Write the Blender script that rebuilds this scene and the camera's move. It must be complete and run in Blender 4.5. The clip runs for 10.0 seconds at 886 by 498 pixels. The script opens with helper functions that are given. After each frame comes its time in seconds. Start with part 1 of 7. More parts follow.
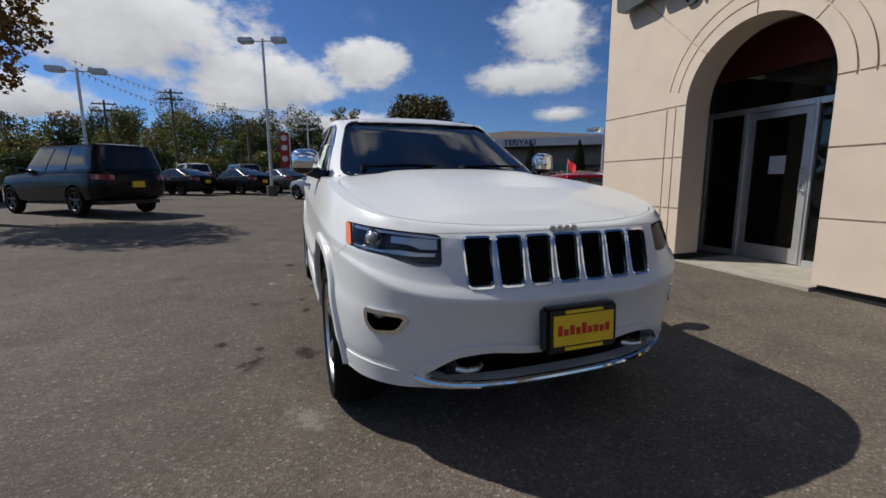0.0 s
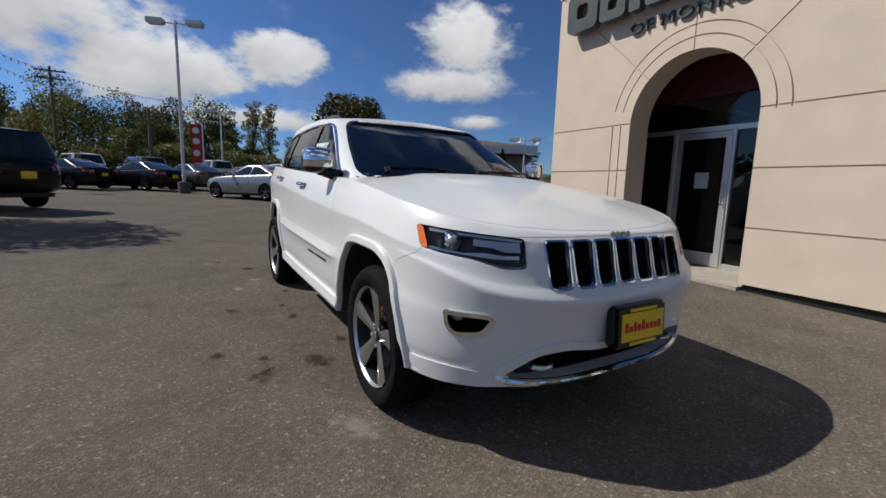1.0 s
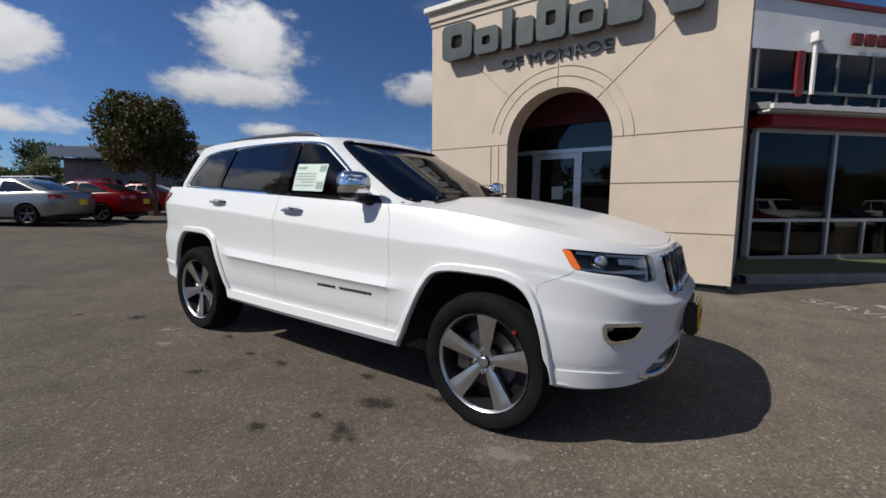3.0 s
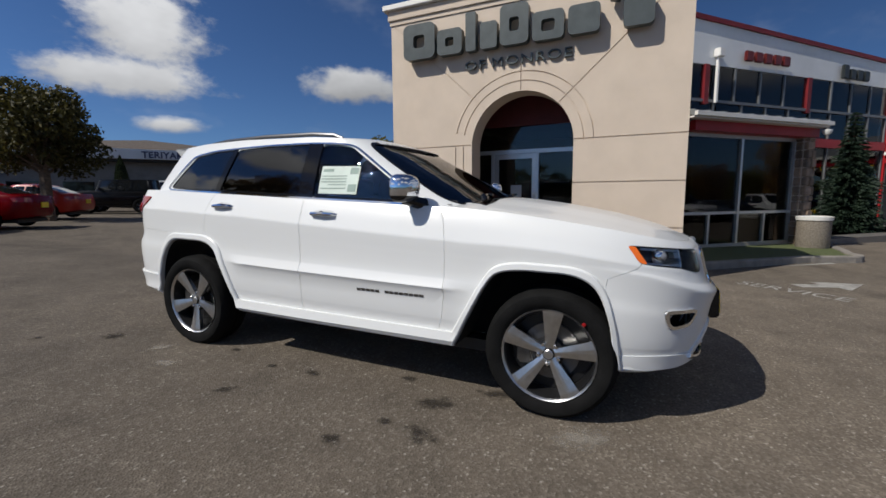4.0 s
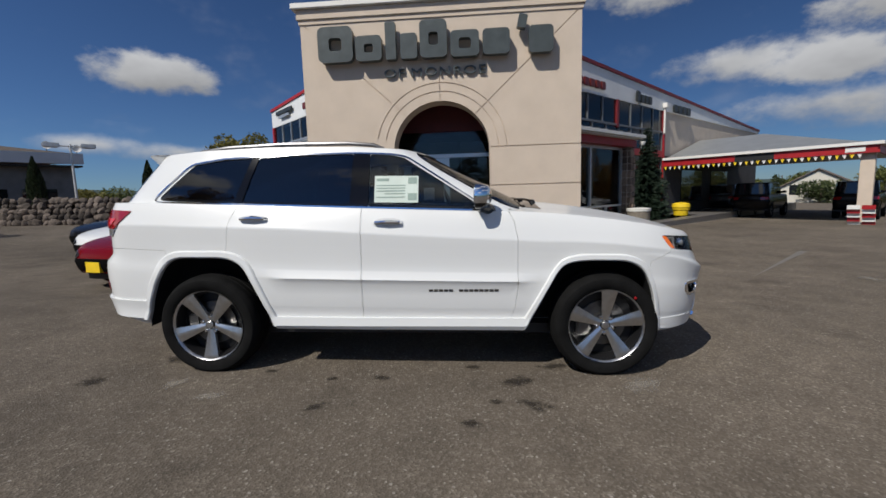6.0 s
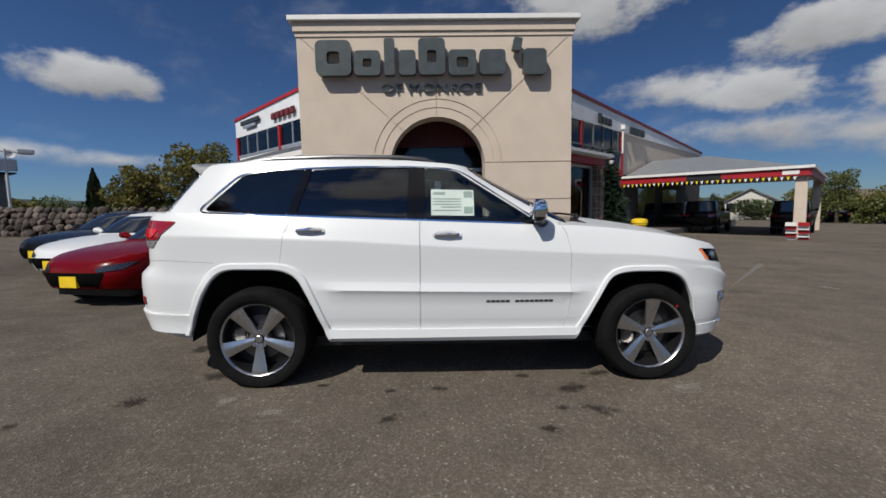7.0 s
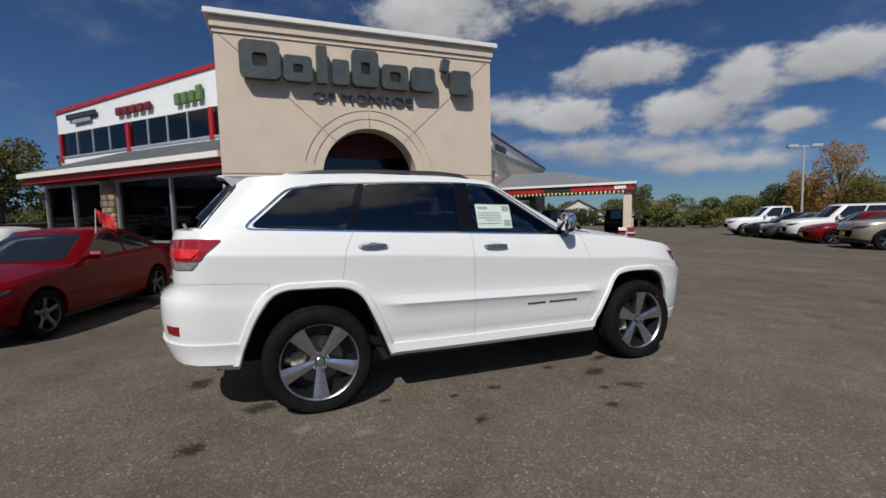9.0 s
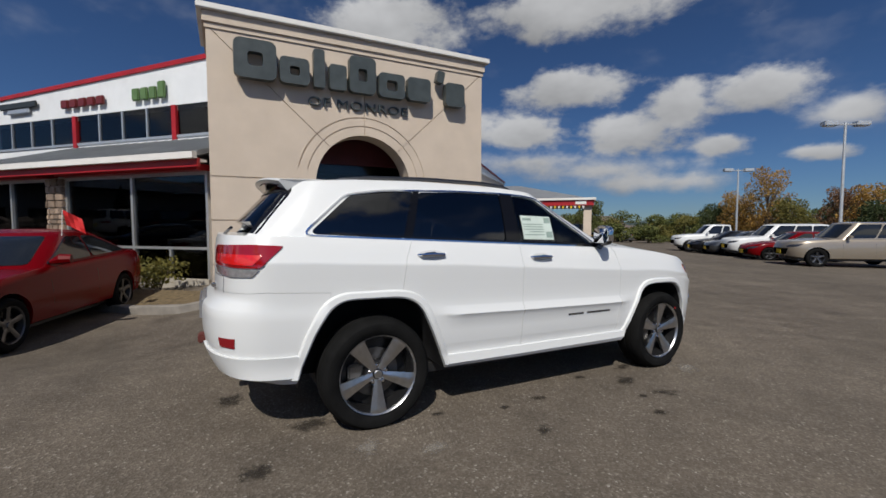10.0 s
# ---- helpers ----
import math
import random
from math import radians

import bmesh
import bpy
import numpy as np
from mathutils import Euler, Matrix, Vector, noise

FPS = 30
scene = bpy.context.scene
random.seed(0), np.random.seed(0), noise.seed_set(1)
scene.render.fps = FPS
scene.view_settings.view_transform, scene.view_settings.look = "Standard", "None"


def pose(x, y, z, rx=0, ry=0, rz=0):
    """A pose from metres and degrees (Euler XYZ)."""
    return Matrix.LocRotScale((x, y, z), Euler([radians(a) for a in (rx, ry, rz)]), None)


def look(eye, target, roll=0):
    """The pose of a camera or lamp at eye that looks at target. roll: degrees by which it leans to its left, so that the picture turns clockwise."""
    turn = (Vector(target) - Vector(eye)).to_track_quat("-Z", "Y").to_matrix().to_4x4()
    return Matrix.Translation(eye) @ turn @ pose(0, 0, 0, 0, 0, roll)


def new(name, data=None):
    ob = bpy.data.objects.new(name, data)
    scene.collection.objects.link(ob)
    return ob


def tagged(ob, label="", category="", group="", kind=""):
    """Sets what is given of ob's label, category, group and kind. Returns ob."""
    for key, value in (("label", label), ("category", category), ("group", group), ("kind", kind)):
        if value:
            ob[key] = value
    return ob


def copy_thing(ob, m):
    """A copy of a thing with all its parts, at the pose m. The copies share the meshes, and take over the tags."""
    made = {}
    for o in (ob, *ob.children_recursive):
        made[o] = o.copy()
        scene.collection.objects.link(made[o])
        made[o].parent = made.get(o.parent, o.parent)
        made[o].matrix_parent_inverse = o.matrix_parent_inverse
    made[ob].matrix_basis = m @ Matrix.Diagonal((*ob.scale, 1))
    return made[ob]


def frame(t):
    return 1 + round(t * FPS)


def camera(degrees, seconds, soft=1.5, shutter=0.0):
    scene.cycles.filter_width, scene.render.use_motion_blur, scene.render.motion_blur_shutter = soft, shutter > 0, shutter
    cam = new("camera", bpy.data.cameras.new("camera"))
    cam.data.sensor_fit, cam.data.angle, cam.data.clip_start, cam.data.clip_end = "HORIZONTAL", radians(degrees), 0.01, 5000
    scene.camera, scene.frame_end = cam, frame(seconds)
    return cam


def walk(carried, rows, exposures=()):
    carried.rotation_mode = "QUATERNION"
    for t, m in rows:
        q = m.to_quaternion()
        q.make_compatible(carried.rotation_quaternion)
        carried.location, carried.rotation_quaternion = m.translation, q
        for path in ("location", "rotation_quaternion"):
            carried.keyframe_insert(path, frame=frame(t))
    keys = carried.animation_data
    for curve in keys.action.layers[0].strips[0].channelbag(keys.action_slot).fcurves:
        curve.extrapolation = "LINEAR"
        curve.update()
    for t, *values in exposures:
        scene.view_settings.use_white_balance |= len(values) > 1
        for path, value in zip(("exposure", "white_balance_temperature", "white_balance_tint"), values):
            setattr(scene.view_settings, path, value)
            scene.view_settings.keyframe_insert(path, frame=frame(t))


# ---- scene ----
cam = camera(91.8, 10.0, soft=1.6)
PATH = [
    (0, (-0.128, -2.322, 1.169), (0.493, -0.446, 0.859), -0.3),
    (0.5, (-0.436, -2.241, 1.153), (0.353, -0.432, 0.831), 0.1),
    (1, (-0.754, -2.089, 1.165), (0.214, -0.363, 0.876), 1.7),
    (1.5, (-1.128, -1.973, 1.174), (0.08, -0.412, 0.851), 0.4),
    (2, (-1.44, -1.709, 1.171), (-0.093, -0.26, 0.876), -0.4),
    (2.5, (-1.692, -1.411, 1.189), (-0.19, -0.113, 0.95), 0.7),
    (3.8, (-2.267, -0.592, 1.27), (-0.503, 0.319, 1.026), -0.7),
    (4, (-2.36, -0.467, 1.256), (-0.562, 0.378, 1.018), -0.4),
    (4.5, (-2.602, -0.167, 1.284), (-0.736, 0.503, 1.023), -0.9),
    (5, (-2.762, 0.201, 1.299), (-0.845, 0.716, 1.055), -0.9),
    (5.5, (-2.897, 0.556, 1.306), (-0.943, 0.917, 1.081), -1.2),
    (5.7, (-2.965, 0.695, 1.315), (-0.996, 0.954, 1.072), -1.7),
    (6.8, (-3.135, 1.486, 1.339), (-1.145, 1.49, 1.143), -1.1),
    (7, (-3.146, 1.636, 1.34), (-1.155, 1.584, 1.152), -1.1),
    (7.5, (-3.215, 1.995, 1.363), (-1.243, 1.746, 1.14), -0.9),
    (8, (-3.19, 2.373, 1.361), (-1.234, 2.01, 1.153), -1.7),
    (8.5, (-3.135, 2.733, 1.386), (-1.205, 2.236, 1.211), -1.3),
    (9, (-3.082, 3.113, 1.411), (-1.216, 2.412, 1.249), -1.5),
    (9.5, (-2.93, 3.478, 1.403), (-1.11, 2.664, 1.251), -1.4),
    (10, (-2.757, 3.793, 1.413), (-0.977, 2.888, 1.298), -0.1),
]

walk(cam, [(t, look(eye, target, roll)) for t, eye, target, roll in PATH], exposures=[(0.0, 0.16), (2.5, 0.18), (5.0, 0.05), (10.0, 0.0)])

# ---- daylight ----
SUN_DIR = Vector((-0.765, 0.54, 1.0)).normalized()      # towards the sun
sun = new("sun", bpy.data.lights.new("sun", "SUN"))
sun.data.energy, sun.data.angle, sun.data.color = 4.1, radians(0.53), (1.0, 0.955, 0.875)
sun.matrix_world = Matrix.Translation((-20, 15, 40)) @ SUN_DIR.to_track_quat("Z", "Y").to_matrix().to_4x4()

# clouds as (azimuth, elevation, half width, half height, density) in degrees
CLOUDS = [
    (107, 16, 13, 5.0, 1.0), (94, 11.3, 8.5, 3.2, 1.0), (80.9, 14.3, 5.6, 2.8, 1.0), (58.5, 17.5, 6.2, 4.0, 0.9), (60, 12.6, 8.5, 2.0, 0.9),
    (57, 8.2, 3.8, 0.9, 0.6), (84, 7.3, 9, 1.6, 0.95), (36.3, 14.0, 5.4, 2.3, 0.85), (43, 6.3, 4.6, 0.9, 0.36), (-29, 12.9, 6.0, 2.2, 0.6),
    (-20, 24.0, 8.5, 4.2, 0.9), (-44, 25, 13, 3.2, 0.9), (-44, 16.3, 7.5, 2.6, 0.95), (-37, 11.5, 5.5, 2.3, 0.9), (-50, 10.8, 6.5, 2.6, 0.95), (-55, 13.2, 4.5, 3.0, 0.9), (-62.5, 14.1, 5.2, 2.3, 0.85), (-70, 10.8, 4, 1.8, 0.55),
    (-60, 8.7, 3.0, 1.4, 0.9), (-67.5, 7.2, 2.8, 1.1, 0.9), (-79, 13, 6, 2.6, 0.6), (-53, 5.0, 9, 1.5, 0.6), (35, 5.7, 5, 1.0, 0.4),
    (-47, 6.6, 12, 1.6, 0.5), (-38, 8.0, 9, 1.6, 0.5), (125, 20, 12, 5, 0.9), (150, 14, 14, 4, 0.9), (-95, 17, 14, 4, 0.9), (175, 26, 12, 5, 0.7),
    (-130, 20, 15, 5, 0.9), (-160, 13, 12, 3, 0.8), (118, 8, 10, 2.5, 0.9),
    (-70, 46, 26, 9, 0.9), (-100, 62, 30, 8, 0.9), (-165, 48, 22, 8, 0.9), (176, 42, 16, 5, 0.8), (66, 42, 14, 4, 0.9), (44, 37, 12, 4, 0.9), (90, 50, 10, 4, 0.8), (128, 33, 12, 3.5, 0.9),
]


def build_sky():
    world = bpy.data.worlds.new("sky")
    scene.world = world
    world.use_nodes = True
    nt = world.node_tree
    nt.nodes.clear()
    N, K = nt.nodes.new, nt.links.new

    def val(op, a, b=None, c=None):
        n = N("ShaderNodeMath")
        n.operation = op
        for i, v in enumerate((a, b, c)):
            if v is None:
                continue
            if isinstance(v, (int, float)):
                n.inputs[i].default_value = v
            else:
                K(v, n.inputs[i])
        return n.outputs[0]

    sky = N("ShaderNodeTexSky")
    sky.sky_type, sky.sun_disc = "NISHITA", False
    sky.sun_elevation = math.asin(SUN_DIR.z)
    sky.sun_rotation = math.atan2(SUN_DIR.x, SUN_DIR.y)
    sky.air_density, sky.dust_density, sky.ozone_density, sky.altitude = 1.0, 0.3, 3.0, 1500
    co = N("ShaderNodeTexCoord")
    sep = N("ShaderNodeSeparateXYZ")
    K(co.outputs["Generated"], sep.inputs[0])
    az = val("MULTIPLY", val("ARCTAN2", sep.outputs[1], sep.outputs[0]), 180 / math.pi)
    el = val("MULTIPLY", val("ARCSINE", sep.outputs[2]), 180 / math.pi)

    def fbm(scale, detail, w):
        m = N("ShaderNodeMapping")
        m.inputs["Scale"].default_value = (1, 1, 1.7)
        m.inputs["Location"].default_value = (w, w * 0.7, 0)
        K(co.outputs["Generated"], m.inputs[0])
        t = N("ShaderNodeTexNoise")
        t.inputs["Scale"].default_value, t.inputs["Detail"].default_value, t.inputs["Roughness"].default_value = scale, detail, 0.58
        K(m.outputs[0], t.inputs["Vector"])
        return t.outputs["Fac"]

    # the haze scatters forward, so the sun's half of the sky is brighter
    side = val("MULTIPLY_ADD", sep.outputs[0], SUN_DIR.x * 0.35, val("MULTIPLY_ADD", sep.outputs[1], SUN_DIR.y * 0.35, 1.065))
    rag, fine, soft = fbm(9, 7, 3.1), fbm(30, 5, 8.2), fbm(5, 4, 5.5)
    wob = val("ADD", val("MULTIPLY", val("SUBTRACT", rag, 0.5), 2.6), val("MULTIPLY", val("SUBTRACT", fine, 0.5), 0.9))
    best, low, weight = None, None, None
    for a, e, w, h, d in CLOUDS:
        da = val("SUBTRACT", az, float(a))
        da = val("WRAP", da, 180.0, -180.0)
        dx = val("DIVIDE", da, float(w) * 1.22)
        dy = val("DIVIDE", val("SUBTRACT", el, float(e)), float(h) * 1.22)
        r = val("SQRT", val("ADD", val("MULTIPLY", dx, dx), val("MULTIPLY", dy, dy)))
        f = val("SUBTRACT", 1.0, r)
        f = val("ADD", f, val("MULTIPLY", wob, 0.55))
        f = val("MULTIPLY", f, float(d))
        shade = val("MULTIPLY_ADD", dy, 0.5, 0.5)
        k = val("POWER", val("MAXIMUM", val("ADD", f, 0.4), 0.001), 3.0)
        if best is None:
            best, low, weight = f, val("MULTIPLY", shade, k), k
        else:
            low = val("MULTIPLY_ADD", shade, k, low)
            weight = val("ADD", weight, k)
            best = val("SMOOTH_MAX", best, f, 0.35)
    low = val("DIVIDE", low, weight)
    mask = N("ShaderNodeMapRange")
    mask.interpolation_type = "SMOOTHSTEP"
    mask.inputs["From Min"].default_value, mask.inputs["From Max"].default_value = 0.03, 0.48
    K(best, mask.inputs["Value"])
    # sunlit tops, greyer bases
    tone = N("ShaderNodeMapRange")
    tone.inputs["From Min"].default_value, tone.inputs["From Max"].default_value = -0.1, 1.0
    tone.inputs["To Min"].default_value, tone.inputs["To Max"].default_value = CLOUD_LOW, CLOUD_TOP
    K(val("ADD", val("MULTIPLY", low, 0.8), val("MULTIPLY", val("SUBTRACT", soft, 0.45), 1.2)), tone.inputs["Value"])
    grey = N("ShaderNodeMix")
    grey.data_type = "RGBA"
    grey.blend_type = "MULTIPLY"
    grey.inputs["Factor"].default_value = 1.0
    grey.inputs["A"].default_value = (0.97, 0.98, 1.0, 1)
    K(val("MULTIPLY", tone.outputs[0], val("MULTIPLY_ADD", side, 0.62, 0.31)), grey.inputs["B"])
    blue = N("ShaderNodeMix")
    blue.data_type, blue.blend_type = "RGBA", "MULTIPLY"
    blue.inputs["Factor"].default_value = 1.0
    blue.inputs["B"].default_value = SKY_TINT
    lit = N("ShaderNodeMix")
    lit.data_type, lit.blend_type = "RGBA", "MULTIPLY"
    lit.inputs["Factor"].default_value = 1.0
    K(sky.outputs[0], lit.inputs["A"])
    K(val("POWER", side, 1.6), lit.inputs["B"])
    K(lit.outputs["Result"], blue.inputs["A"])
    mix = N("ShaderNodeMix")
    mix.data_type = "RGBA"
    veil = N("ShaderNodeMapRange")
    veil.interpolation_type = "SMOOTHSTEP"
    veil.inputs["From Min"].default_value, veil.inputs["From Max"].default_value, veil.inputs["To Max"].default_value = 0.50, 0.80, 0.20
    K(val("ADD", val("MULTIPLY", soft, 0.75), val("MULTIPLY", rag, 0.25)), veil.inputs["Value"])
    K(val("MAXIMUM", val("MULTIPLY", mask.outputs[0], 0.96), veil.outputs[0]), mix.inputs["Factor"])
    K(blue.outputs["Result"], mix.inputs["A"])
    K(grey.outputs["Result"], mix.inputs["B"])
    bg = N("ShaderNodeBackground")
    bg.inputs["Strength"].default_value = SKY_STRENGTH
    K(mix.outputs["Result"], bg.inputs["Color"])
    out = N("ShaderNodeOutputWorld")
    K(bg.outputs[0], out.inputs["Surface"])


SKY_STRENGTH, CLOUD_LOW, CLOUD_TOP, SKY_TINT = 0.079, 3.5, 10.0, (0.385, 0.535, 0.745, 1)
build_sky()

# ---- materials ----
def material(name, base, rough=0.6, metal=0.0, var=0.12, scale=6.0, bump=0.0, bump_scale=60.0, coat=0.0, spec=0.5, stain=0.0, stain_scale=0.6,
             stain_col=None, trans=0.0, emit=None, rand=0.0):
    """A principled material whose colour varies at two scales, with fine relief."""
    m = bpy.data.materials.new(name)
    m.use_nodes = True
    nt = m.node_tree
    N, K = nt.nodes.new, nt.links.new
    b = nt.nodes["Principled BSDF"]
    b.inputs["Roughness"].default_value, b.inputs["Metallic"].default_value = rough, metal
    b.inputs["Coat Weight"].default_value, b.inputs["Coat Roughness"].default_value = coat, 0.04
    b.inputs["Specular IOR Level"].default_value, b.inputs["Transmission Weight"].default_value = spec, trans
    co = N("ShaderNodeTexCoord")
    col = None
    if var or stain or rand:
        t = N("ShaderNodeTexNoise")
        t.inputs["Scale"].default_value, t.inputs["Detail"].default_value = scale, 6
        K(co.outputs["Object"], t.inputs["Vector"])
        r = N("ShaderNodeValToRGB")
        r.color_ramp.elements[0].position, r.color_ramp.elements[1].position = 0.3, 0.7
        r.color_ramp.elements[0].color = (*[c * (1 - var) for c in base], 1)
        r.color_ramp.elements[1].color = (*[min(1, c * (1 + var)) for c in base], 1)
        K(t.outputs["Fac"], r.inputs[0])
        col = r.outputs[0]
    if stain:
        t = N("ShaderNodeTexNoise")
        t.inputs["Scale"].default_value, t.inputs["Detail"].default_value, t.inputs["Roughness"].default_value = stain_scale, 8, 0.65
        K(co.outputs["Object"], t.inputs["Vector"])
        r = N("ShaderNodeMapRange")
        r.inputs["From Min"].default_value, r.inputs["From Max"].default_value, r.inputs["To Max"].default_value = 0.5, 0.75, stain
        K(t.outputs["Fac"], r.inputs["Value"])
        x = N("ShaderNodeMix")
        x.data_type = "RGBA"
        K(r.outputs[0], x.inputs["Factor"])
        K(col, x.inputs["A"])
        x.inputs["B"].default_value = (*(stain_col or [c * 0.5 for c in base]), 1)
        col = x.outputs["Result"]
    if rand:
        i = N("ShaderNodeObjectInfo")
        r = N("ShaderNodeMapRange")
        r.inputs["To Min"].default_value, r.inputs["To Max"].default_value = 1 - rand, 1 + rand
        K(i.outputs["Random"], r.inputs["Value"])
        x = N("ShaderNodeMix")
        x.data_type, x.blend_type = "RGBA", "MULTIPLY"
        x.inputs["Factor"].default_value = 1
        K(col, x.inputs["A"])
        K(r.outputs[0], x.inputs["B"])
        col = x.outputs["Result"]
    if col is None:
        b.inputs["Base Color"].default_value = (*base, 1)
    else:
        K(col, b.inputs["Base Color"])
    if bump:
        t = N("ShaderNodeTexNoise")
        t.inputs["Scale"].default_value, t.inputs["Detail"].default_value = bump_scale, 8
        K(co.outputs["Object"], t.inputs["Vector"])
        u = N("ShaderNodeBump")
        u.inputs["Strength"].default_value, u.inputs["Distance"].default_value = bump, 0.01
        K(t.outputs["Fac"], u.inputs["Height"])
        K(u.outputs[0], b.inputs["Normal"])
    if emit:
        b.inputs["Emission Color"].default_value, b.inputs["Emission Strength"].default_value = (*base, 1), emit
    return m


def glass(name, tint, ior=1.5, rough=0.0):
    """A thin pane: what passes is tinted, what is mirrored follows Fresnel."""
    m = bpy.data.materials.new(name)
    m.use_nodes = True
    nt = m.node_tree
    nt.nodes.clear()
    N, K = nt.nodes.new, nt.links.new
    tr, gl, fr, mx, out = N("ShaderNodeBsdfTransparent"), N("ShaderNodeBsdfGlossy"), N("ShaderNodeFresnel"), N("ShaderNodeMixShader"), N("ShaderNodeOutputMaterial")
    tr.inputs[0].default_value = (*tint, 1)
    gl.inputs["Roughness"].default_value = rough
    fr.inputs["IOR"].default_value = ior
    K(fr.outputs[0], mx.inputs[0])
    K(tr.outputs[0], mx.inputs[1])
    K(gl.outputs[0], mx.inputs[2])
    K(mx.outputs[0], out.inputs[0])
    return m


def asphalt():
    """Worn asphalt: pale aggregate in dark binder, broad patches, oil marks."""
    m = bpy.data.materials.new("asphalt")
    m.use_nodes = True
    nt = m.node_tree
    N, K = nt.nodes.new, nt.links.new
    b = nt.nodes["Principled BSDF"]
    co = N("ShaderNodeTexCoord")

    def noise_(scale, detail, rough=0.5):
        t = N("ShaderNodeTexNoise")
        t.inputs["Scale"].default_value, t.inputs["Detail"].default_value, t.inputs["Roughness"].default_value = scale, detail, rough
        K(co.outputs["Object"], t.inputs["Vector"])
        return t.outputs["Fac"]

    def ramp(src, stops):
        r = N("ShaderNodeValToRGB")
        e = r.color_ramp.elements
        while len(e) < len(stops):
            e.new(0.5)
        for el, (p, v) in zip(e, stops):
            el.position, el.color = p, (*v, 1) if not isinstance(v, (int, float)) else (v, v, v, 1)
        K(src, r.inputs[0])
        return r.outputs[0]

    def mul(a, bb, fac=1.0, mode="MULTIPLY"):
        x = N("ShaderNodeMix")
        x.data_type, x.blend_type = "RGBA", mode
        x.inputs["Factor"].default_value = fac
        K(a, x.inputs["A"])
        K(bb, x.inputs["B"])
        return x.outputs["Result"]

    vor = N("ShaderNodeTexVoronoi")
    vor.inputs["Scale"].default_value = 85
    K(co.outputs["Object"], vor.inputs["Vector"])
    sp = N("ShaderNodeSeparateColor")
    K(vor.outputs["Color"], sp.inputs[0])
    stones = ramp(sp.outputs[0], [(0.0, (0.090, 0.075, 0.058)), (0.5, (0.118, 0.097, 0.076)), (0.85, (0.144, 0.121, 0.096)), (0.98, (0.185, 0.160, 0.132)), (0.997, (0.28, 0.255, 0.22))])
    broad = ramp(noise_(0.30, 6, 0.62), [(0.3, 0.72), (0.7, 1.16)])
    mid = ramp(noise_(2.4, 6, 0.65), [(0.3, 0.84), (0.72, 1.12)])
    oil = ramp(noise_(1.1, 7, 0.6), [(0.56, 1.0), (0.74, 0.60)])
    pale = ramp(noise_(1.7, 8, 0.7), [(0.62, 1.0), (0.76, 1.5)])
    c = mul(mul(mul(mul(stones, broad), mid), oil), pale)
    K(c, b.inputs["Base Color"])
    b.inputs["Roughness"].default_value = 0.85
    b.inputs["Diffuse Roughness"].default_value = 0.3
    b.inputs["Specular IOR Level"].default_value = 0.25
    u = N("ShaderNodeBump")
    u.inputs["Strength"].default_value, u.inputs["Distance"].default_value = 0.7, 0.006
    K(vor.outputs["Distance"], u.inputs["Height"])
    K(u.outputs[0], b.inputs["Normal"])
    return m


ASPHALT = asphalt()
STUCCO = material("stucco", (0.575, 0.48, 0.385), 0.85, var=0.05, scale=2.5, bump=0.35, bump_scale=160, stain=0.18, stain_scale=0.9, stain_col=(0.42, 0.33, 0.26))
CAP_WHITE = material("coping", (0.72, 0.70, 0.66), 0.55, var=0.05, stain=0.2, stain_scale=1.5, stain_col=(0.5, 0.47, 0.42))
WHITE_PANEL = material("white_panel", (0.70, 0.71, 0.71), 0.5, var=0.05, scale=1.2, stain=0.4, stain_scale=0.7, stain_col=(0.50, 0.50, 0.49))
# darker copy of the red trim, the right wing's shade put into its colour
RED_SHADED = material("red_trim_shaded", (0.17, 0.010, 0.014), 0.5, var=0.18, scale=2)
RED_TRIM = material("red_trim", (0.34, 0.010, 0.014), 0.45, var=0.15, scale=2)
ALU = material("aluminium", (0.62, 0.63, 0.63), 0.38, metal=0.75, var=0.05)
# aluminium again, darkened to carry the right wing's shade in its colour
ALU_SHADED = material("shaded_aluminium", (0.20, 0.205, 0.21), 0.5, metal=0.5, var=0.08)
GREY_ROOF = material("metal_roof", (0.36, 0.37, 0.37), 0.42, metal=0.5, var=0.10, scale=1.5, stain=0.25, stain_scale=0.8)
CONCRETE = material("concrete", (0.36, 0.325, 0.275), 0.85, var=0.12, scale=5, bump=0.3, bump_scale=90, stain=0.3, stain_scale=1.3)
LETTER = material("letter_grey", (0.065, 0.075, 0.072), 0.4, metal=0.2, var=0.15, scale=7)
BLACK = material("black_plastic", (0.012, 0.012, 0.013), 0.5, var=0.2, scale=12)
# near-black base that paints in the dimness of sheltered walls
PAINTED_DIM = material("painted_dimness", (0.055, 0.052, 0.05), 0.8, var=0.2, scale=1.0)
FLOOR_IN = material("showroom_floor", (0.16, 0.15, 0.14), 0.35, var=0.1)
WIN = glass("shop_glass", (0.46, 0.47, 0.46), 1.5)
PAINT_MARK = material("road_paint", (0.30, 0.29, 0.265), 0.85, var=0.25, scale=14, stain=1.0, stain_scale=5, stain_col=(0.10, 0.09, 0.08))
FAINT_MARK = material("faded_paint", (0.15, 0.14, 0.125), 0.85, var=0.25, scale=14, stain=1.0, stain_scale=5, stain_col=(0.09, 0.08, 0.07))
YELLOW = material("yellow", (0.80, 0.55, 0.02), 0.45, var=0.08)
GRASS = material("grass", (0.075, 0.092, 0.032), 0.9, var=0.4, scale=18, bump=0.8, bump_scale=120)
STONE = material("stone", (0.26, 0.19, 0.14), 0.9, var=0.35, scale=5, bump=0.5, bump_scale=30, rand=0.4)
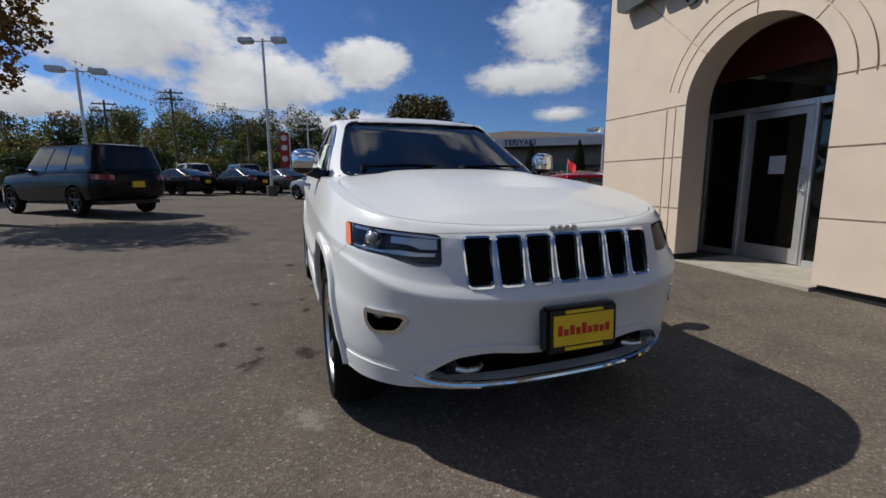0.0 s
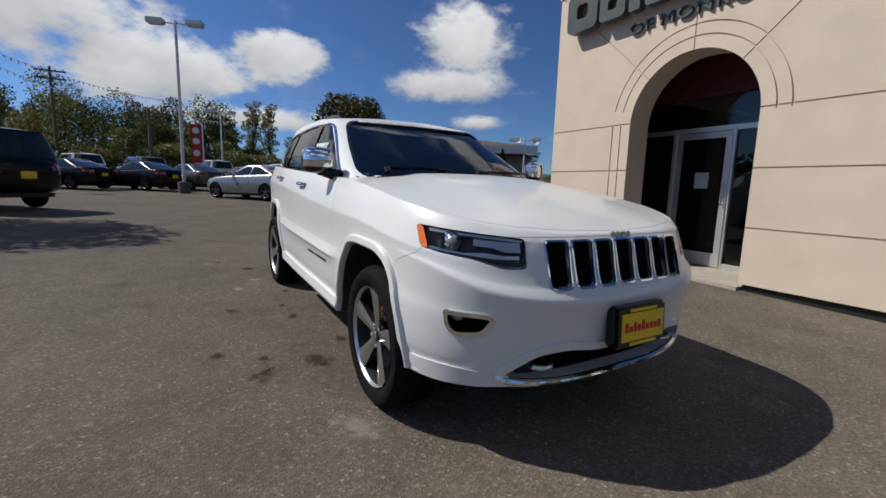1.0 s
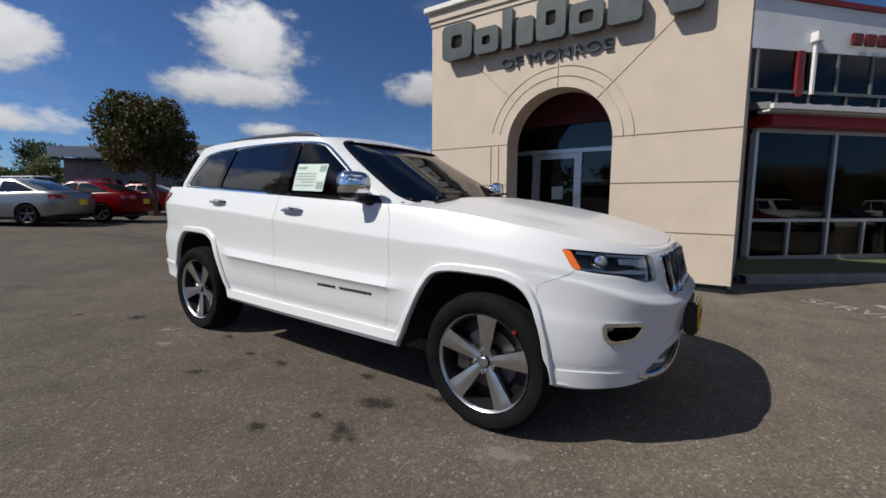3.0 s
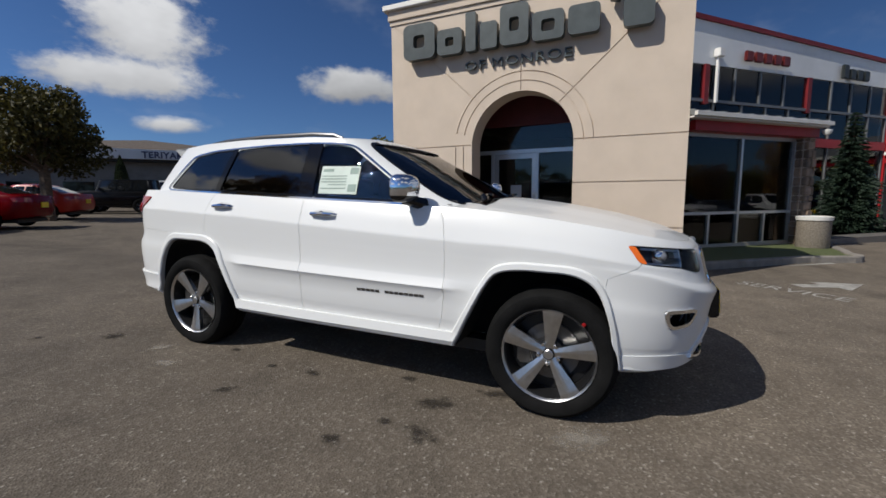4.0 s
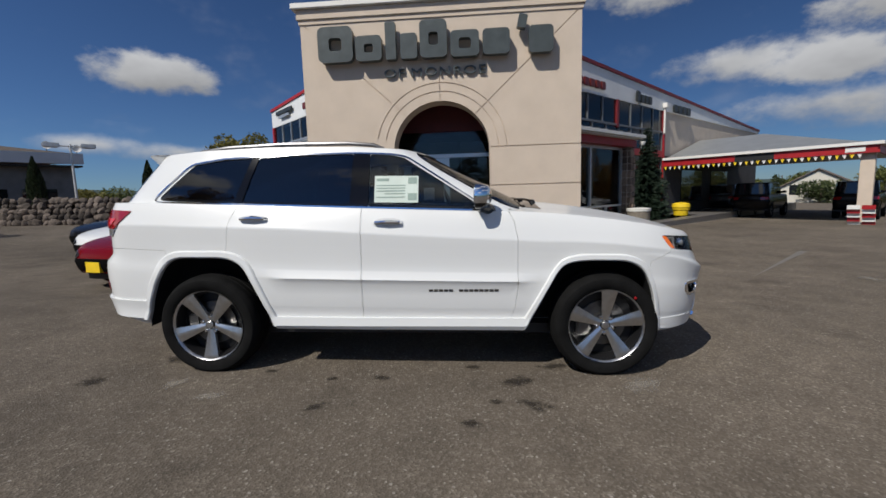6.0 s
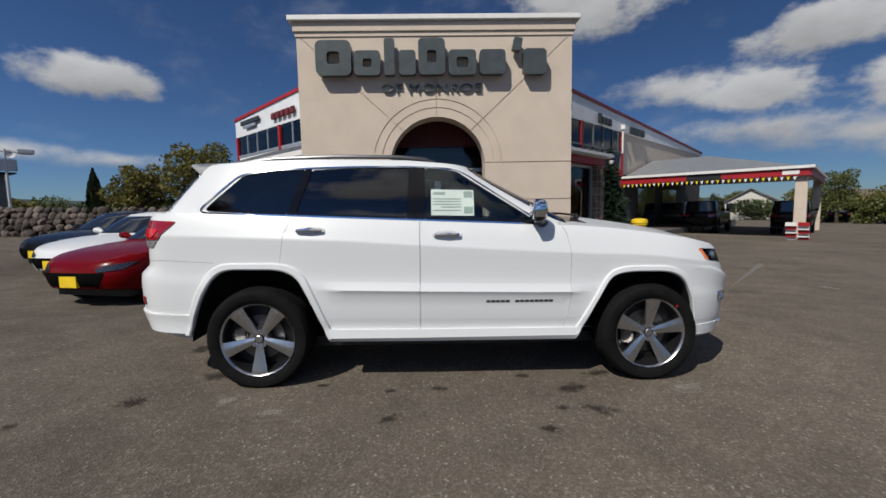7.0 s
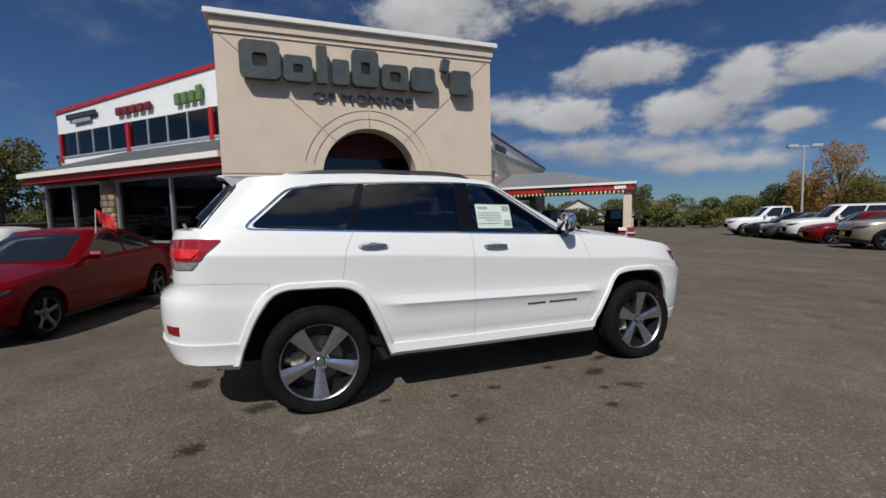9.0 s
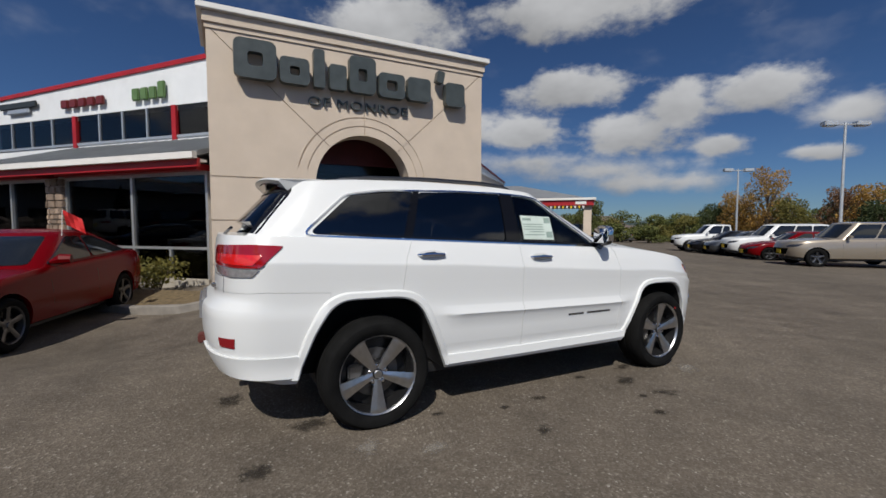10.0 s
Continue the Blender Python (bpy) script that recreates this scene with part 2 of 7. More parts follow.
GALV = material("galvanised", (0.56, 0.57, 0.57), 0.5, metal=0.6, var=0.12, scale=4)
BARK = material("bark", (0.12, 0.09, 0.065), 0.95, var=0.4, scale=12, bump=0.8, bump_scale=30)


# ---- building blocks ----
def mesh_of(name, bm, mat, smooth=False):
    me = bpy.data.meshes.new(name)
    if smooth:
        for f in bm.faces:
            f.smooth = True
        for e in bm.edges:
            e.smooth = not (len(e.link_faces) == 2 and e.calc_face_angle(0) > radians(32))
    bm.to_mesh(me)
    bm.free()
    for m in mat if isinstance(mat, (list, tuple)) else [mat]:
        me.materials.append(m)
    return me


def part(name, bm, mat, parent=None, label="", smooth=False, at=None):
    """One mesh object, under a thing or a part when one is given."""
    ob = new(name, mesh_of(name, bm, mat, smooth))
    if at is not None:
        ob.matrix_world = at
    if parent is not None:
        ob.parent = parent
    return tagged(ob, label)


def empty(name, label, category, at=None, group="", kind=""):
    ob = new(name)
    if at is not None:
        ob.matrix_world = at
    return tagged(ob, label, category, group, kind)


def box(bm, x0, x1, y0, y1, z0, z1, m=None, bevel=0.0):
    v = [bm.verts.new((x, y, z)) for x in (x0, x1) for y in (y0, y1) for z in (z0, z1)]
    fs = [bm.faces.new([v[i] for i in q]) for q in ((0, 1, 3, 2), (4, 6, 7, 5), (0, 4, 5, 1), (2, 3, 7, 6), (0, 2, 6, 4), (1, 5, 7, 3))]
    if bevel:
        r = bmesh.ops.bevel(bm, geom=list({e for f in fs for e in f.edges}), offset=bevel, segments=2, affect="EDGES")
        v = list({w for f in r["faces"] for w in f.verts} | {w for w in v if w.is_valid})
    if m is not None:
        bmesh.ops.transform(bm, matrix=m, verts=v)
    return v


def boxes(*rows, m=None, bevel=0.0):
    bm = bmesh.new()
    for r in rows:
        box(bm, *r, m=m, bevel=bevel)
    return bm


def prism(poly, a0, a1, axis="x"):
    """A closed polygon drawn in the plane across an axis, drawn out along it from a0 to a1."""
    put = {"x": lambda a, p, q: (a, p, q), "y": lambda a, p, q: (p, a, q), "z": lambda a, p, q: (p, q, a)}[axis]
    bm = bmesh.new()
    lo = [bm.verts.new(put(a0, *p)) for p in poly]
    hi = [bm.verts.new(put(a1, *p)) for p in poly]
    bm.faces.new(lo)
    bm.faces.new(hi[::-1])
    n = len(poly)
    for i in range(n):
        bm.faces.new((lo[i], hi[i], hi[(i + 1) % n], lo[(i + 1) % n]))
    bmesh.ops.recalc_face_normals(bm, faces=bm.faces)
    return bm


def carve(bm, cut, op="DIFFERENCE", self_=False):
    """bm with another mesh taken off (or kept alone); both are used up."""
    a, b = bpy.data.meshes.new("a"), bpy.data.meshes.new("b")
    bm.to_mesh(a), cut.to_mesh(b)
    bm.free(), cut.free()
    oa, ob = new("a", a), new("b", b)
    mod = oa.modifiers.new("cut", "BOOLEAN")
    mod.operation, mod.object, mod.solver, mod.use_self = op, ob, "EXACT", self_
    bpy.context.view_layer.update()
    me = bpy.data.meshes.new_from_object(oa.evaluated_get(bpy.context.evaluated_depsgraph_get()))
    out = bmesh.new()
    out.from_mesh(me)
    for o in (oa, ob):
        bpy.data.objects.remove(o)
    for q in (a, b, me):
        bpy.data.meshes.remove(q)
    return out


def tube(points, r, seg=8, closed=False):
    """A round bar along a line of points; r may be one radius or one a point."""
    bm = bmesh.new()
    pts = [Vector(p) for p in points]
    rs = r if isinstance(r, (list, tuple)) else [r] * len(pts)
    rings = []
    for i, p in enumerate(pts):
        d = (pts[(i + 1) % len(pts)] if closed or i + 1 < len(pts) else p) - (pts[i - 1] if closed or i else p)
        q = d.normalized().to_track_quat("Z", "Y").to_matrix()
        rings.append([bm.verts.new(p + q @ Vector((rs[i] * math.cos(2 * math.pi * k / seg), rs[i] * math.sin(2 * math.pi * k / seg), 0))) for k in range(seg)])
    for a, b in zip(rings, rings[1:] + ([rings[0]] if closed else [])):
        for k in range(seg):
            bm.faces.new((a[k], a[(k + 1) % seg], b[(k + 1) % seg], b[k]))
    if not closed:
        bm.faces.new(rings[0][::-1])
        bm.faces.new(rings[-1])
    bmesh.ops.recalc_face_normals(bm, faces=bm.faces)
    return bm


def lathe(profile, seg=32, axis="z"):
    """Profile of (radius, height) spun round an axis; ends on the axis close."""
    bm = bmesh.new()
    put = {"z": lambda r, h, c, s: (r * c, r * s, h), "x": lambda r, h, c, s: (h, r * c, r * s)}[axis]
    rings = []
    for r, h in profile:
        if r < 1e-6:
            rings.append([bm.verts.new(put(0, h, 1, 0))])
        else:
            rings.append([bm.verts.new(put(r, h, math.cos(2 * math.pi * k / seg), math.sin(2 * math.pi * k / seg))) for k in range(seg)])
    for a, b in zip(rings, rings[1:]):
        for k in range(seg):
            q = [a[k % len(a)], a[(k + 1) % len(a)], b[(k + 1) % len(b)], b[k % len(b)]]
            q = [v for i, v in enumerate(q) if v not in q[:i]]
            if len(q) > 2:
                bm.faces.new(q)
    bmesh.ops.recalc_face_normals(bm, faces=bm.faces)
    return bm


def join(*bms):
    out = bmesh.new()
    for b in bms:
        me = bpy.data.meshes.new("j")
        b.to_mesh(me)
        b.free()
        out.from_mesh(me)
        bpy.data.meshes.remove(me)
    return out


def chaikin(poly, times=2, closed=True):
    for _ in range(times):
        n, out = len(poly), []
        for i in range(n if closed else n - 1):
            (ax, ay), (bx, by) = poly[i], poly[(i + 1) % n]
            out += [(ax * 0.75 + bx * 0.25, ay * 0.75 + by * 0.25), (ax * 0.25 + bx * 0.75, ay * 0.25 + by * 0.75)]
        poly = out if closed else [poly[0]] + out + [poly[-1]]
    return poly


def lerp(x, xs, ys):
    return float(np.interp(x, xs, ys))


SLOPE = 0.02


def ease(a, b, v):
    t = max(0.0, min(1.0, (v - a) / (b - a)))
    return t * t * (3 - 2 * t)


def ground_z(y, x=0.0):
    """The lot rises to the north and dips along the showroom's front row."""
    dip = 0.24 * ease(1.6, 4.0, x) * ease(3.4, 5.4, y) * (1 - ease(10.5, 16.0, y)) * (1 - ease(11.0, 15.0, x))
    return SLOPE * max(-45.0, min(50.0, y)) - dip


# ---- the ground ----
def build_ground():
    bm = bmesh.new()
    ys = [-2500, -300, -45, -20, 0, 3.4] + [3.4 + 0.25 * k for k in range(1, 51)] + [20, 50, 300, 2500]
    xs = [-2500, -200, -20, 1.6] + [1.6 + 0.3 * k for k in range(1, 46)] + [20, 200, 2500]
    g = [[bm.verts.new((x, y, ground_z(y, x))) for x in xs] for y in ys]
    for a, b in zip(g, g[1:]):
        for i in range(len(xs) - 1):
            bm.faces.new((a[i], a[i + 1], b[i + 1], b[i]))
    tagged(part("ground", bm, ASPHALT, smooth=True), "worn grey asphalt of a car lot, stained with oil", "ground", kind="structure")


build_ground()


# ---- the dealership: corner tower ----
TX, TY0, TY1, TC = 4.885, -0.985, 3.97, 1.49
ARCH_R, ARCH_Z = 0.87, 2.14


def build_tower():
    tower = empty("entrance_tower", "beige stucco entrance tower with an arched doorway", "building", kind="structure")
    # front wall with the arched opening
    bm = bmesh.new()
    poly = [(TY0, 0.10), (TC - ARCH_R, 0.10), (TC - ARCH_R, ARCH_Z)]
    for i in range(1, 32):
        a = math.pi - math.pi * i / 32
        poly.append((TC + ARCH_R * math.cos(a), ARCH_Z + ARCH_R * math.sin(a)))
    poly += [(TC + ARCH_R, ARCH_Z), (TC + ARCH_R, 0.14), (TY1, 0.14), (TY1, 4.42), (TY0, 4.42)]
    wall = prism(poly, TX, TX + 0.42)
    wall.faces.ensure_lookup_table()
    bmesh.ops.triangulate(wall, faces=[f for f in wall.faces if len(f.verts) > 4])
    g = 0.018
    for z in (0.782, 1.485, 2.173):
        for y0, y1 in ((TY0 - 0.1, TC - ARCH_R - 0.002), (TC + ARCH_R + 0.34, TY1 + 0.1), (TC + ARCH_R + 0.002, TC + ARCH_R + 0.34)):
            wall = carve(wall, boxes((TX - 0.1, TX + g, y0, y1, z - 0.009, z + 0.009)))
    for r in (1.03, 1.18):
        ring = [(TC + (r + d) * math.cos(a), ARCH_Z + (r + d) * math.sin(a)) for d, rng in ((-0.010, range(0, 41)), (0.010, range(40, -1, -1))) for a in [radians(12 + 168 * k / 40) for k in rng]]
        wall = carve(wall, prism(ring, TX - 0.1, TX + g))
        wall = carve(wall, boxes((TX - 0.1, TX + g, TC + r - 0.010, TC + r + 0.010, 0.0, ARCH_Z + 0.01)))
    for sgn in (-1, 1):
        p0, p1 = Vector((TC + sgn * 0.62, ARCH_Z + 0.62)), Vector((TC + sgn * 2.40, 4.40))
        n = Vector((-(p1 - p0).y, (p1 - p0).x)).normalized() * 0.008
        wall = carve(wall, prism([tuple(p0 - n), tuple(p1 - n), tuple(p1 + n), tuple(p0 + n)], TX - 0.1, TX + g))
    wall = carve(wall, boxes((TX - 0.1, TX + g, TC - 0.008, TC + 0.008, ARCH_Z + ARCH_R + 0.01, 4.45)))
    part("front_wall", wall, STUCCO, tower)
    part("side_wall", boxes((TX + 0.42, 6.30, TY0, TY0 + 0.25, -0.4, 4.42)), STUCCO, tower)
    part("side_wall", boxes((6.302, 12.6, TY0 + 0.004, TY0 + 0.25, -0.4, 3.0)), STUCCO, tower)
    part("side_wall", boxes((TX + 0.42, 6.30, TY1 - 0.25, TY1, -0.4, 4.42)), STUCCO, tower)
    part("side_wall", boxes((6.302, 12.6, TY1 - 0.25, TY1 - 0.004, -0.4, 3.0)), STUCCO, tower)
    part("low_roof", boxes((6.302, 12.6, TY0 + 0.004, TY1 - 0.004, 3.205, 3.3)), GREY_ROOF, tower)
    part("back_wall", boxes((6.05, 6.30, TY0 + 0.25, TY1 - 0.25, 3.22, 4.42)), STUCCO, tower)
    part("roof", boxes((TX + 0.1, 6.25, TY0 + 0.1, TY1 - 0.1, 4.425, 4.5)), GREY_ROOF, tower)
    # cornice and white coping
    part("cornice", boxes((TX - 0.05, 6.35, TY0 - 0.05, TY1 + 0.05, 4.50, 4.665), bevel=0.008), STUCCO, tower)
    part("coping", boxes((TX - 0.12, 6.42, TY0 - 0.12, TY1 + 0.12, 4.668, 4.76), bevel=0.01), CAP_WHITE, tower, "white metal coping")
    part("cornice_groove", boxes((TX - 0.02, 6.32, TY0 - 0.02, TY1 + 0.02, 4.425, 4.50)), STUCCO, tower)
    for y0, y1, z in ((TY0 + 0.04, TC - ARCH_R - 0.03, 0.098), (TC + ARCH_R + 0.03, TY1 - 0.04, 0.138)):
        part("plinth", boxes((TX + 0.05, TX + 0.41, y0, y1, -0.3, z)), BLACK, tower, "dark recessed plinth under the stucco")
    return tower


build_tower()


def sign_block(y0, y1, z0, z1, hole=None, rot=0.0, depth=0.13, stand=0.07, mat=None):
    """A plain raised sign shape with rounded corners, open in the middle where a hole is given."""
    cy, cz, w, h = (y0 + y1) / 2, (z0 + z1) / 2, abs(y1 - y0) / 2, (z1 - z0) / 2

    def ring(w, h, r, n=6):
        out = []
        for sx, sy, a0 in ((1, 1, 0), (-1, 1, 90), (-1, -1, 180), (1, -1, 270)):
            for k in range(n + 1):
                a = radians(a0 + 90 * k / n)
                p = Vector((sx * (w - r) + r * math.cos(a), sy * (h - r) + r * math.sin(a)))
                p.rotate(Matrix.Rotation(radians(rot), 2))
                out.append((cy + p.x, cz + p.y))
        return out

    bm = prism(ring(w, h, min(w, h) * 0.35), TX - stand - depth, TX - stand)
    if hole:
        bm = carve(bm, prism(ring(w * hole, h * hole, min(w, h) * hole * 0.5), TX - stand - depth - 0.1, TX))
    return bm


def build_tower_sign():
    # raised shapes that stand for the dealer's name, from +y to -y
    rows = [(3.60, 2.98, 3.70, 4.30, 0.36), (2.93, 2.47, 3.70, 4.12, 0.34), (2.40, 2.22, 3.70, 4.32, None), (2.14, 1.85, 3.70, 4.12, None), (1.80, 1.33, 3.70, 4.32, 0.34),
            (1.27, 0.78, 3.69, 4.12, 0.42), (0.72, 0.26, 3.70, 4.12, None), (0.12, -0.03, 4.10, 4.32, None), (-0.06, -0.47, 3.69, 4.13, None)]
    for y0, y1, z0, z1, hole in rows:
        ob = part("sign_block", sign_block(y1, y0, z0, z1, hole, rot=12 if y0 == 0.12 else 0), LETTER)
        tagged(ob, "raised dark grey metal sign shape on the tower", "sign", "raised sign shapes on the tower")
    for word, y0, y1 in (("OF", 2.47, 2.105), ("MONROE", 1.98, 0.67)):
        lettering(word, y0, y1)


def lettering(word, y0, y1):
    curve = bpy.data.curves.new("sign_text", "FONT")
    curve.body, curve.size, curve.extrude, curve.space_character = word, 0.205, 0.024, 1.12
    t = new("tmp", curve)
    bpy.context.view_layer.update()
    me = bpy.data.meshes.new_from_object(t.evaluated_get(bpy.context.evaluated_depsgraph_get()))
    bpy.data.objects.remove(t)
    xs = [v.co.x for v in me.vertices]
    me.transform(Matrix.Scale((y0 - y1) / (max(xs) - min(xs)), 4, (1, 0, 0)) @ Matrix.Translation((-min(xs), 0, 0)))
    me.materials.append(LETTER)
    ob = new("lettering", me)
    ob.matrix_world = Matrix.Translation((TX - 0.028, y0, 3.440)) @ Matrix(((0, 0, -1, 0), (-1, 0, 0, 0), (0, 1, 0, 0), (0, 0, 0, 1)))
    tagged(ob, "flat dark grey letters reading " + word + " on stucco", "lettering")


build_tower_sign()

# ---- the entrance in the arch ----
DX = 6.0


def build_entrance():
    ent = empty("entrance_front", "aluminium and glass entrance front inside the arch", "entrance", kind="structure")
    a0, a1 = TC - 1.2, TC + 1.45
    step = part("threshold", boxes((TX - 0.02, 9.0, TC - ARCH_R + 0.002, TC + ARCH_R - 0.002, -0.3, 0.055)), CONCRETE)
    tagged(step, "pale concrete threshold in the arched doorway", "step", kind="structure")
    fr = 0.055
    for y in (a0, TC - 0.04, TC + 0.86, a1):
        part("mullion", boxes((DX, DX + 0.11, y - fr / 2, y + fr / 2, 0.055, 2.175), bevel=0.004), ALU, ent)
    for z, h in ((2.10, 0.075), (0.055, 0.08)):
        for y0, y1 in ((a0, TC - 0.04), (TC - 0.04, TC + 0.86), (TC + 0.86, a1)):
            if z < 1 and y0 == TC - 0.04:
                continue
            part("transom", boxes((DX + 0.005, DX + 0.105, y0 + fr / 2, y1 - fr / 2, z, z + h), bevel=0.004), ALU, ent)
    for y0, y1, z0, z1 in ((a0, TC - 0.04, 0.13, 2.10), (TC + 0.86, a1, 0.13, 2.10), (a0, a1, 2.18, 2.62)):
        part("pane", boxes((DX + 0.045, DX + 0.053, y0 + fr / 2, y1 - fr / 2, z0, z1)), WIN, ent)
    part("header", boxes((DX - 0.02, DX + 0.1, a0, a1, 2.62, 3.2)), material("oxblood", (0.10, 0.012, 0.014), 0.6, var=0.15), ent, "dark red header panel")
    # door, slightly ajar towards the lot
    door = new("door")
    door.parent = ent
    door.matrix_world = Matrix.Translation((DX + 0.05, TC + 0.825, 0.07)) @ Matrix.Rotation(radians(-3), 4, "Z")
    tagged(door, "aluminium framed glass door with a pull handle")
    w, h, s = 0.86, 2.02, 0.09
    part("door_frame", boxes((-0.022, 0.022, -s, 0, 0, h), (-0.022, 0.022, -w, -w + s, 0, h), (-0.0215, 0.0215, -w + s, -s, 0, 0.20), (-0.0215, 0.0215, -w + s, -s, h - s, h)), ALU, door)
    part("door_pane", boxes((-0.004, 0.004, -w + s, -s, 0.20, h - s)), WIN, door)
    part("pull_handle", tube([(-0.03, -w + 0.05, 0.95), (-0.075, -w + 0.05, 0.97), (-0.075, -w + 0.05, 1.23), (-0.03, -w + 0.05, 1.25)], 0.011), ALU, door)
    part("notice", boxes((-0.0065, -0.0045, -0.56, -0.34, 1.18, 1.42)), material("paper", (0.36, 0.39, 0.42), 0.8), door, "pale paper notice behind the glass")


build_entrance()

# ---- wings at 45 degrees ----
P0 = Vector((6.09, 1.49, 0))
R2 = math.sqrt(0.5)
WING_L = Matrix(((R2, -R2, 0, P0.x), (R2, R2, 0, P0.y), (0, 0, 1, 0), (0, 0, 0, 1)))     # u along the wall, w outwards, z up
WING_R = Matrix(((R2, -R2, 0, P0.x), (-R2, -R2, 0, P0.y), (0, 0, 1, 0), (0, 0, 0, 1)))


def wpart(name, rows, mat, parent, m, label="", bevel=0.0):
    bm = boxes(*rows, bevel=bevel)
    bmesh.ops.transform(bm, matrix=m, verts=bm.verts)
    bmesh.ops.recalc_face_normals(bm, faces=bm.faces)
    return part(name, bm, mat, parent, label)


def build_wing(m, side, u_end, bay_ends, roof_end):
    wing = empty("wing_" + side, "white and red showroom wing with a metal lean-to roof", "building", kind="structure")
    up = -2.7
    u0 = 2.75
    # upper wall over the clerestory, red coping
    fall = 0.041
    # right coping takes the red with shade painted in
    for name, w0, w1, a0, a1, mat in (("upper_wall", up - 0.3, up, 5.22 - 6.76, -0.14, WHITE_PANEL), ("coping", up - 0.36, up + 0.06, -0.138, 0.0, RED_TRIM if side == "left" else RED_SHADED)):
        t0, t1 = 6.79, 6.79 - fall * (u_end - u0)
        poly = [(u0, 5.22 if name == "upper_wall" else t0 + a0), (u_end, 5.22 if name == "upper_wall" else t1 + a0), (u_end, t1 + a1), (u0, t0 + a1)]
        bm = prism([(u, z) for u, z in poly], w0, w1, "y")
        bmesh.ops.transform(bm, matrix=m, verts=bm.verts)
        bmesh.ops.recalc_face_normals(bm, faces=bm.faces)
        part(name, bm, mat, wing, "red metal coping" if name == "coping" else "")
    low_top = 6.55 - fall * (u_end - u0)
    wpart("end_wall", [(u_end - 0.3, u_end, up - 14, up - 0.3, -0.6, low_top)], WHITE_PANEL, wing, m)
    wpart("roof", [(u0, u_end, up - 14, up - 0.36, low_top - 0.2, low_top - 0.05)], GREY_ROOF, wing, m)
    wpart("back_wall", [(u0, u_end, up - 14.3, up - 14, -0.6, low_top)], WHITE_PANEL, wing, m)
    # clerestory: red posts, panes
    posts = [7.83, 12.45, 17.15] if side == "left" else [7.6, 12.38, 17.1]
    edges = [5.0] + posts
    for p in posts:
        # right posts use the same shade-darkened red
        wpart("red_post", [(p - 0.09, p + 0.09, up - 0.10, up + 0.04, 4.05, 5.22)], RED_TRIM if side == "left" else RED_SHADED, wing, m)
    # right wing's bars get the aluminium with shade painted in
    bars = ALU if side == "left" else ALU_SHADED
    lo_z = 4.28 if side == "left" else 4.2
    for a, b in zip(edges, edges[1:]):
        n = 4 if b - a > 3 else 2
        a, b = a + 0.09, b - 0.09
        wpart("sill_bar", [(a, b, up - 0.07, up + 0.02, lo_z - 0.08, lo_z)], bars, wing, m)
        for k in range(n):
            x0, x1 = a + (b - a) * k / n, a + (b - a) * (k + 1) / n
            wpart("clerestory_pane", [(x0 + 0.03, x1 - 0.03, up - 0.05, up - 0.04, lo_z, 5.22)], WIN, wing, m)
            if k:
                wpart("mullion", [(x0 - 0.03, x0 + 0.03, up - 0.07, up + 0.01, lo_z, 5.22)], bars, wing, m)
    if side == "left":
        wpart("spandrel", [(u0, u_end, up - 0.2, up - 0.02, 3.6, lo_z - 0.08)], WHITE_PANEL, wing, m)
    else:
        for k in range(3):
            wpart("pane", [(5.0 + k, 5.94 + k, up - 0.05, up - 0.04, 3.4, lo_z - 0.08)], WIN, wing, m)
            wpart("mullion", [(5.94 + k, 6.0 + k, up - 0.07, up + 0.01, 3.4, lo_z - 0.08)], bars, wing, m)
        wpart("spandrel", [(17.24, u_end, up - 0.2, up - 0.06, 3.0, 5.22)], STUCCO, wing, m, "beige recessed wall over the canopy")
        # the canopy's shade is put into this wall's colour
        wpart("lower_wall", [(17.24, u_end, up - 0.2, up - 0.04, -0.6, 3.0)], PAINTED_DIM, wing, m, "wall under the canopy with its shade put into the colour")
        # tall glazing between the lean-to and the canopy
        wpart("red_band", [(8.1, 17.0, up - 0.08, up + 0.05, 2.92, 3.22)], RED_TRIM, wing, m)
        wpart("red_post", [(17.05, 17.22, up - 0.10, up + 0.06, -0.6, 4.05)], RED_TRIM, wing, m)
        for k in range(8):
            x0, x1 = 8.1 + 1.11 * k, 8.1 + 1.11 * (k + 1)
            wpart("mullion", [(x1 - 0.03, x1 + 0.03, up - 0.07, up + 0.01, -0.4, 4.12)], bars, wing, m)
            for z0, z1 in ((-0.3, 2.92), (3.22, 4.12)):
                wpart("pane", [(x0 + 0.03, x1 - 0.03, up - 0.05, up - 0.04, z0, z1)], WIN, wing, m)
    # interior
    wpart("inner_floor", [(u0 - 2, u_end - 0.3, up - 13.9, -0.1, -0.5, 0.05)], FLOOR_IN, wing, m)
    # unlit depth behind the panes is painted into wall and ceiling
    wpart("inner_wall", [(u0 + 0.6, u_end - 0.4, up - 4.2, up - 4.0, 0.05, 5.2)], PAINTED_DIM, wing, m)
    wpart("inner_ceiling", [(u0 + 0.6, u_end - 0.4, up - 4.0, up - 0.4, 5.23, 5.30)], PAINTED_DIM, wing, m)
    # lean-to roof with gutter, red fascia
    r0, r1 = 3.4, roof_end
    top = 4.10 if side == "left" else 3.46
    bm = bmesh.new()
    v = [bm.verts.new(m @ Vector(p)) for p in ((r0, up, top), (r1, up, top), (r1, 0.55, 3.00), (r0, 0.55, 3.00), (r0, up, top - 0.08), (r1, up, top - 0.08), (r1, 0.55, 2.92), (r0, 0.55, 2.92))]
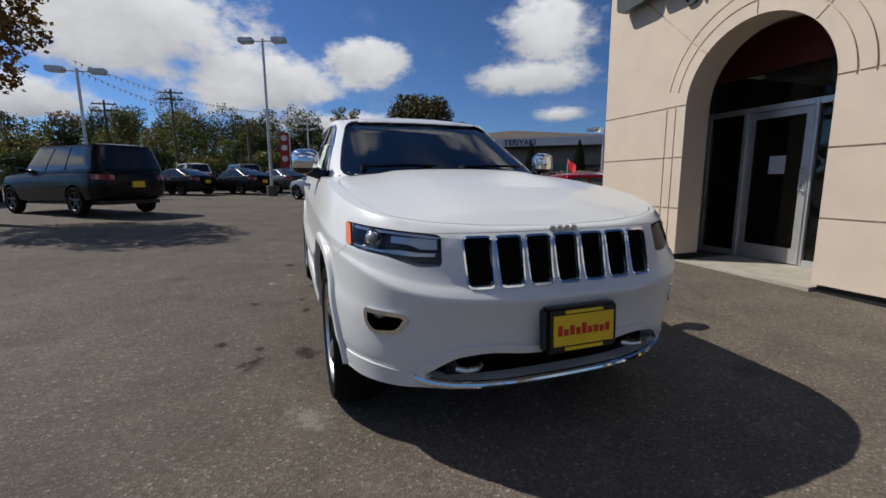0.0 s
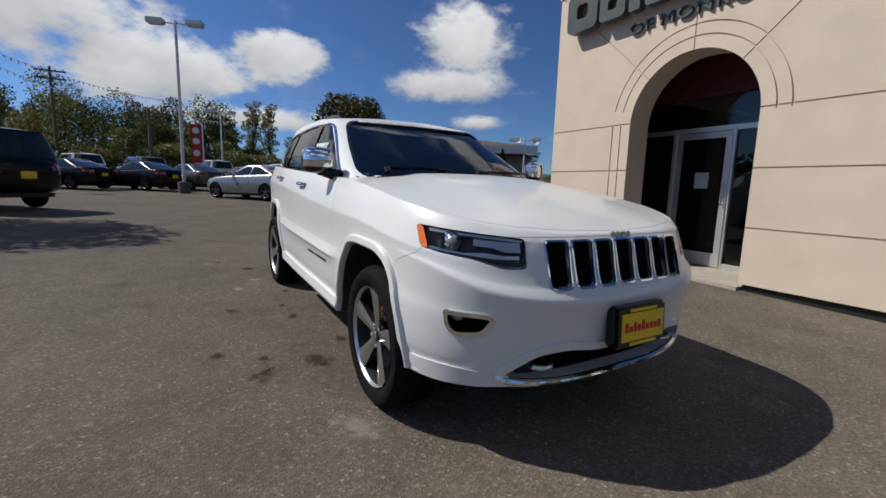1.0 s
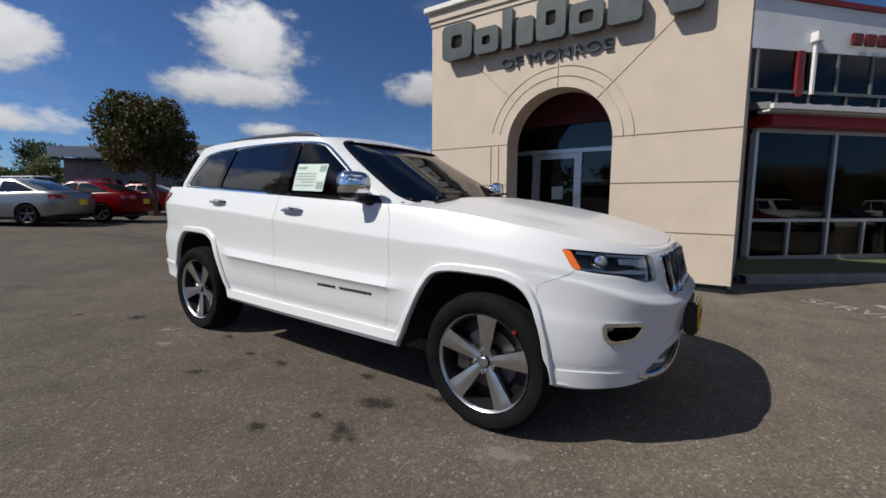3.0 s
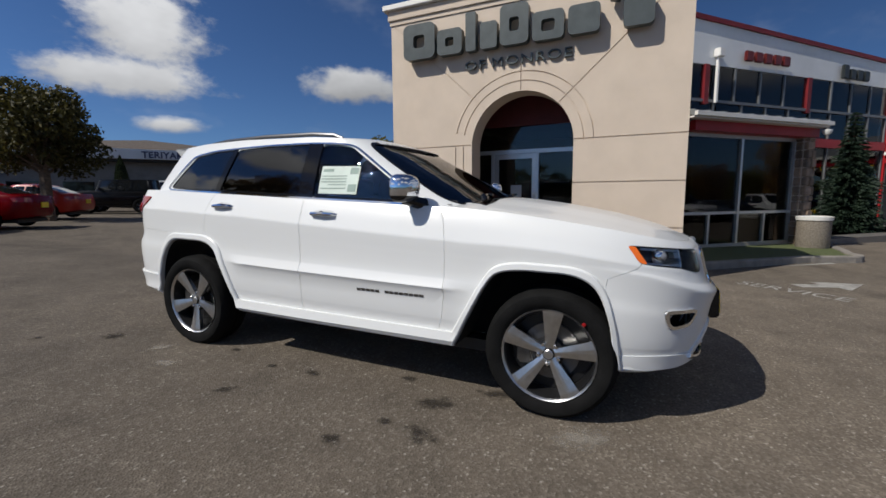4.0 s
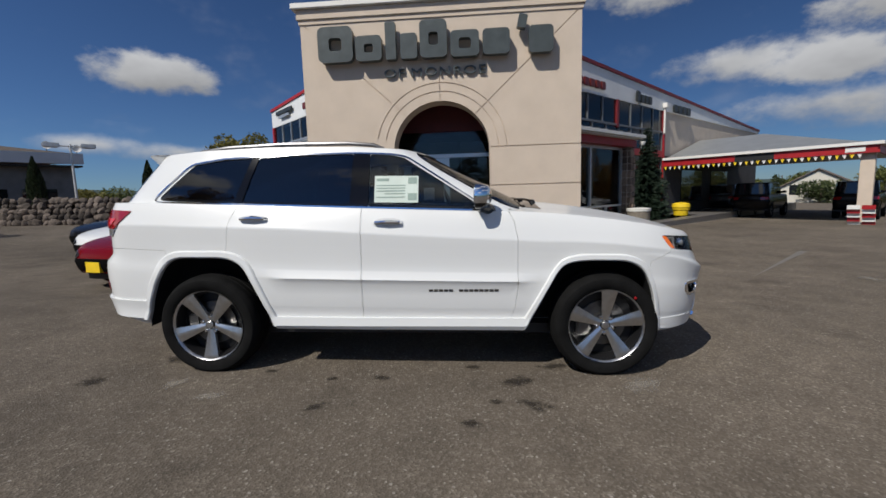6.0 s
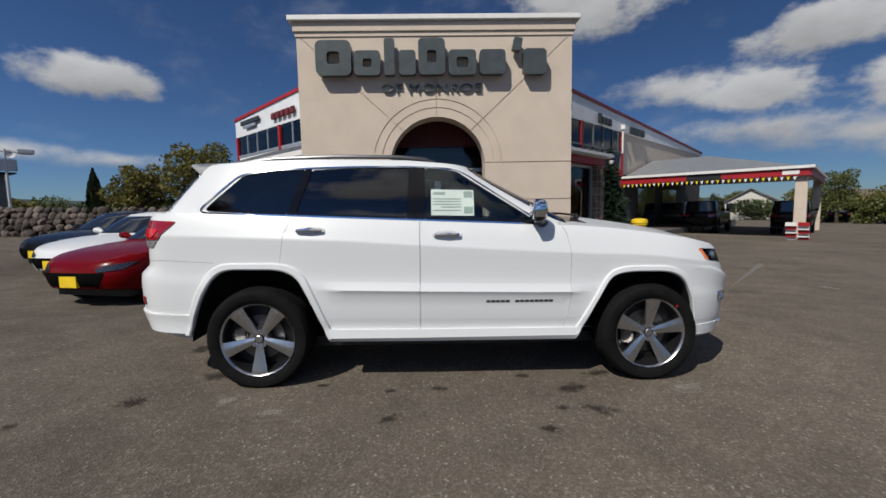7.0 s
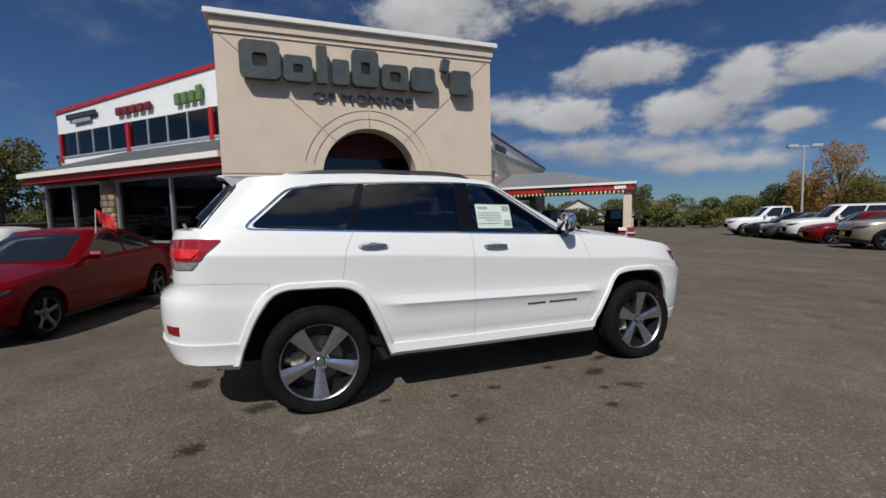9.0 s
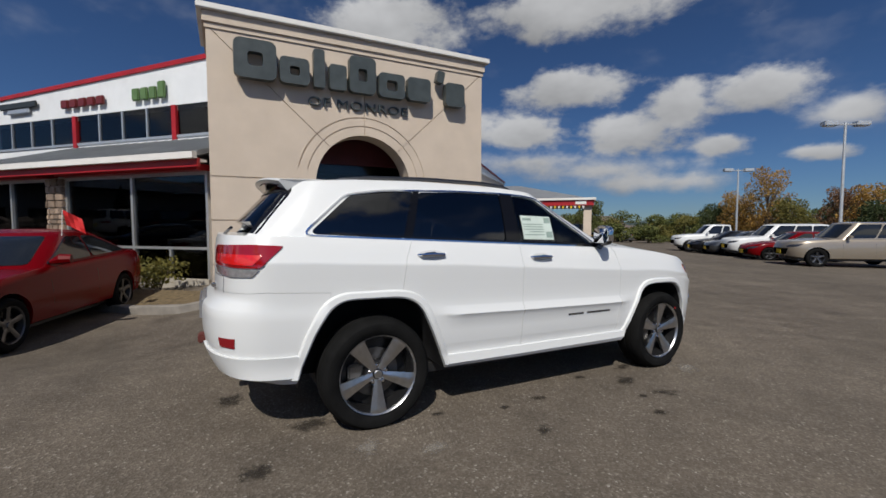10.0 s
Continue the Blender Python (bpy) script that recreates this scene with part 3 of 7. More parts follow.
    for q in ((0, 1, 2, 3), (7, 6, 5, 4), (0, 4, 5, 1), (1, 5, 6, 2), (2, 6, 7, 3), (3, 7, 4, 0)):
        bm.faces.new([v[i] for i in q])
    n = int((r1 - r0) / 0.42)
    for i in range(n + 1):
        x = r0 + (r1 - r0 - 0.03) * i / n
        w = [bm.verts.new(m @ Vector(p)) for p in ((x, up, top + 0.002), (x + 0.03, up, top + 0.002), (x + 0.03, 0.55, 3.002), (x, 0.55, 3.002), (x, up, top + 0.04), (x + 0.03, up, top + 0.04), (x + 0.03, 0.55, 3.04), (x, 0.55, 3.04))]
        for q in ((4, 5, 6, 7), (0, 4, 7, 3), (1, 2, 6, 5), (3, 7, 6, 2)):
            bm.faces.new([w[i] for i in q])
    bmesh.ops.recalc_face_normals(bm, faces=bm.faces)
    part("lean_to_roof", bm, GREY_ROOF, wing, "grey standing seam metal roof")
    wpart("gutter", [(r0, r1 + 0.05, 0.552, 0.68, 2.86, 3.00) if side == "left" else (r0, r1 + 0.02, 0.552, 0.63, 2.91, 3.00)], CAP_WHITE, wing, m, "white gutter")
    if side == "left":
        wpart("fascia", [(r0, r1, 0.47, 0.55, 2.69, 2.875)], RED_TRIM, wing, m, "red fascia board")
    wpart("soffit", [(r0, r1, 0.302, 0.468, 2.80, 2.86) if side == "left" else (r0, r1, 0.302, 0.548, 2.875, 2.908)], CAP_WHITE, wing, m)
    wpart("gable", [(r1 - 0.12, r1, up, 0.0, 0.0, 2.9)], RED_TRIM if side == "right" else STUCCO, wing, m)
    # ground floor glazing bay by bay
    for b0, b1 in bay_ends:
        zs = 0.02
        n = 2
        wpart("head_bar", [(b0, b1, -0.08, 0.04, 2.58, 2.66)], ALU, wing, m)
        wpart("sill", [(b0, b1, -0.12, 0.06, -0.4, zs + 0.10)], CONCRETE, wing, m)
        wpart("lintel", [(b0, b1 if side == "left" else b1 + 0.35, -0.2, 0.30 if side == "left" else 0.34, 2.661, 2.80 if side == "left" else 2.872)], RED_TRIM, wing, m)
        for k in range(n + 1):
            x = b0 + (b1 - b0) * k / n
            wpart("mullion", [(x - 0.035, x + 0.035, -0.08, 0.05, zs + 0.10, 2.58)], ALU, wing, m)
        for k in range(n):
            x0, x1 = b0 + (b1 - b0) * k / n + 0.035, b0 + (b1 - b0) * (k + 1) / n - 0.035
            wpart("rail", [(x0, x1, -0.07, 0.04, 0.82, 0.88)], ALU, wing, m)
            xm = (x0 + x1) / 2
            wpart("stub_mullion", [(xm - 0.03, xm + 0.03, -0.07, 0.04, zs + 0.10, 0.82)], ALU, wing, m)
            for z0, z1 in ((zs + 0.10, 0.82), (0.88, 2.58)):
                wpart("pane", [(x0, x1, -0.02, -0.012, z0, z1)], WIN, wing, m)
    return wing


build_wing(WING_L, "left", 17.3, [(3.7, 8.5), (9.2, 12.4)], 12.5)
build_wing(WING_R, "right", 34.0, [(3.7, 7.45)], 7.8)


# ---- vehicles ----
from mathutils.bvhtree import BVHTree

PAINT_WHITE = material("white_paint", (0.675, 0.685, 0.68), 0.32, var=0.0, coat=0.45, spec=0.35)
CHROME = material("chrome", (0.80, 0.81, 0.83), 0.06, metal=1.0, var=0.0)
MACHINED = material("machined_alloy", (0.60, 0.60, 0.60), 0.3, metal=1.0, var=0.08, scale=30)
RIM_DARK = material("dark_alloy", (0.014, 0.014, 0.015), 0.4, metal=0.3, var=0.1)
STEEL = material("brake_steel", (0.16, 0.155, 0.15), 0.4, metal=1.0, var=0.15, scale=20)
RUBBER = material("tyre_rubber", (0.009, 0.009, 0.009), 0.8, spec=0.06, var=0.25, scale=10, bump=0.2, bump_scale=80)
TRIM = material("black_trim", (0.008, 0.008, 0.009), 0.06, var=0.0)
PILLAR = material("pillar_film", (0.006, 0.006, 0.007), 0.05, var=0.0, spec=0.3)
MESH_BLACK = material("grille_black", (0.003, 0.003, 0.003), 0.9, var=0.0, spec=0.05)
PRIVACY = glass("privacy_glass", (0.20, 0.20, 0.205), 1.85)
CLEAR = glass("car_glass", (0.84, 0.88, 0.86), 1.55)
LENS = glass("lamp_lens", (0.94, 0.945, 0.94), 1.2)
AMBER = material("amber_lens", (0.78, 0.15, 0.010), 0.12, var=0.0, coat=1.0)
RED_LENS = material("red_lens", (0.27, 0.004, 0.006), 0.12, var=0.0, coat=1.0)
RED_BRIGHT = material("red_reflector", (0.62, 0.012, 0.012), 0.2, var=0.12, scale=60, coat=1.0)
CLEAR_LENS = material("reverse_lens", (0.34, 0.33, 0.34), 0.15, metal=0.4, var=0.25, scale=50, coat=1.0)
LAMP_BACK = material("lamp_reflector", (0.055, 0.055, 0.06), 0.35, metal=0.3, var=0.15, scale=40)
LAMP_GREY = material("lamp_housing", (0.36, 0.36, 0.37), 0.25, metal=0.6, var=0.0)
SEAT = material("seat_leather", (0.055, 0.052, 0.05), 0.6, var=0.15, scale=8)
PAPER = material("window_paper", (0.56, 0.64, 0.58), 0.7, var=0.06)
PAPER_INK = material("window_ink", (0.25, 0.33, 0.29), 0.7)
PLATE_RED = material("plate_red", (0.55, 0.02, 0.015), 0.5)


def half_outline(W, sf, s0, nf, sr, s1, nr, kf=18, ks=34, kr=14):
    """Half of a plan: nose, flank and tail as two super-ellipse quarters joined by a straight run."""
    pts = []
    for k in range(kf):
        a = (k / kf) ** 0.9 * math.pi / 2
        pts.append((math.sin(a) ** (2 / nf), s0 + (sf - s0) * math.cos(a) ** (2 / nf)))
    for k in range(ks):
        pts.append((1.0, s0 + (s1 - s0) * k / ks))
    for k in range(kr + 1):
        a = (1 - (1 - k / kr) ** 0.9) * math.pi / 2
        pts.append((math.cos(a) ** (2 / nr) if k < kr else 0.0, s1 + (sr - s1) * math.sin(a) ** (2 / nr)))
    return [(W * x, s) for x, s in pts]


def hull(levels, crown, rows=8):
    """Closed skin over a stack of half outlines [(x, s, z), ...], mirrored, with a crowned top."""
    bm = bmesh.new()
    n = len(levels[0])
    R = [[bm.verts.new((x, s, z)) for x, s, z in lv] for lv in levels]
    L = [[r[i] if i in (0, n - 1) else bm.verts.new((-lv[i][0], lv[i][1], lv[i][2])) for i in range(n)] for lv, r in zip(levels, R)]
    for S in (R, L):
        for a, b in zip(S, S[1:]):
            for i in range(n - 1):
                bm.faces.new((a[i], a[i + 1], b[i + 1], b[i]))
    for S, T, top in ((R[0], L[0], False), (R[-1], L[-1], True)):
        grid = []
        for i in range(n):
            x, s, z = S[i].co
            if i in (0, n - 1):
                grid.append([S[i]])
                continue
            row = [T[i]]
            for k in range(1, 2 * rows):
                t = -1 + k / rows
                row.append(bm.verts.new((x * t, s, z + (crown(s, x * t, t) if top else 0))))
            grid.append(row + [S[i]])
        for a, b in zip(grid, grid[1:]):
            m = max(len(a), len(b))
            for k in range(m - 1):
                q = [a[k % len(a)] if len(a) > 1 else a[0], a[k + 1] if len(a) > 1 else a[0], b[k + 1] if len(b) > 1 else b[0], b[k] if len(b) > 1 else b[0]]
                q = [v for i, v in enumerate(q) if v not in q[:i]]
                bm.faces.new(q)
    bmesh.ops.recalc_face_normals(bm, faces=bm.faces)
    return bm


def rounded(poly, r, n=4, closed=True):
    """The same outline with its corners rounded off."""
    out, m = [], len(poly)
    for i in range(m):
        if not closed and i in (0, m - 1):
            out.append(poly[i])
            continue
        a, b, c = Vector(poly[i - 1]), Vector(poly[i]), Vector(poly[(i + 1) % m])
        p, q = b + (a - b).normalized() * min(r, (a - b).length * 0.48), b + (c - b).normalized() * min(r, (c - b).length * 0.48)
        out += [tuple(p * (1 - t) ** 2 + b * 2 * t * (1 - t) + q * t * t) for t in [k / n for k in range(n + 1)]]
    return out


class Frame:
    """A drawing plane: a along the picture, z up, looking along d; side, front, rear, top or askew."""
    def __init__(self, a, d, up=(0, 0, 1)):
        self.a, self.d, self.up = Vector(a).normalized(), Vector(d).normalized(), Vector(up)

    def ray(self, p, q):
        return self.a * p + self.up * q - self.d * 6, self.d


SIDE = {-1: Frame((0, 1, 0), (1, 0, 0)), 1: Frame((0, 1, 0), (-1, 0, 0))}
FRONT, REAR, TOP = Frame((1, 0, 0), (0, 1, 0)), Frame((1, 0, 0), (0, -1, 0)), Frame((1, 0, 0), (0, 0, -1), (0, 1, 0))


def askew(sign, fwd, nx, ns):
    """A plane that looks at a corner of the car; sign -1 or 1 for the side, a runs inwards."""
    d = Vector((-sign * nx, -fwd * ns, 0))
    return Frame((-sign * ns, fwd * nx, 0), d)


def lay(bm, frame, bvh, out):
    depth = []
    for v in bm.verts:
        o, d = frame.ray(v.co.x, v.co.y)
        hit = bvh.ray_cast(o, d)
        depth.append(hit[3])
    known = [x for x in depth if x is not None]
    mean = sum(known) / len(known)
    for v, x in zip(bm.verts, depth):
        o, d = frame.ray(v.co.x, v.co.y)
        if x is None:
            near = bvh.find_nearest(o + d * mean)
            x = (near[0] - o).dot(d)
        v.co = o + d * (x - out)


def thicken(bm, d, thick):
    r = bmesh.ops.extrude_face_region(bm, geom=list(bm.faces))
    bmesh.ops.translate(bm, vec=d * thick, verts=[g for g in r["geom"] if isinstance(g, bmesh.types.BMVert)])
    bmesh.ops.recalc_face_normals(bm, faces=bm.faces)
    return bm


def patch(poly, frame, bvh, out=0.004, thick=0.02, step=0.06):
    """A piece of skin cut to a drawn outline: it follows the body and has thickness."""
    bm = bmesh.new()
    bm.faces.new([bm.verts.new((p, q, 0)) for p, q in poly])
    for ax in (0, 1):
        lo, hi = min(p[ax] for p in poly), max(p[ax] for p in poly)
        n = int((hi - lo) / step)
        for k in range(1, n + 1):
            c = lo + (hi - lo) * k / (n + 1)
            co, no = ((c, 0, 0), (1, 0, 0)) if ax == 0 else ((0, c, 0), (0, 1, 0))
            bmesh.ops.bisect_plane(bm, geom=list(bm.verts) + list(bm.edges) + list(bm.faces), plane_co=co, plane_no=no)
    bmesh.ops.triangulate(bm, faces=[f for f in bm.faces if len(f.verts) > 4])
    lay(bm, frame, bvh, out)
    return thicken(bm, frame.d, thick)


def inset(poly, w):
    n, out = len(poly), []
    area = sum(poly[i][0] * poly[(i + 1) % n][1] - poly[(i + 1) % n][0] * poly[i][1] for i in range(n))
    for i in range(n):
        a, b, c = (Vector(poly[(i + k) % n]) for k in (-1, 0, 1))
        t = ((b - a).normalized() + (c - b).normalized())
        t = t.normalized() if t.length > 1e-6 else (c - b).normalized()
        nrm = Vector((-t.y, t.x)) * (1 if area > 0 else -1)
        out.append(tuple(b + nrm * w))
    return out


def ribbon(poly, w, frame, bvh, out=0.006, thick=0.012, closed=True):
    """A narrow band along a drawn line, on the skin."""
    if closed:
        inner = inset(poly, w)
    else:
        inner = []
        for i, p in enumerate(poly):
            a, b = Vector(poly[max(i - 1, 0)]), Vector(poly[min(i + 1, len(poly) - 1)])
            t = (b - a).normalized()
            inner.append((p[0] - t.y * w, p[1] + t.x * w))
    bm = bmesh.new()
    A = [bm.verts.new((*p, 0)) for p in poly]
    B = [bm.verts.new((*p, 0)) for p in inner]
    n = len(poly)
    for i in range(n if closed else n - 1):
        bm.faces.new((A[i], A[(i + 1) % n], B[(i + 1) % n], B[i]))
    lay(bm, frame, bvh, out)
    return thicken(bm, frame.d, thick)


def dense(poly, step=0.05, closed=True):
    out = []
    n = len(poly)
    for i in range(n if closed else n - 1):
        a, b = Vector(poly[i]), Vector(poly[(i + 1) % n])
        k = max(1, int((b - a).length / step))
        out += [tuple(a.lerp(b, j / k)) for j in range(k)]
    return out if closed else out + [poly[-1]]


# -- a road wheel: axis along x, outer face at -x
def make_wheel(parent, at, R, width, rim, spokes, spoke_mat, detail=True, turn=0.0):
    wheel = new("wheel")
    wheel.matrix_world = at
    wheel.parent = parent
    h = width / 2
    tyre = lathe([(rim - 0.012, h * 0.72), (rim + 0.012, h * 0.90), (rim + (R - rim) * 0.35, h * 1.0), (rim + (R - rim) * 0.72, h * 0.99), (R - 0.016, h * 0.86), (R - 0.004, h * 0.70), (R, h * 0.45),
                  (R - 0.006, h * 0.42), (R - 0.006, h * 0.38), (R, h * 0.36), (R + 0.001, h * 0.08), (R - 0.007, h * 0.06), (R - 0.007, -h * 0.06), (R + 0.001, -h * 0.08), (R, -h * 0.36), (R - 0.006, -h * 0.38), (R - 0.006, -h * 0.42),
                  (R, -h * 0.45), (R - 0.004, -h * 0.70), (R - 0.016, -h * 0.86), (rim + (R - rim) * 0.72, -h * 0.99), (rim + (R - rim) * 0.62, -h * 1.01), (rim + (R - rim) * 0.35, -h * 1.0), (rim + 0.012, -h * 0.90), (rim - 0.012, -h * 0.72)], 48 if detail else 24, "x")
    part("tyre", tyre, RUBBER, wheel, smooth=True)
    drum = lathe([(rim - 0.032, -h * 0.2), (rim - 0.014, -h * 0.78), (rim - 0.004, -h * 0.78), (rim - 0.004, h * 0.75), (rim - 0.02, h * 0.75), (rim - 0.032, -h * 0.2)], 40 if detail else 20, "x")
    part("barrel", drum, RIM_DARK, wheel, smooth=True)
    lip = lathe([(rim - 0.007, -h * 0.80), (rim - 0.001, -h * 0.90), (rim + 0.004, -h * 0.93), (rim + 0.004, -h * 0.88), (rim - 0.003, -h * 0.78), (rim - 0.007, -h * 0.80)], 40 if detail else 20, "x")
    part("rim", lip, MACHINED if detail else spoke_mat, wheel, smooth=True)
    back = lathe([(0.0, -h * 0.05), (rim - 0.03, -h * 0.05), (rim - 0.025, h * 0.2), (0.0, h * 0.2)], 20, "x")
    part("inner_barrel", back, RIM_DARK, wheel)
    if detail:
        disc = lathe([(0.06, -h * 0.18), (0.165, -h * 0.18), (0.165, -h * 0.06), (0.06, -h * 0.06)], 32, "x")
        part("brake_disc", disc, STEEL, wheel)
        part("caliper", boxes((-h * 0.40, -h * 0.02, 0.10, 0.19, -0.09, 0.07), bevel=0.012), STEEL, wheel)
    hub = lathe([(0.0, -h * 0.74), (0.031, -h * 0.74), (0.034, -h * 0.70), (0.036, -h * 0.62), (0.085, -h * 0.56), (0.088, -h * 0.2), (0.0, -h * 0.2)], 24, "x")
    part("hub", hub, RIM_DARK if detail else spoke_mat, wheel, smooth=True)
    for k in range(spokes):
        a = turn + 2 * math.pi * k / spokes
        bm = bmesh.new()
        prof = [(0.030, 0.024, -0.66), (0.075, 0.028, -0.70), (0.13, 0.037, -0.75), (0.19, 0.047, -0.81), (rim - 0.03, 0.054, -0.86), (rim - 0.004, 0.060, -0.87)]
        if not detail:
            prof = [(0.04, 0.028, -0.60), (rim - 0.01, 0.034, -0.82)]
        rows = [[bm.verts.new((h * f + dx, w * t, r)) for t, dx in ((-1, 0.006), (-0.2, 0.0), (0.2, 0.0), (1, 0.006), (0.75, 0.045), (-0.75, 0.045))] for r, w, f in prof]
        for p, q in zip(rows, rows[1:]):
            for i in range(6):
                bm.faces.new((p[i], p[(i + 1) % 6], q[(i + 1) % 6], q[i]))
        bm.faces.new(rows[0][::-1]), bm.faces.new(rows[-1])
        bmesh.ops.recalc_face_normals(bm, faces=bm.faces)
        bmesh.ops.rotate(bm, matrix=Matrix.Rotation(a, 3, "X"), verts=bm.verts)
        part("spoke", bm, spoke_mat, wheel)
        if detail:
            lug = lathe([(0.0, -h * 0.72), (0.010, -h * 0.72), (0.0125, -h * 0.68), (0.0125, -h * 0.5)], 8, "x")
            bmesh.ops.translate(lug, vec=Matrix.Rotation(a + math.pi / spokes, 3, "X") @ Vector((0, 0, 0.060)), verts=lug.verts)
            part("lug_nut", lug, CHROME, wheel)
    if detail:
        part("centre_cap", lathe([(0.0, -h * 0.765), (0.024, -h * 0.76), (0.030, -h * 0.73), (0.032, -h * 0.64)], 20, "x"), MACHINED, wheel)
    return wheel


# -- the white SUV
JEEP_AT = Matrix.Translation((0.90 * math.cos(radians(1.45)), 0.90 * math.sin(radians(1.45)), -0.003)) @ Matrix.Rotation(radians(1.45), 4, "Z") @ Matrix.Rotation(math.atan(0.0168), 4, "X")
BELT_S, BELT_Z = [-0.87, -0.74, -0.6, -0.3, 0.0, 0.3, 0.6, 0.9, 3.3, 4.0], [0.975, 0.995, 1.03, 1.09, 1.135, 1.170, 1.192, 1.197, 1.283, 1.29]
SILL_S, SILL_Z = [-0.87, -0.5, 0.0, 3.0, 3.4, 3.9], [0.318, 0.312, 0.330, 0.342, 0.362, 0.39]
# section of the body: height share, half width, nose and tail
J_ROWS = [
    (0.0, 0.885, -0.750, 3.64), (0.04, 0.915, -0.805, 3.86), (0.115, 0.906, -0.826, 3.90), (0.195, 0.922, -0.838, 3.925), (0.205, 0.924, -0.839, 3.928),
    (0.30, 0.929, -0.848, 3.942), (0.39, 0.937, -0.854, 3.946), (0.422, 0.951, -0.857, 3.946), (0.434, 0.957, -0.858, 3.946), (0.446, 0.953, -0.859, 3.945), (0.492, 0.931, -0.865, 3.940), (0.508, 0.928, -0.868, 3.930),
    (0.555, 0.926, -0.875, 3.878), (0.575, 0.926, -0.878, 3.864), (0.60, 0.926, -0.881, 3.861), (0.645, 0.927, -0.888, 3.862), (0.662, 0.928, -0.888, 3.861), (0.678, 0.928, -0.882, 3.861),
    (0.70, 0.929, -0.852, 3.860), (0.72, 0.930, -0.837, 3.860), (0.783, 0.9325, -0.820, 3.860), (0.795, 0.9325, -0.817, 3.860), (0.807, 0.929, -0.815, 3.860), (0.87, 0.909, -0.806, 3.857),
    (0.955, 0.884, -0.790, 3.850), (1.0, 0.862, -0.758, 3.835),
]
TAPER_S, TAPER_K = [1.8, 2.5, 3.0, 3.3, 3.5, 3.85], [1.0, 0.982, 0.952, 0.925, 0.905, 0.885]


def belt(s):
    return lerp(s, BELT_S, BELT_Z)


def sill(s):
    return lerp(s, SILL_S, SILL_Z)


def jeep_lower():
    levels = []
    for h, w, f, r in J_ROWS:
        out = []
        for x, s in half_outline(w, f, 0.12, 3.1, r, 3.45, 3.2, 22, 40, 18):
            if 0.36 < h < 0.56 and not 0.55 < s < 2.45:
                x = min(x, 0.934 * x / w)
            # the shoulder crease climbs towards the tail, the bumper lip towards the corners
            k = h + lerp(s, [0.0, 0.5, 2.3, 3.3], [0.0, -0.03, 0.03, 0.03]) * max(0.0, 1 - abs(h - 0.795) / 0.14)
            k += lerp(s, [-0.87, -0.80, -0.65, -0.49, -0.2, 0.1], [-0.045, -0.02, 0.03, 0.07, 0.06, 0.0]) * max(0.0, 1 - abs(h - 0.665) / 0.12)
            out.append((x * lerp(s, TAPER_S, TAPER_K), s, sill(s) + (belt(s) - sill(s)) * k))
        levels.append(out)

    def crown(s, x, t):
        c = lerp(s, [-0.76, -0.6, -0.3, 0.1, 0.5, 0.75, 3.9], [0.0, 0.022, 0.040, 0.052, 0.056, 0.0, 0.0])
        dome = lerp(s, [-0.72, -0.5, 0.4, 0.7], [0.0, 0.012, 0.014, 0.0]) * max(0.0, min(1.0, (0.50 - abs(x)) / 0.07))
        return c * (1 - abs(t) ** 2.4) + dome
    return hull(levels, crown)


ROOF_S, ROOF_Z = [0.3, 1.2, 1.45, 1.84, 2.5, 3.0, 3.4, 3.7], [1.60, 1.625, 1.655, 1.682, 1.688, 1.674, 1.645, 1.61]


def jeep_cabin(d=0.0):
    levels = []
    for k in range(11):
        h = k / 10
        W = 0.832 - 0.165 * h ** 1.3 - d
        f, s0 = 0.36 + (1.26 - 0.36) * h + d, 0.95 + 0.70 * h
        r, s1 = 3.81 - 0.33 * h ** 1.1 - d, 3.28 - 0.18 * h
        out = []
        for x, s in half_outline(W, f, s0, 2.7, r, s1, 3.6, 16, 30, 12):
            z0, z1 = belt(s) - 0.02 - (0.06 if d else 0), lerp(s, ROOF_S, ROOF_Z) - d
            out.append((x * lerp(s, [2.0, 2.67, 3.0, 3.32, 3.7], [1.0, 0.985, 0.955, 0.905, 0.83]), s, z0 + (z1 - z0) * h))
        levels.append(out)
    return hull(levels, lambda s, x, t: lerp(s, [1.26, 1.5, 2.5, 3.5], [0.002, 0.04, 0.052, 0.03]) * (1 - abs(t) ** 2.2), 7)


FLARE_F = ([(0.625, 0.345), (0.589, 0.42), (0.500, 0.58), (0.405, 0.755), (0.330, 0.866), (0.20, 0.896), (-0.12, 0.893), (-0.235, 0.850), (-0.305, 0.745), (-0.354, 0.56), (-0.385, 0.345)],
           [(0.572, 0.345), (0.540, 0.41), (0.446, 0.600), (0.356, 0.770), (0.298, 0.830), (0.17, 0.850), (-0.11, 0.847), (-0.215, 0.806), (-0.272, 0.725), (-0.320, 0.58), (-0.346, 0.345)])
FLARE_R = ([(2.365, 0.37), (2.391, 0.44), (2.486, 0.664), (2.565, 0.842), (2.655, 0.910), (2.76, 0.932), (3.16, 0.930), (3.275, 0.868), (3.372, 0.690), (3.437, 0.50), (3.462, 0.40)],
           [(2.415, 0.37), (2.440, 0.44), (2.533, 0.650), (2.610, 0.808), (2.690, 0.862), (2.78, 0.880), (3.13, 0.880), (3.225, 0.828), (3.318, 0.675), (3.388, 0.49), (3.415, 0.40)])
ARCH_F = [(0.63, 0.20)] + FLARE_F[1] + [(-0.355, 0.20)]
ARCH_R = [(2.36, 0.20)] + FLARE_R[1] + [(3.45, 0.20)]
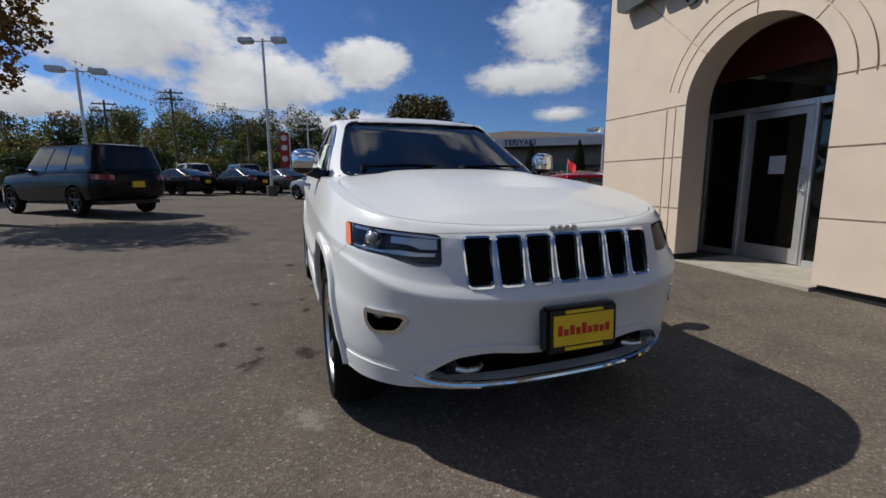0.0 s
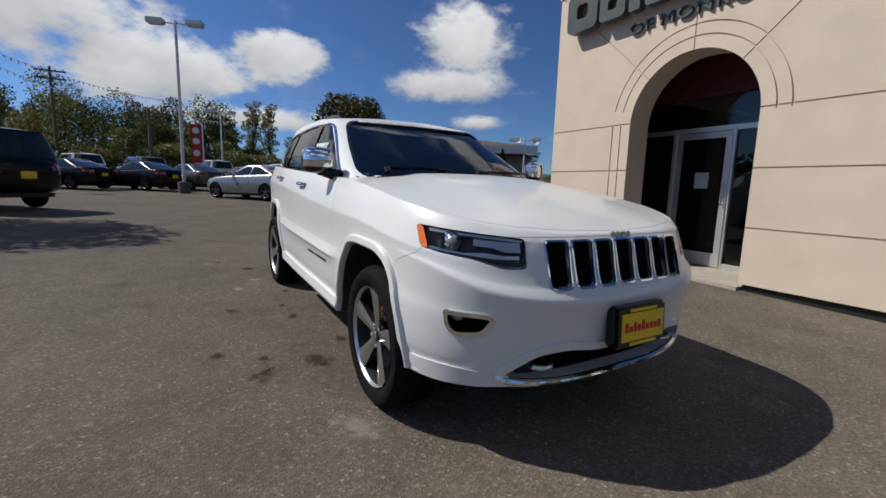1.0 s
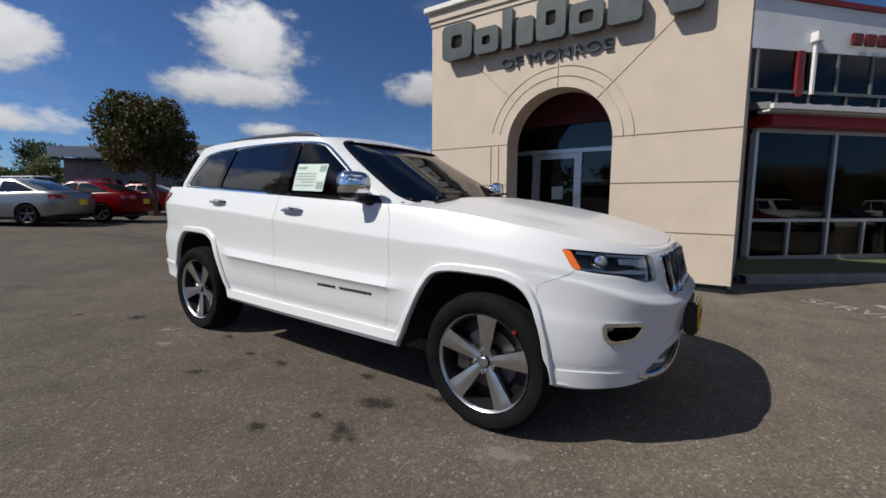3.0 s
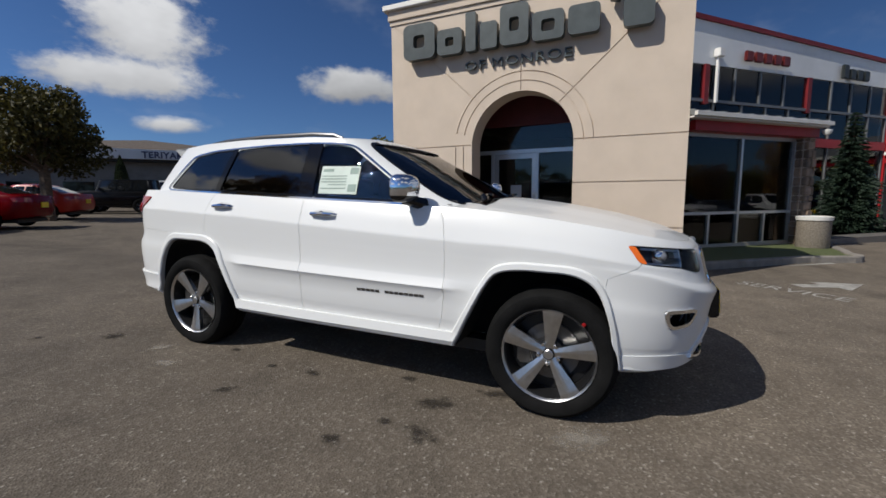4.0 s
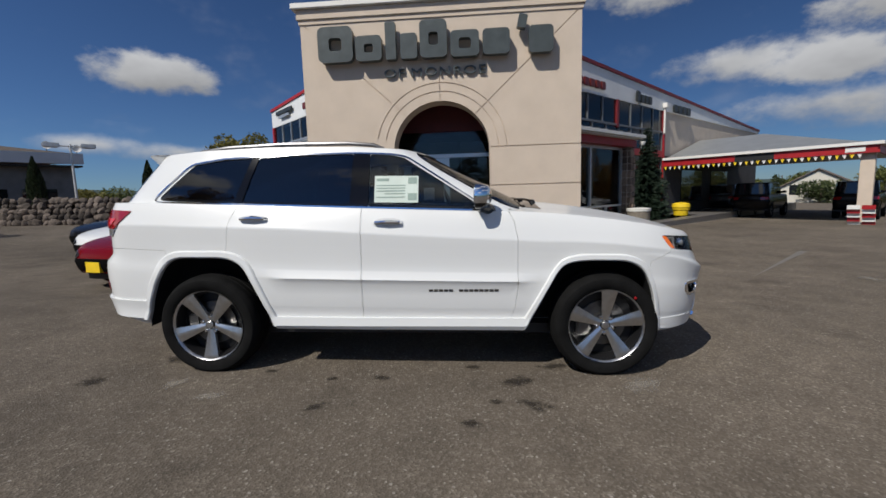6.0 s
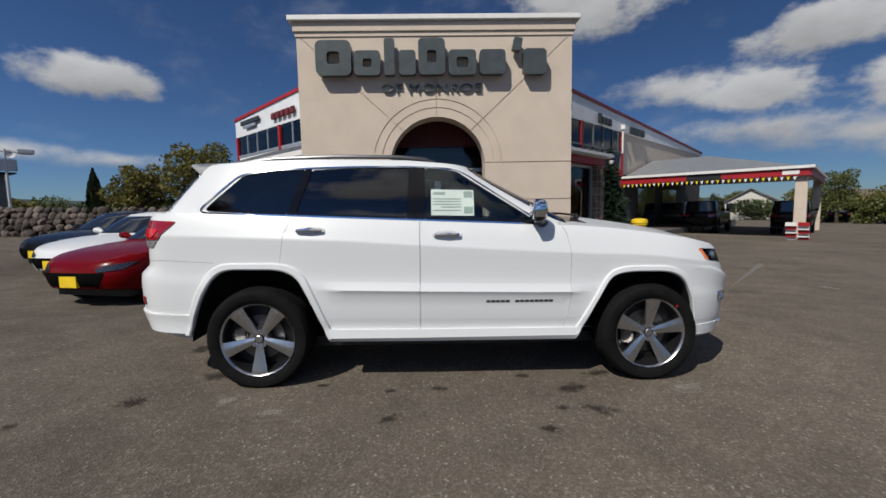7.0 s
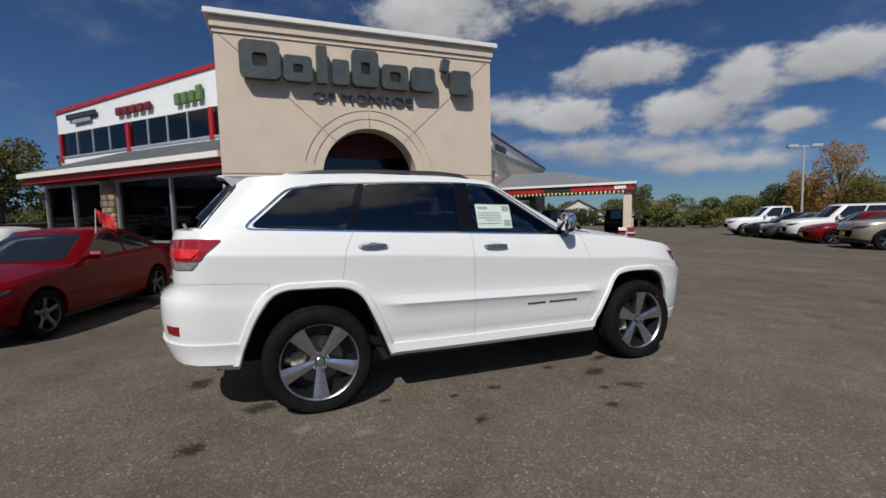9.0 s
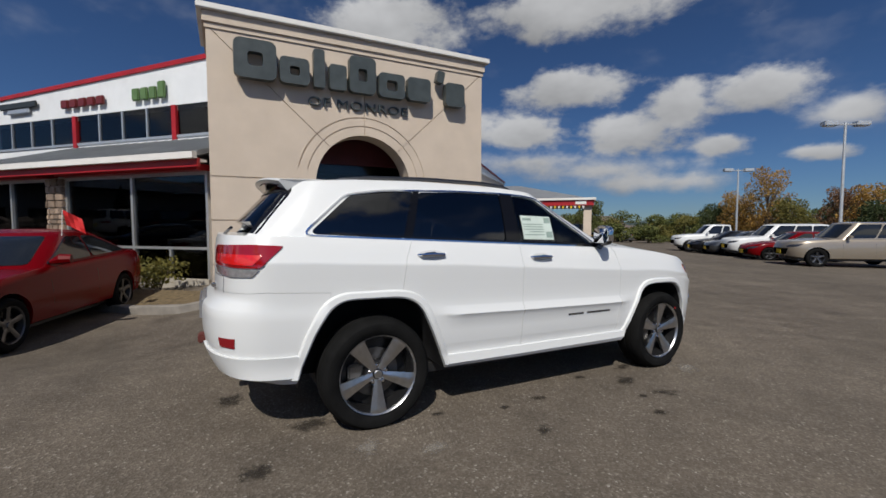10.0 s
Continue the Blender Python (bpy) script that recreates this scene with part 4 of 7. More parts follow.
WIN_F = [(0.84, 1.205), (1.45, 1.595), (1.55, 1.612), (1.70, 1.622), (1.705, 1.235)]
WIN_R = [(1.83, 1.240), (1.815, 1.626), (2.20, 1.622), (2.545, 1.606), (2.65, 1.268)]
WIN_Q = [(2.70, 1.272), (2.585, 1.608), (2.82, 1.598), (3.055, 1.562), (3.318, 1.318), (3.295, 1.297)]
DLO = [(0.79, 1.195), (1.43, 1.612), (1.56, 1.630), (1.80, 1.640), (2.20, 1.638), (2.56, 1.626), (2.84, 1.612), (3.085, 1.575), (3.368, 1.314), (3.335, 1.285)]
WS = [(-0.735, 1.215), (-0.68, 1.40), (-0.59, 1.628), (0.59, 1.628), (0.68, 1.40), (0.735, 1.215)]
BACK = [(-0.60, 1.275), (-0.53, 1.585), (0.53, 1.585), (0.60, 1.275)]
HEADLAMP = [(-0.500, 1.012), (-0.36, 1.002), (-0.12, 0.984), (-0.04, 0.976), (-0.028, 0.856), (-0.12, 0.854), (-0.25, 0.888), (-0.40, 0.906), (-0.475, 0.920)]
FOG = [(-0.365, 0.674), (-0.172, 0.674), (-0.145, 0.650), (-0.195, 0.582), (-0.315, 0.566), (-0.355, 0.600)]


def build_jeep():
    jeep = empty("suv", "glossy white SUV with chrome trim parked on the asphalt", "car", JEEP_AT)
    low = jeep_lower()
    skin = BVHTree.FromBMesh(low)
    cab = jeep_cabin()
    dome = BVHTree.FromBMesh(cab)

    def put(name, bm, mat, parent=jeep, label="", smooth=True):
        ob = new(name, mesh_of(name, bm, mat, smooth))
        ob.parent = parent
        return tagged(ob, label)

    corner = {s: askew(s, -1, 0.55, 0.83) for s in (-1, 1)}
    tail = {s: askew(s, 1, 0.75, 0.66) for s in (-1, 1)}

    g = 0.0025
    # openings in the lower body
    wells = join(*[prism(rounded(a, 0.06), x0, x1) for a in (ARCH_F, ARCH_R) for x0, x1 in ((-1.3, -0.56), (0.56, 1.3))])
    low = carve(low, wells)
    bump_f = [(-1.3, 0.1), (-0.20, 0.1), (-0.29, 0.835), (-0.43, 0.895), (-0.50, 0.983), (-1.3, 0.983)]
    bump_r = [(3.36, 0.1), (3.22, 0.932), (3.60, 0.948), (4.3, 0.912), (4.3, 0.1)]
    fb = carve(low.copy(), prism([(-0.202, -0.5), (-0.202, 0.1), (-0.292, 0.8345), (-0.4315, 0.893), (-0.5015, 0.981), (-1.5, 0.981), (-1.5, 2.5), (5.0, 2.5), (5.0, -0.5)], -1.4, 1.4))
    low = carve(low, prism(bump_f, -1.3, 1.3))
    rb = carve(low.copy(), prism(inset(bump_r, g), -1.3, 1.3), "INTERSECT")
    low = carve(low, prism(bump_r, -1.3, 1.3))
    slots = []
    for k in range(7):
        c = (k - 3) * 0.131
        slots.append(rounded([(c - 0.049, 0.780), (c + 0.049, 0.780), (c + 0.055, 0.965), (c - 0.055, 0.965)], 0.018, 3))
    fb = carve(fb, join(*[patch(p, FRONT, skin, 0.05, 0.12, 0.2) for p in slots]))
    for s in (-1, 1):
        fb = carve(fb, patch(rounded(HEADLAMP, 0.02, 3), corner[s], skin, 0.05, 0.135, 0.08))
        low = carve(low, patch(rounded(HEADLAMP, 0.02, 3), corner[s], skin, 0.05, 0.135, 0.08))
        fb = carve(fb, patch(rounded(FOG, 0.02, 3), corner[s], skin, 0.05, 0.12, 0.1))
    intake = rounded([(-0.63, 0.395), (-0.50, 0.495), (-0.36, 0.512), (-0.18, 0.488), (0.18, 0.488), (0.36, 0.512), (0.50, 0.495), (0.63, 0.395), (0.40, 0.362), (-0.40, 0.362)], 0.05)
    fb = carve(fb, patch(intake, FRONT, skin, 0.06, 0.20, 0.15))

    for arch in (ARCH_F, ARCH_R):
        for s in (-1, 1):
            ring = [p for p in rounded(inset(arch, 0.006), 0.06) if p[1] > 0.335]
            bm = bmesh.new()
            A = [bm.verts.new((s * (abs((skin.ray_cast(Vector((s * 3, p, max(q, 0.42))), Vector((-s, 0, 0)))[0] or Vector((0.86, 0, 0))).x) - 0.012), p, q)) for p, q in ring]
            B = [bm.verts.new((s * 0.568, p, q)) for p, q in ring]
            for i in range(len(ring) - 1):
                bm.faces.new((A[i], A[i + 1], B[i + 1], B[i]))
            bm.faces.new(B)
            put("wheel_liner", bm, BLACK, label="black plastic wheel arch liner")

    # panels lifted out of the skin, with open gaps round them
    belt_top = [(0.70, 1.5), (0.70, 1.215), (0.655, 1.13), (0.630, 1.0), (0.628, 0.66), (0.645, 0.52), (0.675, 0.425)]
    door_f = [(1.738, 1.5), (1.738, 0.425)] + belt_top[::-1]
    door_r = [(1.742, 0.425), (1.742, 1.5), (2.63, 1.5), (2.655, 1.27), (2.715, 1.14), (2.75, 0.90), (2.60, 0.80), (2.49, 0.58), (2.42, 0.425)]
    for s in (-1, 1):
        x0, x1 = (-1.3, -0.80) if s < 0 else (0.80, 1.3)
        for nm, poly in (("front_door", door_f), ("rear_door", door_r)):
            panel = carve(low.copy(), prism(inset(poly, g), x0, x1), "INTERSECT")
            low = carve(low, prism(poly, x0, x1))
            door = put(nm, panel, PAINT_WHITE)
            c, z = (1.545, 1.128) if nm == "front_door" else (2.525, 1.163)
            hx = skin.ray_cast(Vector((s * 3, c, z)), Vector((-s, 0, 0)))[0].x
            bar = tube([(hx - s * 0.01, c - 0.105, z - 0.004), (hx + s * 0.024, c - 0.085, z), (hx + s * 0.032, c, z + 0.004), (hx + s * 0.024, c + 0.085, z), (hx - s * 0.01, c + 0.105, z - 0.004)], [0.010, 0.014, 0.017, 0.014, 0.010], 8)
            put("handle", bar, CHROME, door, "chrome door handle")
            # flat grey oval that paints the shade of the hollow behind the handle
            cup = [(c + 0.10 * math.cos(a), z + 0.030 * math.sin(a)) for a in [2 * math.pi * k / 20 for k in range(20)]]
            put("handle_cup", patch(cup, SIDE[s], skin, 0.002, 0.01), material("painted_cup_shade", (0.55, 0.55, 0.55), 0.3, var=0.0), door)
    half = [(0.0, -0.742), (0.35, -0.712), (0.55, -0.655), (0.69, -0.565), (0.765, -0.40), (0.805, -0.10), (0.812, 0.20), (0.775, 0.42), (0.62, 0.52)]
    hood_poly = rounded(half + [(-x, y) for x, y in half[:0:-1]], 0.08)
    slab = patch(hood_poly, TOP, skin, 0.05, 0.085, 0.12)
    slab_in = patch(inset(hood_poly, 0.004), TOP, skin, 0.05, 0.084, 0.12)
    hood = carve(low.copy(), slab_in, "INTERSECT")
    low = carve(low, slab)
    put("body", low, PAINT_WHITE)
    put("hood", hood, PAINT_WHITE)
    front = put("front_bumper", fb, PAINT_WHITE)
    rear = put("rear_bumper", rb, PAINT_WHITE)

    # cabin shell with its window openings
    shell = carve(cab, jeep_cabin(0.035))
    holes = [prism(rounded(p, 0.03), x0, x1) for p in (WIN_F, WIN_R, WIN_Q) for x0, x1 in ((-1.3, -0.45), (0.45, 1.3))]
    shell = carve(shell, join(*holes))
    shell = carve(shell, prism([(x, z) for x, z in rounded(WS, 0.06)], 0.0, 1.62, "y"))
    shell = carve(shell, prism(rounded(BACK, 0.05), 3.35, 4.2, "y"))
    put("cabin_shell", shell, PAINT_WHITE)
    for s in (-1, 1):
        put("front_side_window", patch(inset(WIN_F, -0.012), SIDE[s], dome, -0.006, 0.005, 0.12), CLEAR)
        put("rear_side_window", patch(inset(WIN_R, -0.012), SIDE[s], dome, -0.006, 0.005, 0.12), PRIVACY)
        put("quarter_window", patch(inset(WIN_Q, -0.012), SIDE[s], dome, -0.006, 0.005, 0.12), PRIVACY)
        # black pillars between the panes
        put("pillar_trim", patch([(1.70, 1.235), (1.697, 1.630), (1.822, 1.634), (1.836, 1.240)], SIDE[s], dome, 0.003, 0.02, 0.1), PILLAR)
        put("pillar_trim", patch([(2.645, 1.266), (2.54, 1.614), (2.592, 1.611), (2.706, 1.270)], SIDE[s], dome, 0.003, 0.02, 0.1), PILLAR)
        put("window_trim", ribbon(dense(rounded(DLO, 0.06), 0.06), 0.011, SIDE[s], dome, 0.008, 0.014), CHROME, label="chrome window surround")
        put("waist_seal", ribbon(dense([(0.84, 1.212), (1.705, 1.243), (2.65, 1.276), (3.20, 1.300)], 0.06, False), 0.012, SIDE[s], dome, 0.005, 0.02, False), TRIM)
        put("roof_rail", tube([(s * 0.565, 1.62, 1.675), (s * 0.56, 1.70, 1.704), (s * 0.555, 1.9, 1.720), (s * 0.55, 2.4, 1.722), (s * 0.545, 2.85, 1.704), (s * 0.535, 3.08, 1.678), (s * 0.53, 3.15, 1.648)], [0.012, 0.015, 0.016, 0.016, 0.016, 0.014, 0.010], 8), material("rail_metal", (0.10, 0.10, 0.105), 0.35, metal=1.0, var=0.0), label="dark metal roof rail")
        # mirror
        m = new("mirror")
        m.parent = jeep
        tagged(m, "chrome capped door mirror")
        cap = bmesh.new()
        bmesh.ops.create_uvsphere(cap, u_segments=20, v_segments=12, radius=1.0)
        for v in cap.verts:
            c = v.co
            c.x, c.y, c.z = (math.copysign(abs(c.x) ** 0.6, c.x), math.copysign(abs(c.y) ** 0.7, c.y), math.copysign(abs(c.z) ** 0.6, c.z))
            c.x *= 0.095
            c.y *= 0.085 * (1.0 if c.y < 0 else 0.25)
            c.z *= 0.088
            c.y += 0.25 * c.x * s * (1 if True else 0)
        bmesh.ops.translate(cap, vec=(s * 0.955, 0.905, 1.300), verts=cap.verts)
        low_cap = bmesh.new()
        low_cap.from_mesh(mesh_of("t", cap.copy(), CHROME))
        top = bmesh.ops.bisect_plane(cap, geom=list(cap.verts) + list(cap.edges) + list(cap.faces), plane_co=(0, 0, 1.257), plane_no=(0, 0, 1), clear_inner=True)
        bmesh.ops.scale(low_cap, vec=(0.97, 0.97, 0.97), space=Matrix.Translation((-s * 0.955, -0.905, -1.300)), verts=low_cap.verts)
        put("mirror_cap", cap, CHROME, m, "chrome mirror cap")
        put("mirror_housing", low_cap, TRIM, m)
        put("mirror_arm", tube([(s * 0.82, 0.82, 1.200), (s * 0.88, 0.85, 1.217), (s * 0.94, 0.90, 1.235)], [0.045, 0.036, 0.032], 10), TRIM, m)
        put("mirror_glass", boxes((s * 0.955 - 0.075, s * 0.955 + 0.075, 0.928, 0.932, 1.24, 1.36)), CHROME, m)
        put("mirror_base", patch(chaikin([(0.78, 1.19), (0.90, 1.19), (0.90, 1.23), (0.86, 1.245), (0.81, 1.225)], 1), SIDE[s], dome, 0.012, 0.05), TRIM, m)

        # arch flares, sill cladding
        for nm, (outer, inner) in (("front_flare", FLARE_F), ("rear_flare", FLARE_R)):
            A = rounded(outer, 0.07, 4, False)
            B = rounded(inner, 0.07, 4, False)
            bm = bmesh.new()
            rows = []
            for (p, q), (u, v) in zip(A, B):
                def at(t, out):
                    a, b = p + (u - p) * t, q + (v - q) * t
                    hit = skin.ray_cast(Vector((s * 3, a, b)), Vector((-s, 0, 0)))
                    x = abs(hit[0].x) if hit[0] is not None else 0.86
                    return bm.verts.new((s * (x + out), a, b))
                r = [at(-0.02, -0.004), at(0.03, 0.010), at(0.18, 0.018), at(0.80, 0.022), at(1.0, 0.014), at(1.03, -0.02), at(1.03, -0.035)]
                rows.append(r)
            for a, b in zip(rows, rows[1:]):
                for i in range(len(a) - 1):
                    bm.faces.new((a[i], a[i + 1], b[i + 1], b[i]))
            bmesh.ops.recalc_face_normals(bm, faces=bm.faces)
            put(nm, bm, PAINT_WHITE)
        put("sill_cladding", patch([(0.585, 0.345), (0.585, 0.375), (0.575, 0.432), (2.405, 0.440), (2.39, 0.385), (2.39, 0.352)], SIDE[s], skin, 0.020, 0.08, 0.035), PAINT_WHITE)
        # model badge: plain dark strokes
        for k in range(14):
            if k == 8:
                continue
            a = 0.765 + k * 0.0357
            put("badge_stroke", patch([(a, 0.632), (a + 0.029, 0.632), (a + 0.029, 0.649), (a, 0.649)], SIDE[s], skin, 0.003, 0.006), STEEL, smooth=False)

        # headlamp
        hl = new("headlight")
        hl.parent = jeep
        tagged(hl, "clear headlight with amber side marker and chrome inside")
        back = BVHTree.FromBMesh(patch(inset(HEADLAMP, -0.02), corner[s], skin, -0.050, 0.03, 0.05))
        put("lamp_back", patch(rounded(HEADLAMP, 0.02, 3), corner[s], skin, -0.060, 0.02, 0.08), LAMP_BACK, hl)
        put("lamp_lens", patch(inset(rounded([(-0.466, 1.010), *HEADLAMP[1:-1], (-0.436, 0.912)], 0.02, 3), 0.004), corner[s], skin, 0.0, 0.004, 0.06), LENS, hl)
        put("amber_marker", patch(rounded([(-0.501, 1.009), (-0.468, 1.006), (-0.440, 0.916), (-0.472, 0.924)], 0.012, 3), corner[s], skin, 0.001, 0.02), AMBER, hl, "amber side marker")
        put("light_bar", patch([(-0.25, 0.966), (-0.06, 0.956), (-0.055, 0.918), (-0.12, 0.918), (-0.17, 0.934), (-0.25, 0.940)], corner[s], skin, -0.02, 0.03), MACHINED, hl, "silver light bar")
        put("upper_bezel", patch([(-0.44, 0.998), (-0.36, 0.992), (-0.12, 0.976), (-0.05, 0.966), (-0.052, 0.958), (-0.22, 0.973), (-0.44, 0.986)], corner[s], skin, -0.012, 0.03), MACHINED, hl)
        put("lower_bezel", patch([(-0.44, 0.925), (-0.30, 0.910), (-0.20, 0.915), (-0.13, 0.905), (-0.06, 0.905), (-0.06, 0.892), (-0.14, 0.891), (-0.24, 0.898), (-0.42, 0.914)], corner[s], skin, -0.012, 0.03), MACHINED, hl)
        o, d = corner[s].ray(-0.335, 0.950)
        c = skin.ray_cast(o, d)[0] + d * 0.045
        for rad, mat_, nm, off in ((0.046, CHROME, "projector_ring", 0.0), (0.034, LAMP_GREY, "projector_lens", -0.016)):
            bm = bmesh.new()
            bmesh.ops.create_uvsphere(bm, u_segments=18, v_segments=10, radius=rad)
            bmesh.ops.translate(bm, vec=c + d * off, verts=bm.verts)
            put(nm, bm, mat_, hl)
        # fog lamp recess
        fog = new("fog_lamp")
        fog.parent = jeep
        put("fog_recess", patch(rounded(FOG, 0.02, 3), corner[s], skin, -0.06, 0.02, 0.1), MESH_BLACK, fog)
        put("fog_bezel", ribbon(dense(rounded(FOG, 0.03, 4), 0.03), 0.018, corner[s], skin, 0.008, 0.05), CHROME, fog, "chrome fog lamp surround")
        o, d = corner[s].ray(-0.30, 0.652)
        c = skin.ray_cast(o, d)[0] + d * 0.05
        bm = bmesh.new()
        bmesh.ops.create_uvsphere(bm, u_segments=14, v_segments=8, radius=0.034)
        bmesh.ops.translate(bm, vec=c, verts=bm.verts)
        put("fog_lens", bm, LAMP_GREY, fog)
        # tail lamp
        tl = new("tail_lamp")
        tl.parent = jeep
        tagged(tl, "red and clear wraparound tail lamp")
        red = [(2.085, 1.228), (2.25, 1.236), (2.62, 1.224), (2.655, 1.195), (2.655, 1.102), (2.30, 1.094), (2.172, 1.097)]
        clr = [(2.180, 1.090), (2.30, 1.087), (2.652, 1.095), (2.60, 1.052), (2.40, 1.036), (2.225, 1.042)]
        put("red_lens", patch(rounded(red, 0.02, 3), tail[s], skin, 0.012, 0.03, 0.06), RED_LENS, tl)
        put("reflector_band", patch(rounded([(2.17, 1.172), (2.35, 1.176), (2.60, 1.170), (2.60, 1.122), (2.35, 1.112), (2.215, 1.112)], 0.015, 3), tail[s], skin, 0.016, 0.01, 0.06), RED_BRIGHT, tl, "brighter red reflector band")
        put("reverse_lens", patch(rounded(clr, 0.015, 3), tail[s], skin, 0.010, 0.03, 0.06), CLEAR_LENS, tl)
        rx = [(2.325, 0.672), (2.455, 0.672), (2.445, 0.618), (2.330, 0.612)]
        put("bumper_reflector", patch(rx, tail[s], skin, 0.006, 0.02), material("reflector_red", (0.22, 0.008, 0.012), 0.25, var=0.0), rear, "dark red bumper reflector")
        put("bumper_lip", patch(rounded([(1.995, 0.548), (2.30, 0.556), (2.78, 0.570), (2.78, 0.450), (2.30, 0.425), (2.020, 0.412)], 0.012, 2), tail[s], skin, 0.022, 0.04, 0.06), PAINT_WHITE, rear)
        put("bumper_lip", patch(rounded([(-0.55, 0.420), (-0.40, 0.424), (-0.25, 0.420), (-0.08, 0.408), (-0.06, 0.352), (-0.25, 0.340), (-0.55, 0.335)], 0.012, 2), corner[s], skin, 0.009, 0.03, 0.05), PAINT_WHITE, front)
        # wheels
        for c, z in ((0.0, 0.372), (2.915, 0.372)):
            at = Matrix.Translation((s * 0.792, c, z)) @ (Matrix.Identity(4) if s < 0 else Matrix.Rotation(math.pi, 4, "Z"))
            make_wheel(jeep, at, 0.376, 0.262, 0.262, 5, MACHINED, True, turn=0.075 if c == 0 else 0.628)

    # front: grille, badge, plate, lower strip
    gr = new("grille")
    gr.parent = jeep
    tagged(gr, "seven slot grille with chrome rings and black mesh")
    for p in slots:
        put("slot_ring", ribbon(dense(p, 0.03), -0.008, FRONT, skin, 0.007, 0.03), CHROME, gr)
        put("slot_mesh", patch(p, FRONT, skin, -0.014, 0.015, 0.2), MESH_BLACK, gr)
    put("hood_badge", boxes(*[(a, a + 0.028, -0.778, -0.758, 0.980, 1.000) for a in (-0.062, -0.027, 0.008, 0.043)], bevel=0.004), MACHINED, label="small silver hood badge", smooth=False)
    put("intake_surround", ribbon(dense(intake, 0.04), -0.034, FRONT, skin, 0.012, 0.03), PAINT_WHITE, front)
    put("intake_mesh", patch(intake, FRONT, skin, -0.09, 0.02, 0.15), MESH_BLACK, front)
    strip = chaikin([(-0.64, 0.385), (-0.58, 0.362), (-0.45, 0.346), (-0.20, 0.338), (0.20, 0.338), (0.45, 0.346), (0.58, 0.362), (0.64, 0.385)], 1, False)
    bar = []
    for p, q in dense(strip, 0.05, False):
        hit = skin.ray_cast(Vector((p, -4, q + 0.014)), Vector((0, 1, 0)))[0]
        bar.append((p, (hit.y if hit is not None else -0.75) - 0.008, q + 0.014))
    put("chrome_strip", tube(bar, 0.017, 10), CHROME, front, "chrome strip under the intake")
    for a in (-0.42, 0.42):
        put("tow_hook", tube([(a - 0.05, -0.68, 0.430), (a - 0.05, -0.77, 0.428), (a - 0.02, -0.795, 0.427), (a + 0.02, -0.795, 0.427), (a + 0.05, -0.77, 0.428), (a + 0.05, -0.68, 0.430)], 0.013, 8), MACHINED, front)
    plate = new("dealer_plate")
    plate.parent = jeep
    tagged(plate, "yellow dealer plate in a black frame")
    tilt = Matrix.Translation((0.015, -0.915, 0.598)) @ Matrix.Rotation(radians(-4), 4, "X")

    def pl(name, rows, mat_, bevel=0.0):
        bm = boxes(*rows, bevel=bevel)
        bmesh.ops.transform(bm, matrix=tilt, verts=bm.verts)
        put(name, bm, mat_, plate, smooth=False)
    pl("plate_frame", [(-0.172, 0.172, -0.012, 0.055, -0.094, 0.094)], TRIM, 0.012)
    pl("plate_face", [(-0.144, 0.144, -0.018, -0.011, -0.062, 0.062)], YELLOW)
    for k in range(9):
        h = (0.032, 0.02, 0.03, 0.022, 0.034, 0.02, 0.022, 0.02, 0.026)[k]
        pl("plate_stroke", [(-0.126 + k * 0.0285, -0.107 + k * 0.0285, -0.021, -0.0175, -0.020, -0.020 + h * 1.3)], PLATE_RED)
    pl("plate_bar", [(-0.09, 0.09, -0.0195, -0.0115, 0.068, 0.080)], YELLOW)
    pl("plate_bar", [(-0.09, 0.09, -0.0195, -0.0115, -0.082, -0.069)], YELLOW)

    # glass front and rear, wipers, spoiler
    put("windscreen", patch(inset(rounded(WS, 0.06), -0.012), FRONT, dome, -0.008, 0.006, 0.12), glass("windscreen_glass", (0.78, 0.82, 0.79), 1.85))
    put("rear_window", patch(inset(rounded(BACK, 0.05), -0.010), REAR, dome, -0.004, 0.005, 0.12), PRIVACY)
    put("windscreen_seal", ribbon(dense(rounded(WS, 0.06), 0.08), -0.014, FRONT, dome, 0.003, 0.012), TRIM)
    for a in (-0.50, 0.18):
        put("wiper", join(tube([(a - 0.12, 0.50, 1.262), (a + 0.16, 0.52, 1.272), (a + 0.42, 0.60, 1.272)], 0.010, 6), tube([(a - 0.12, 0.48, 1.235), (a - 0.12, 0.50, 1.265)], 0.02, 8)), TRIM)
    put("cowl_panel", patch([(-0.66, 0.50), (-0.72, 0.44), (0.72, 0.44), (0.66, 0.50), (0.60, 0.60), (-0.60, 0.60)], TOP, skin, 0.004, 0.02, 0.12), TRIM)
    # roof spoiler: a wedge that carries the roof line on past the glass
    bm = bmesh.new()
    cols = []
    for k in range(25):
        u = -1 + k / 12
        x = 0.575 * u
        tip = 3.575 - 0.085 * abs(u) ** 2.2
        z = 1.690 - 0.034 * abs(u) ** 2.5
        rise = 0.046 * (1 - abs(u) ** 2.2)
        row = [(x, 3.05, lerp(3.05, ROOF_S, ROOF_Z) + rise - 0.012), (x, 3.22, lerp(3.22, ROOF_S, ROOF_Z) + rise + 0.004), (x, 3.40, z + 0.012 * (1 - abs(u))), (x * 0.985, tip - 0.012, z), (x * 0.98, tip, z - 0.012), (x * 0.97, tip - 0.012, z - 0.024), (x * 0.95, 3.43, z - 0.075)]
        cols.append([bm.verts.new(p) for p in row])
    for a, b in zip(cols, cols[1:]):
        for i in range(len(a) - 1):
            bm.faces.new((a[i], a[i + 1], b[i + 1], b[i]))
    bm.faces.new(cols[0])
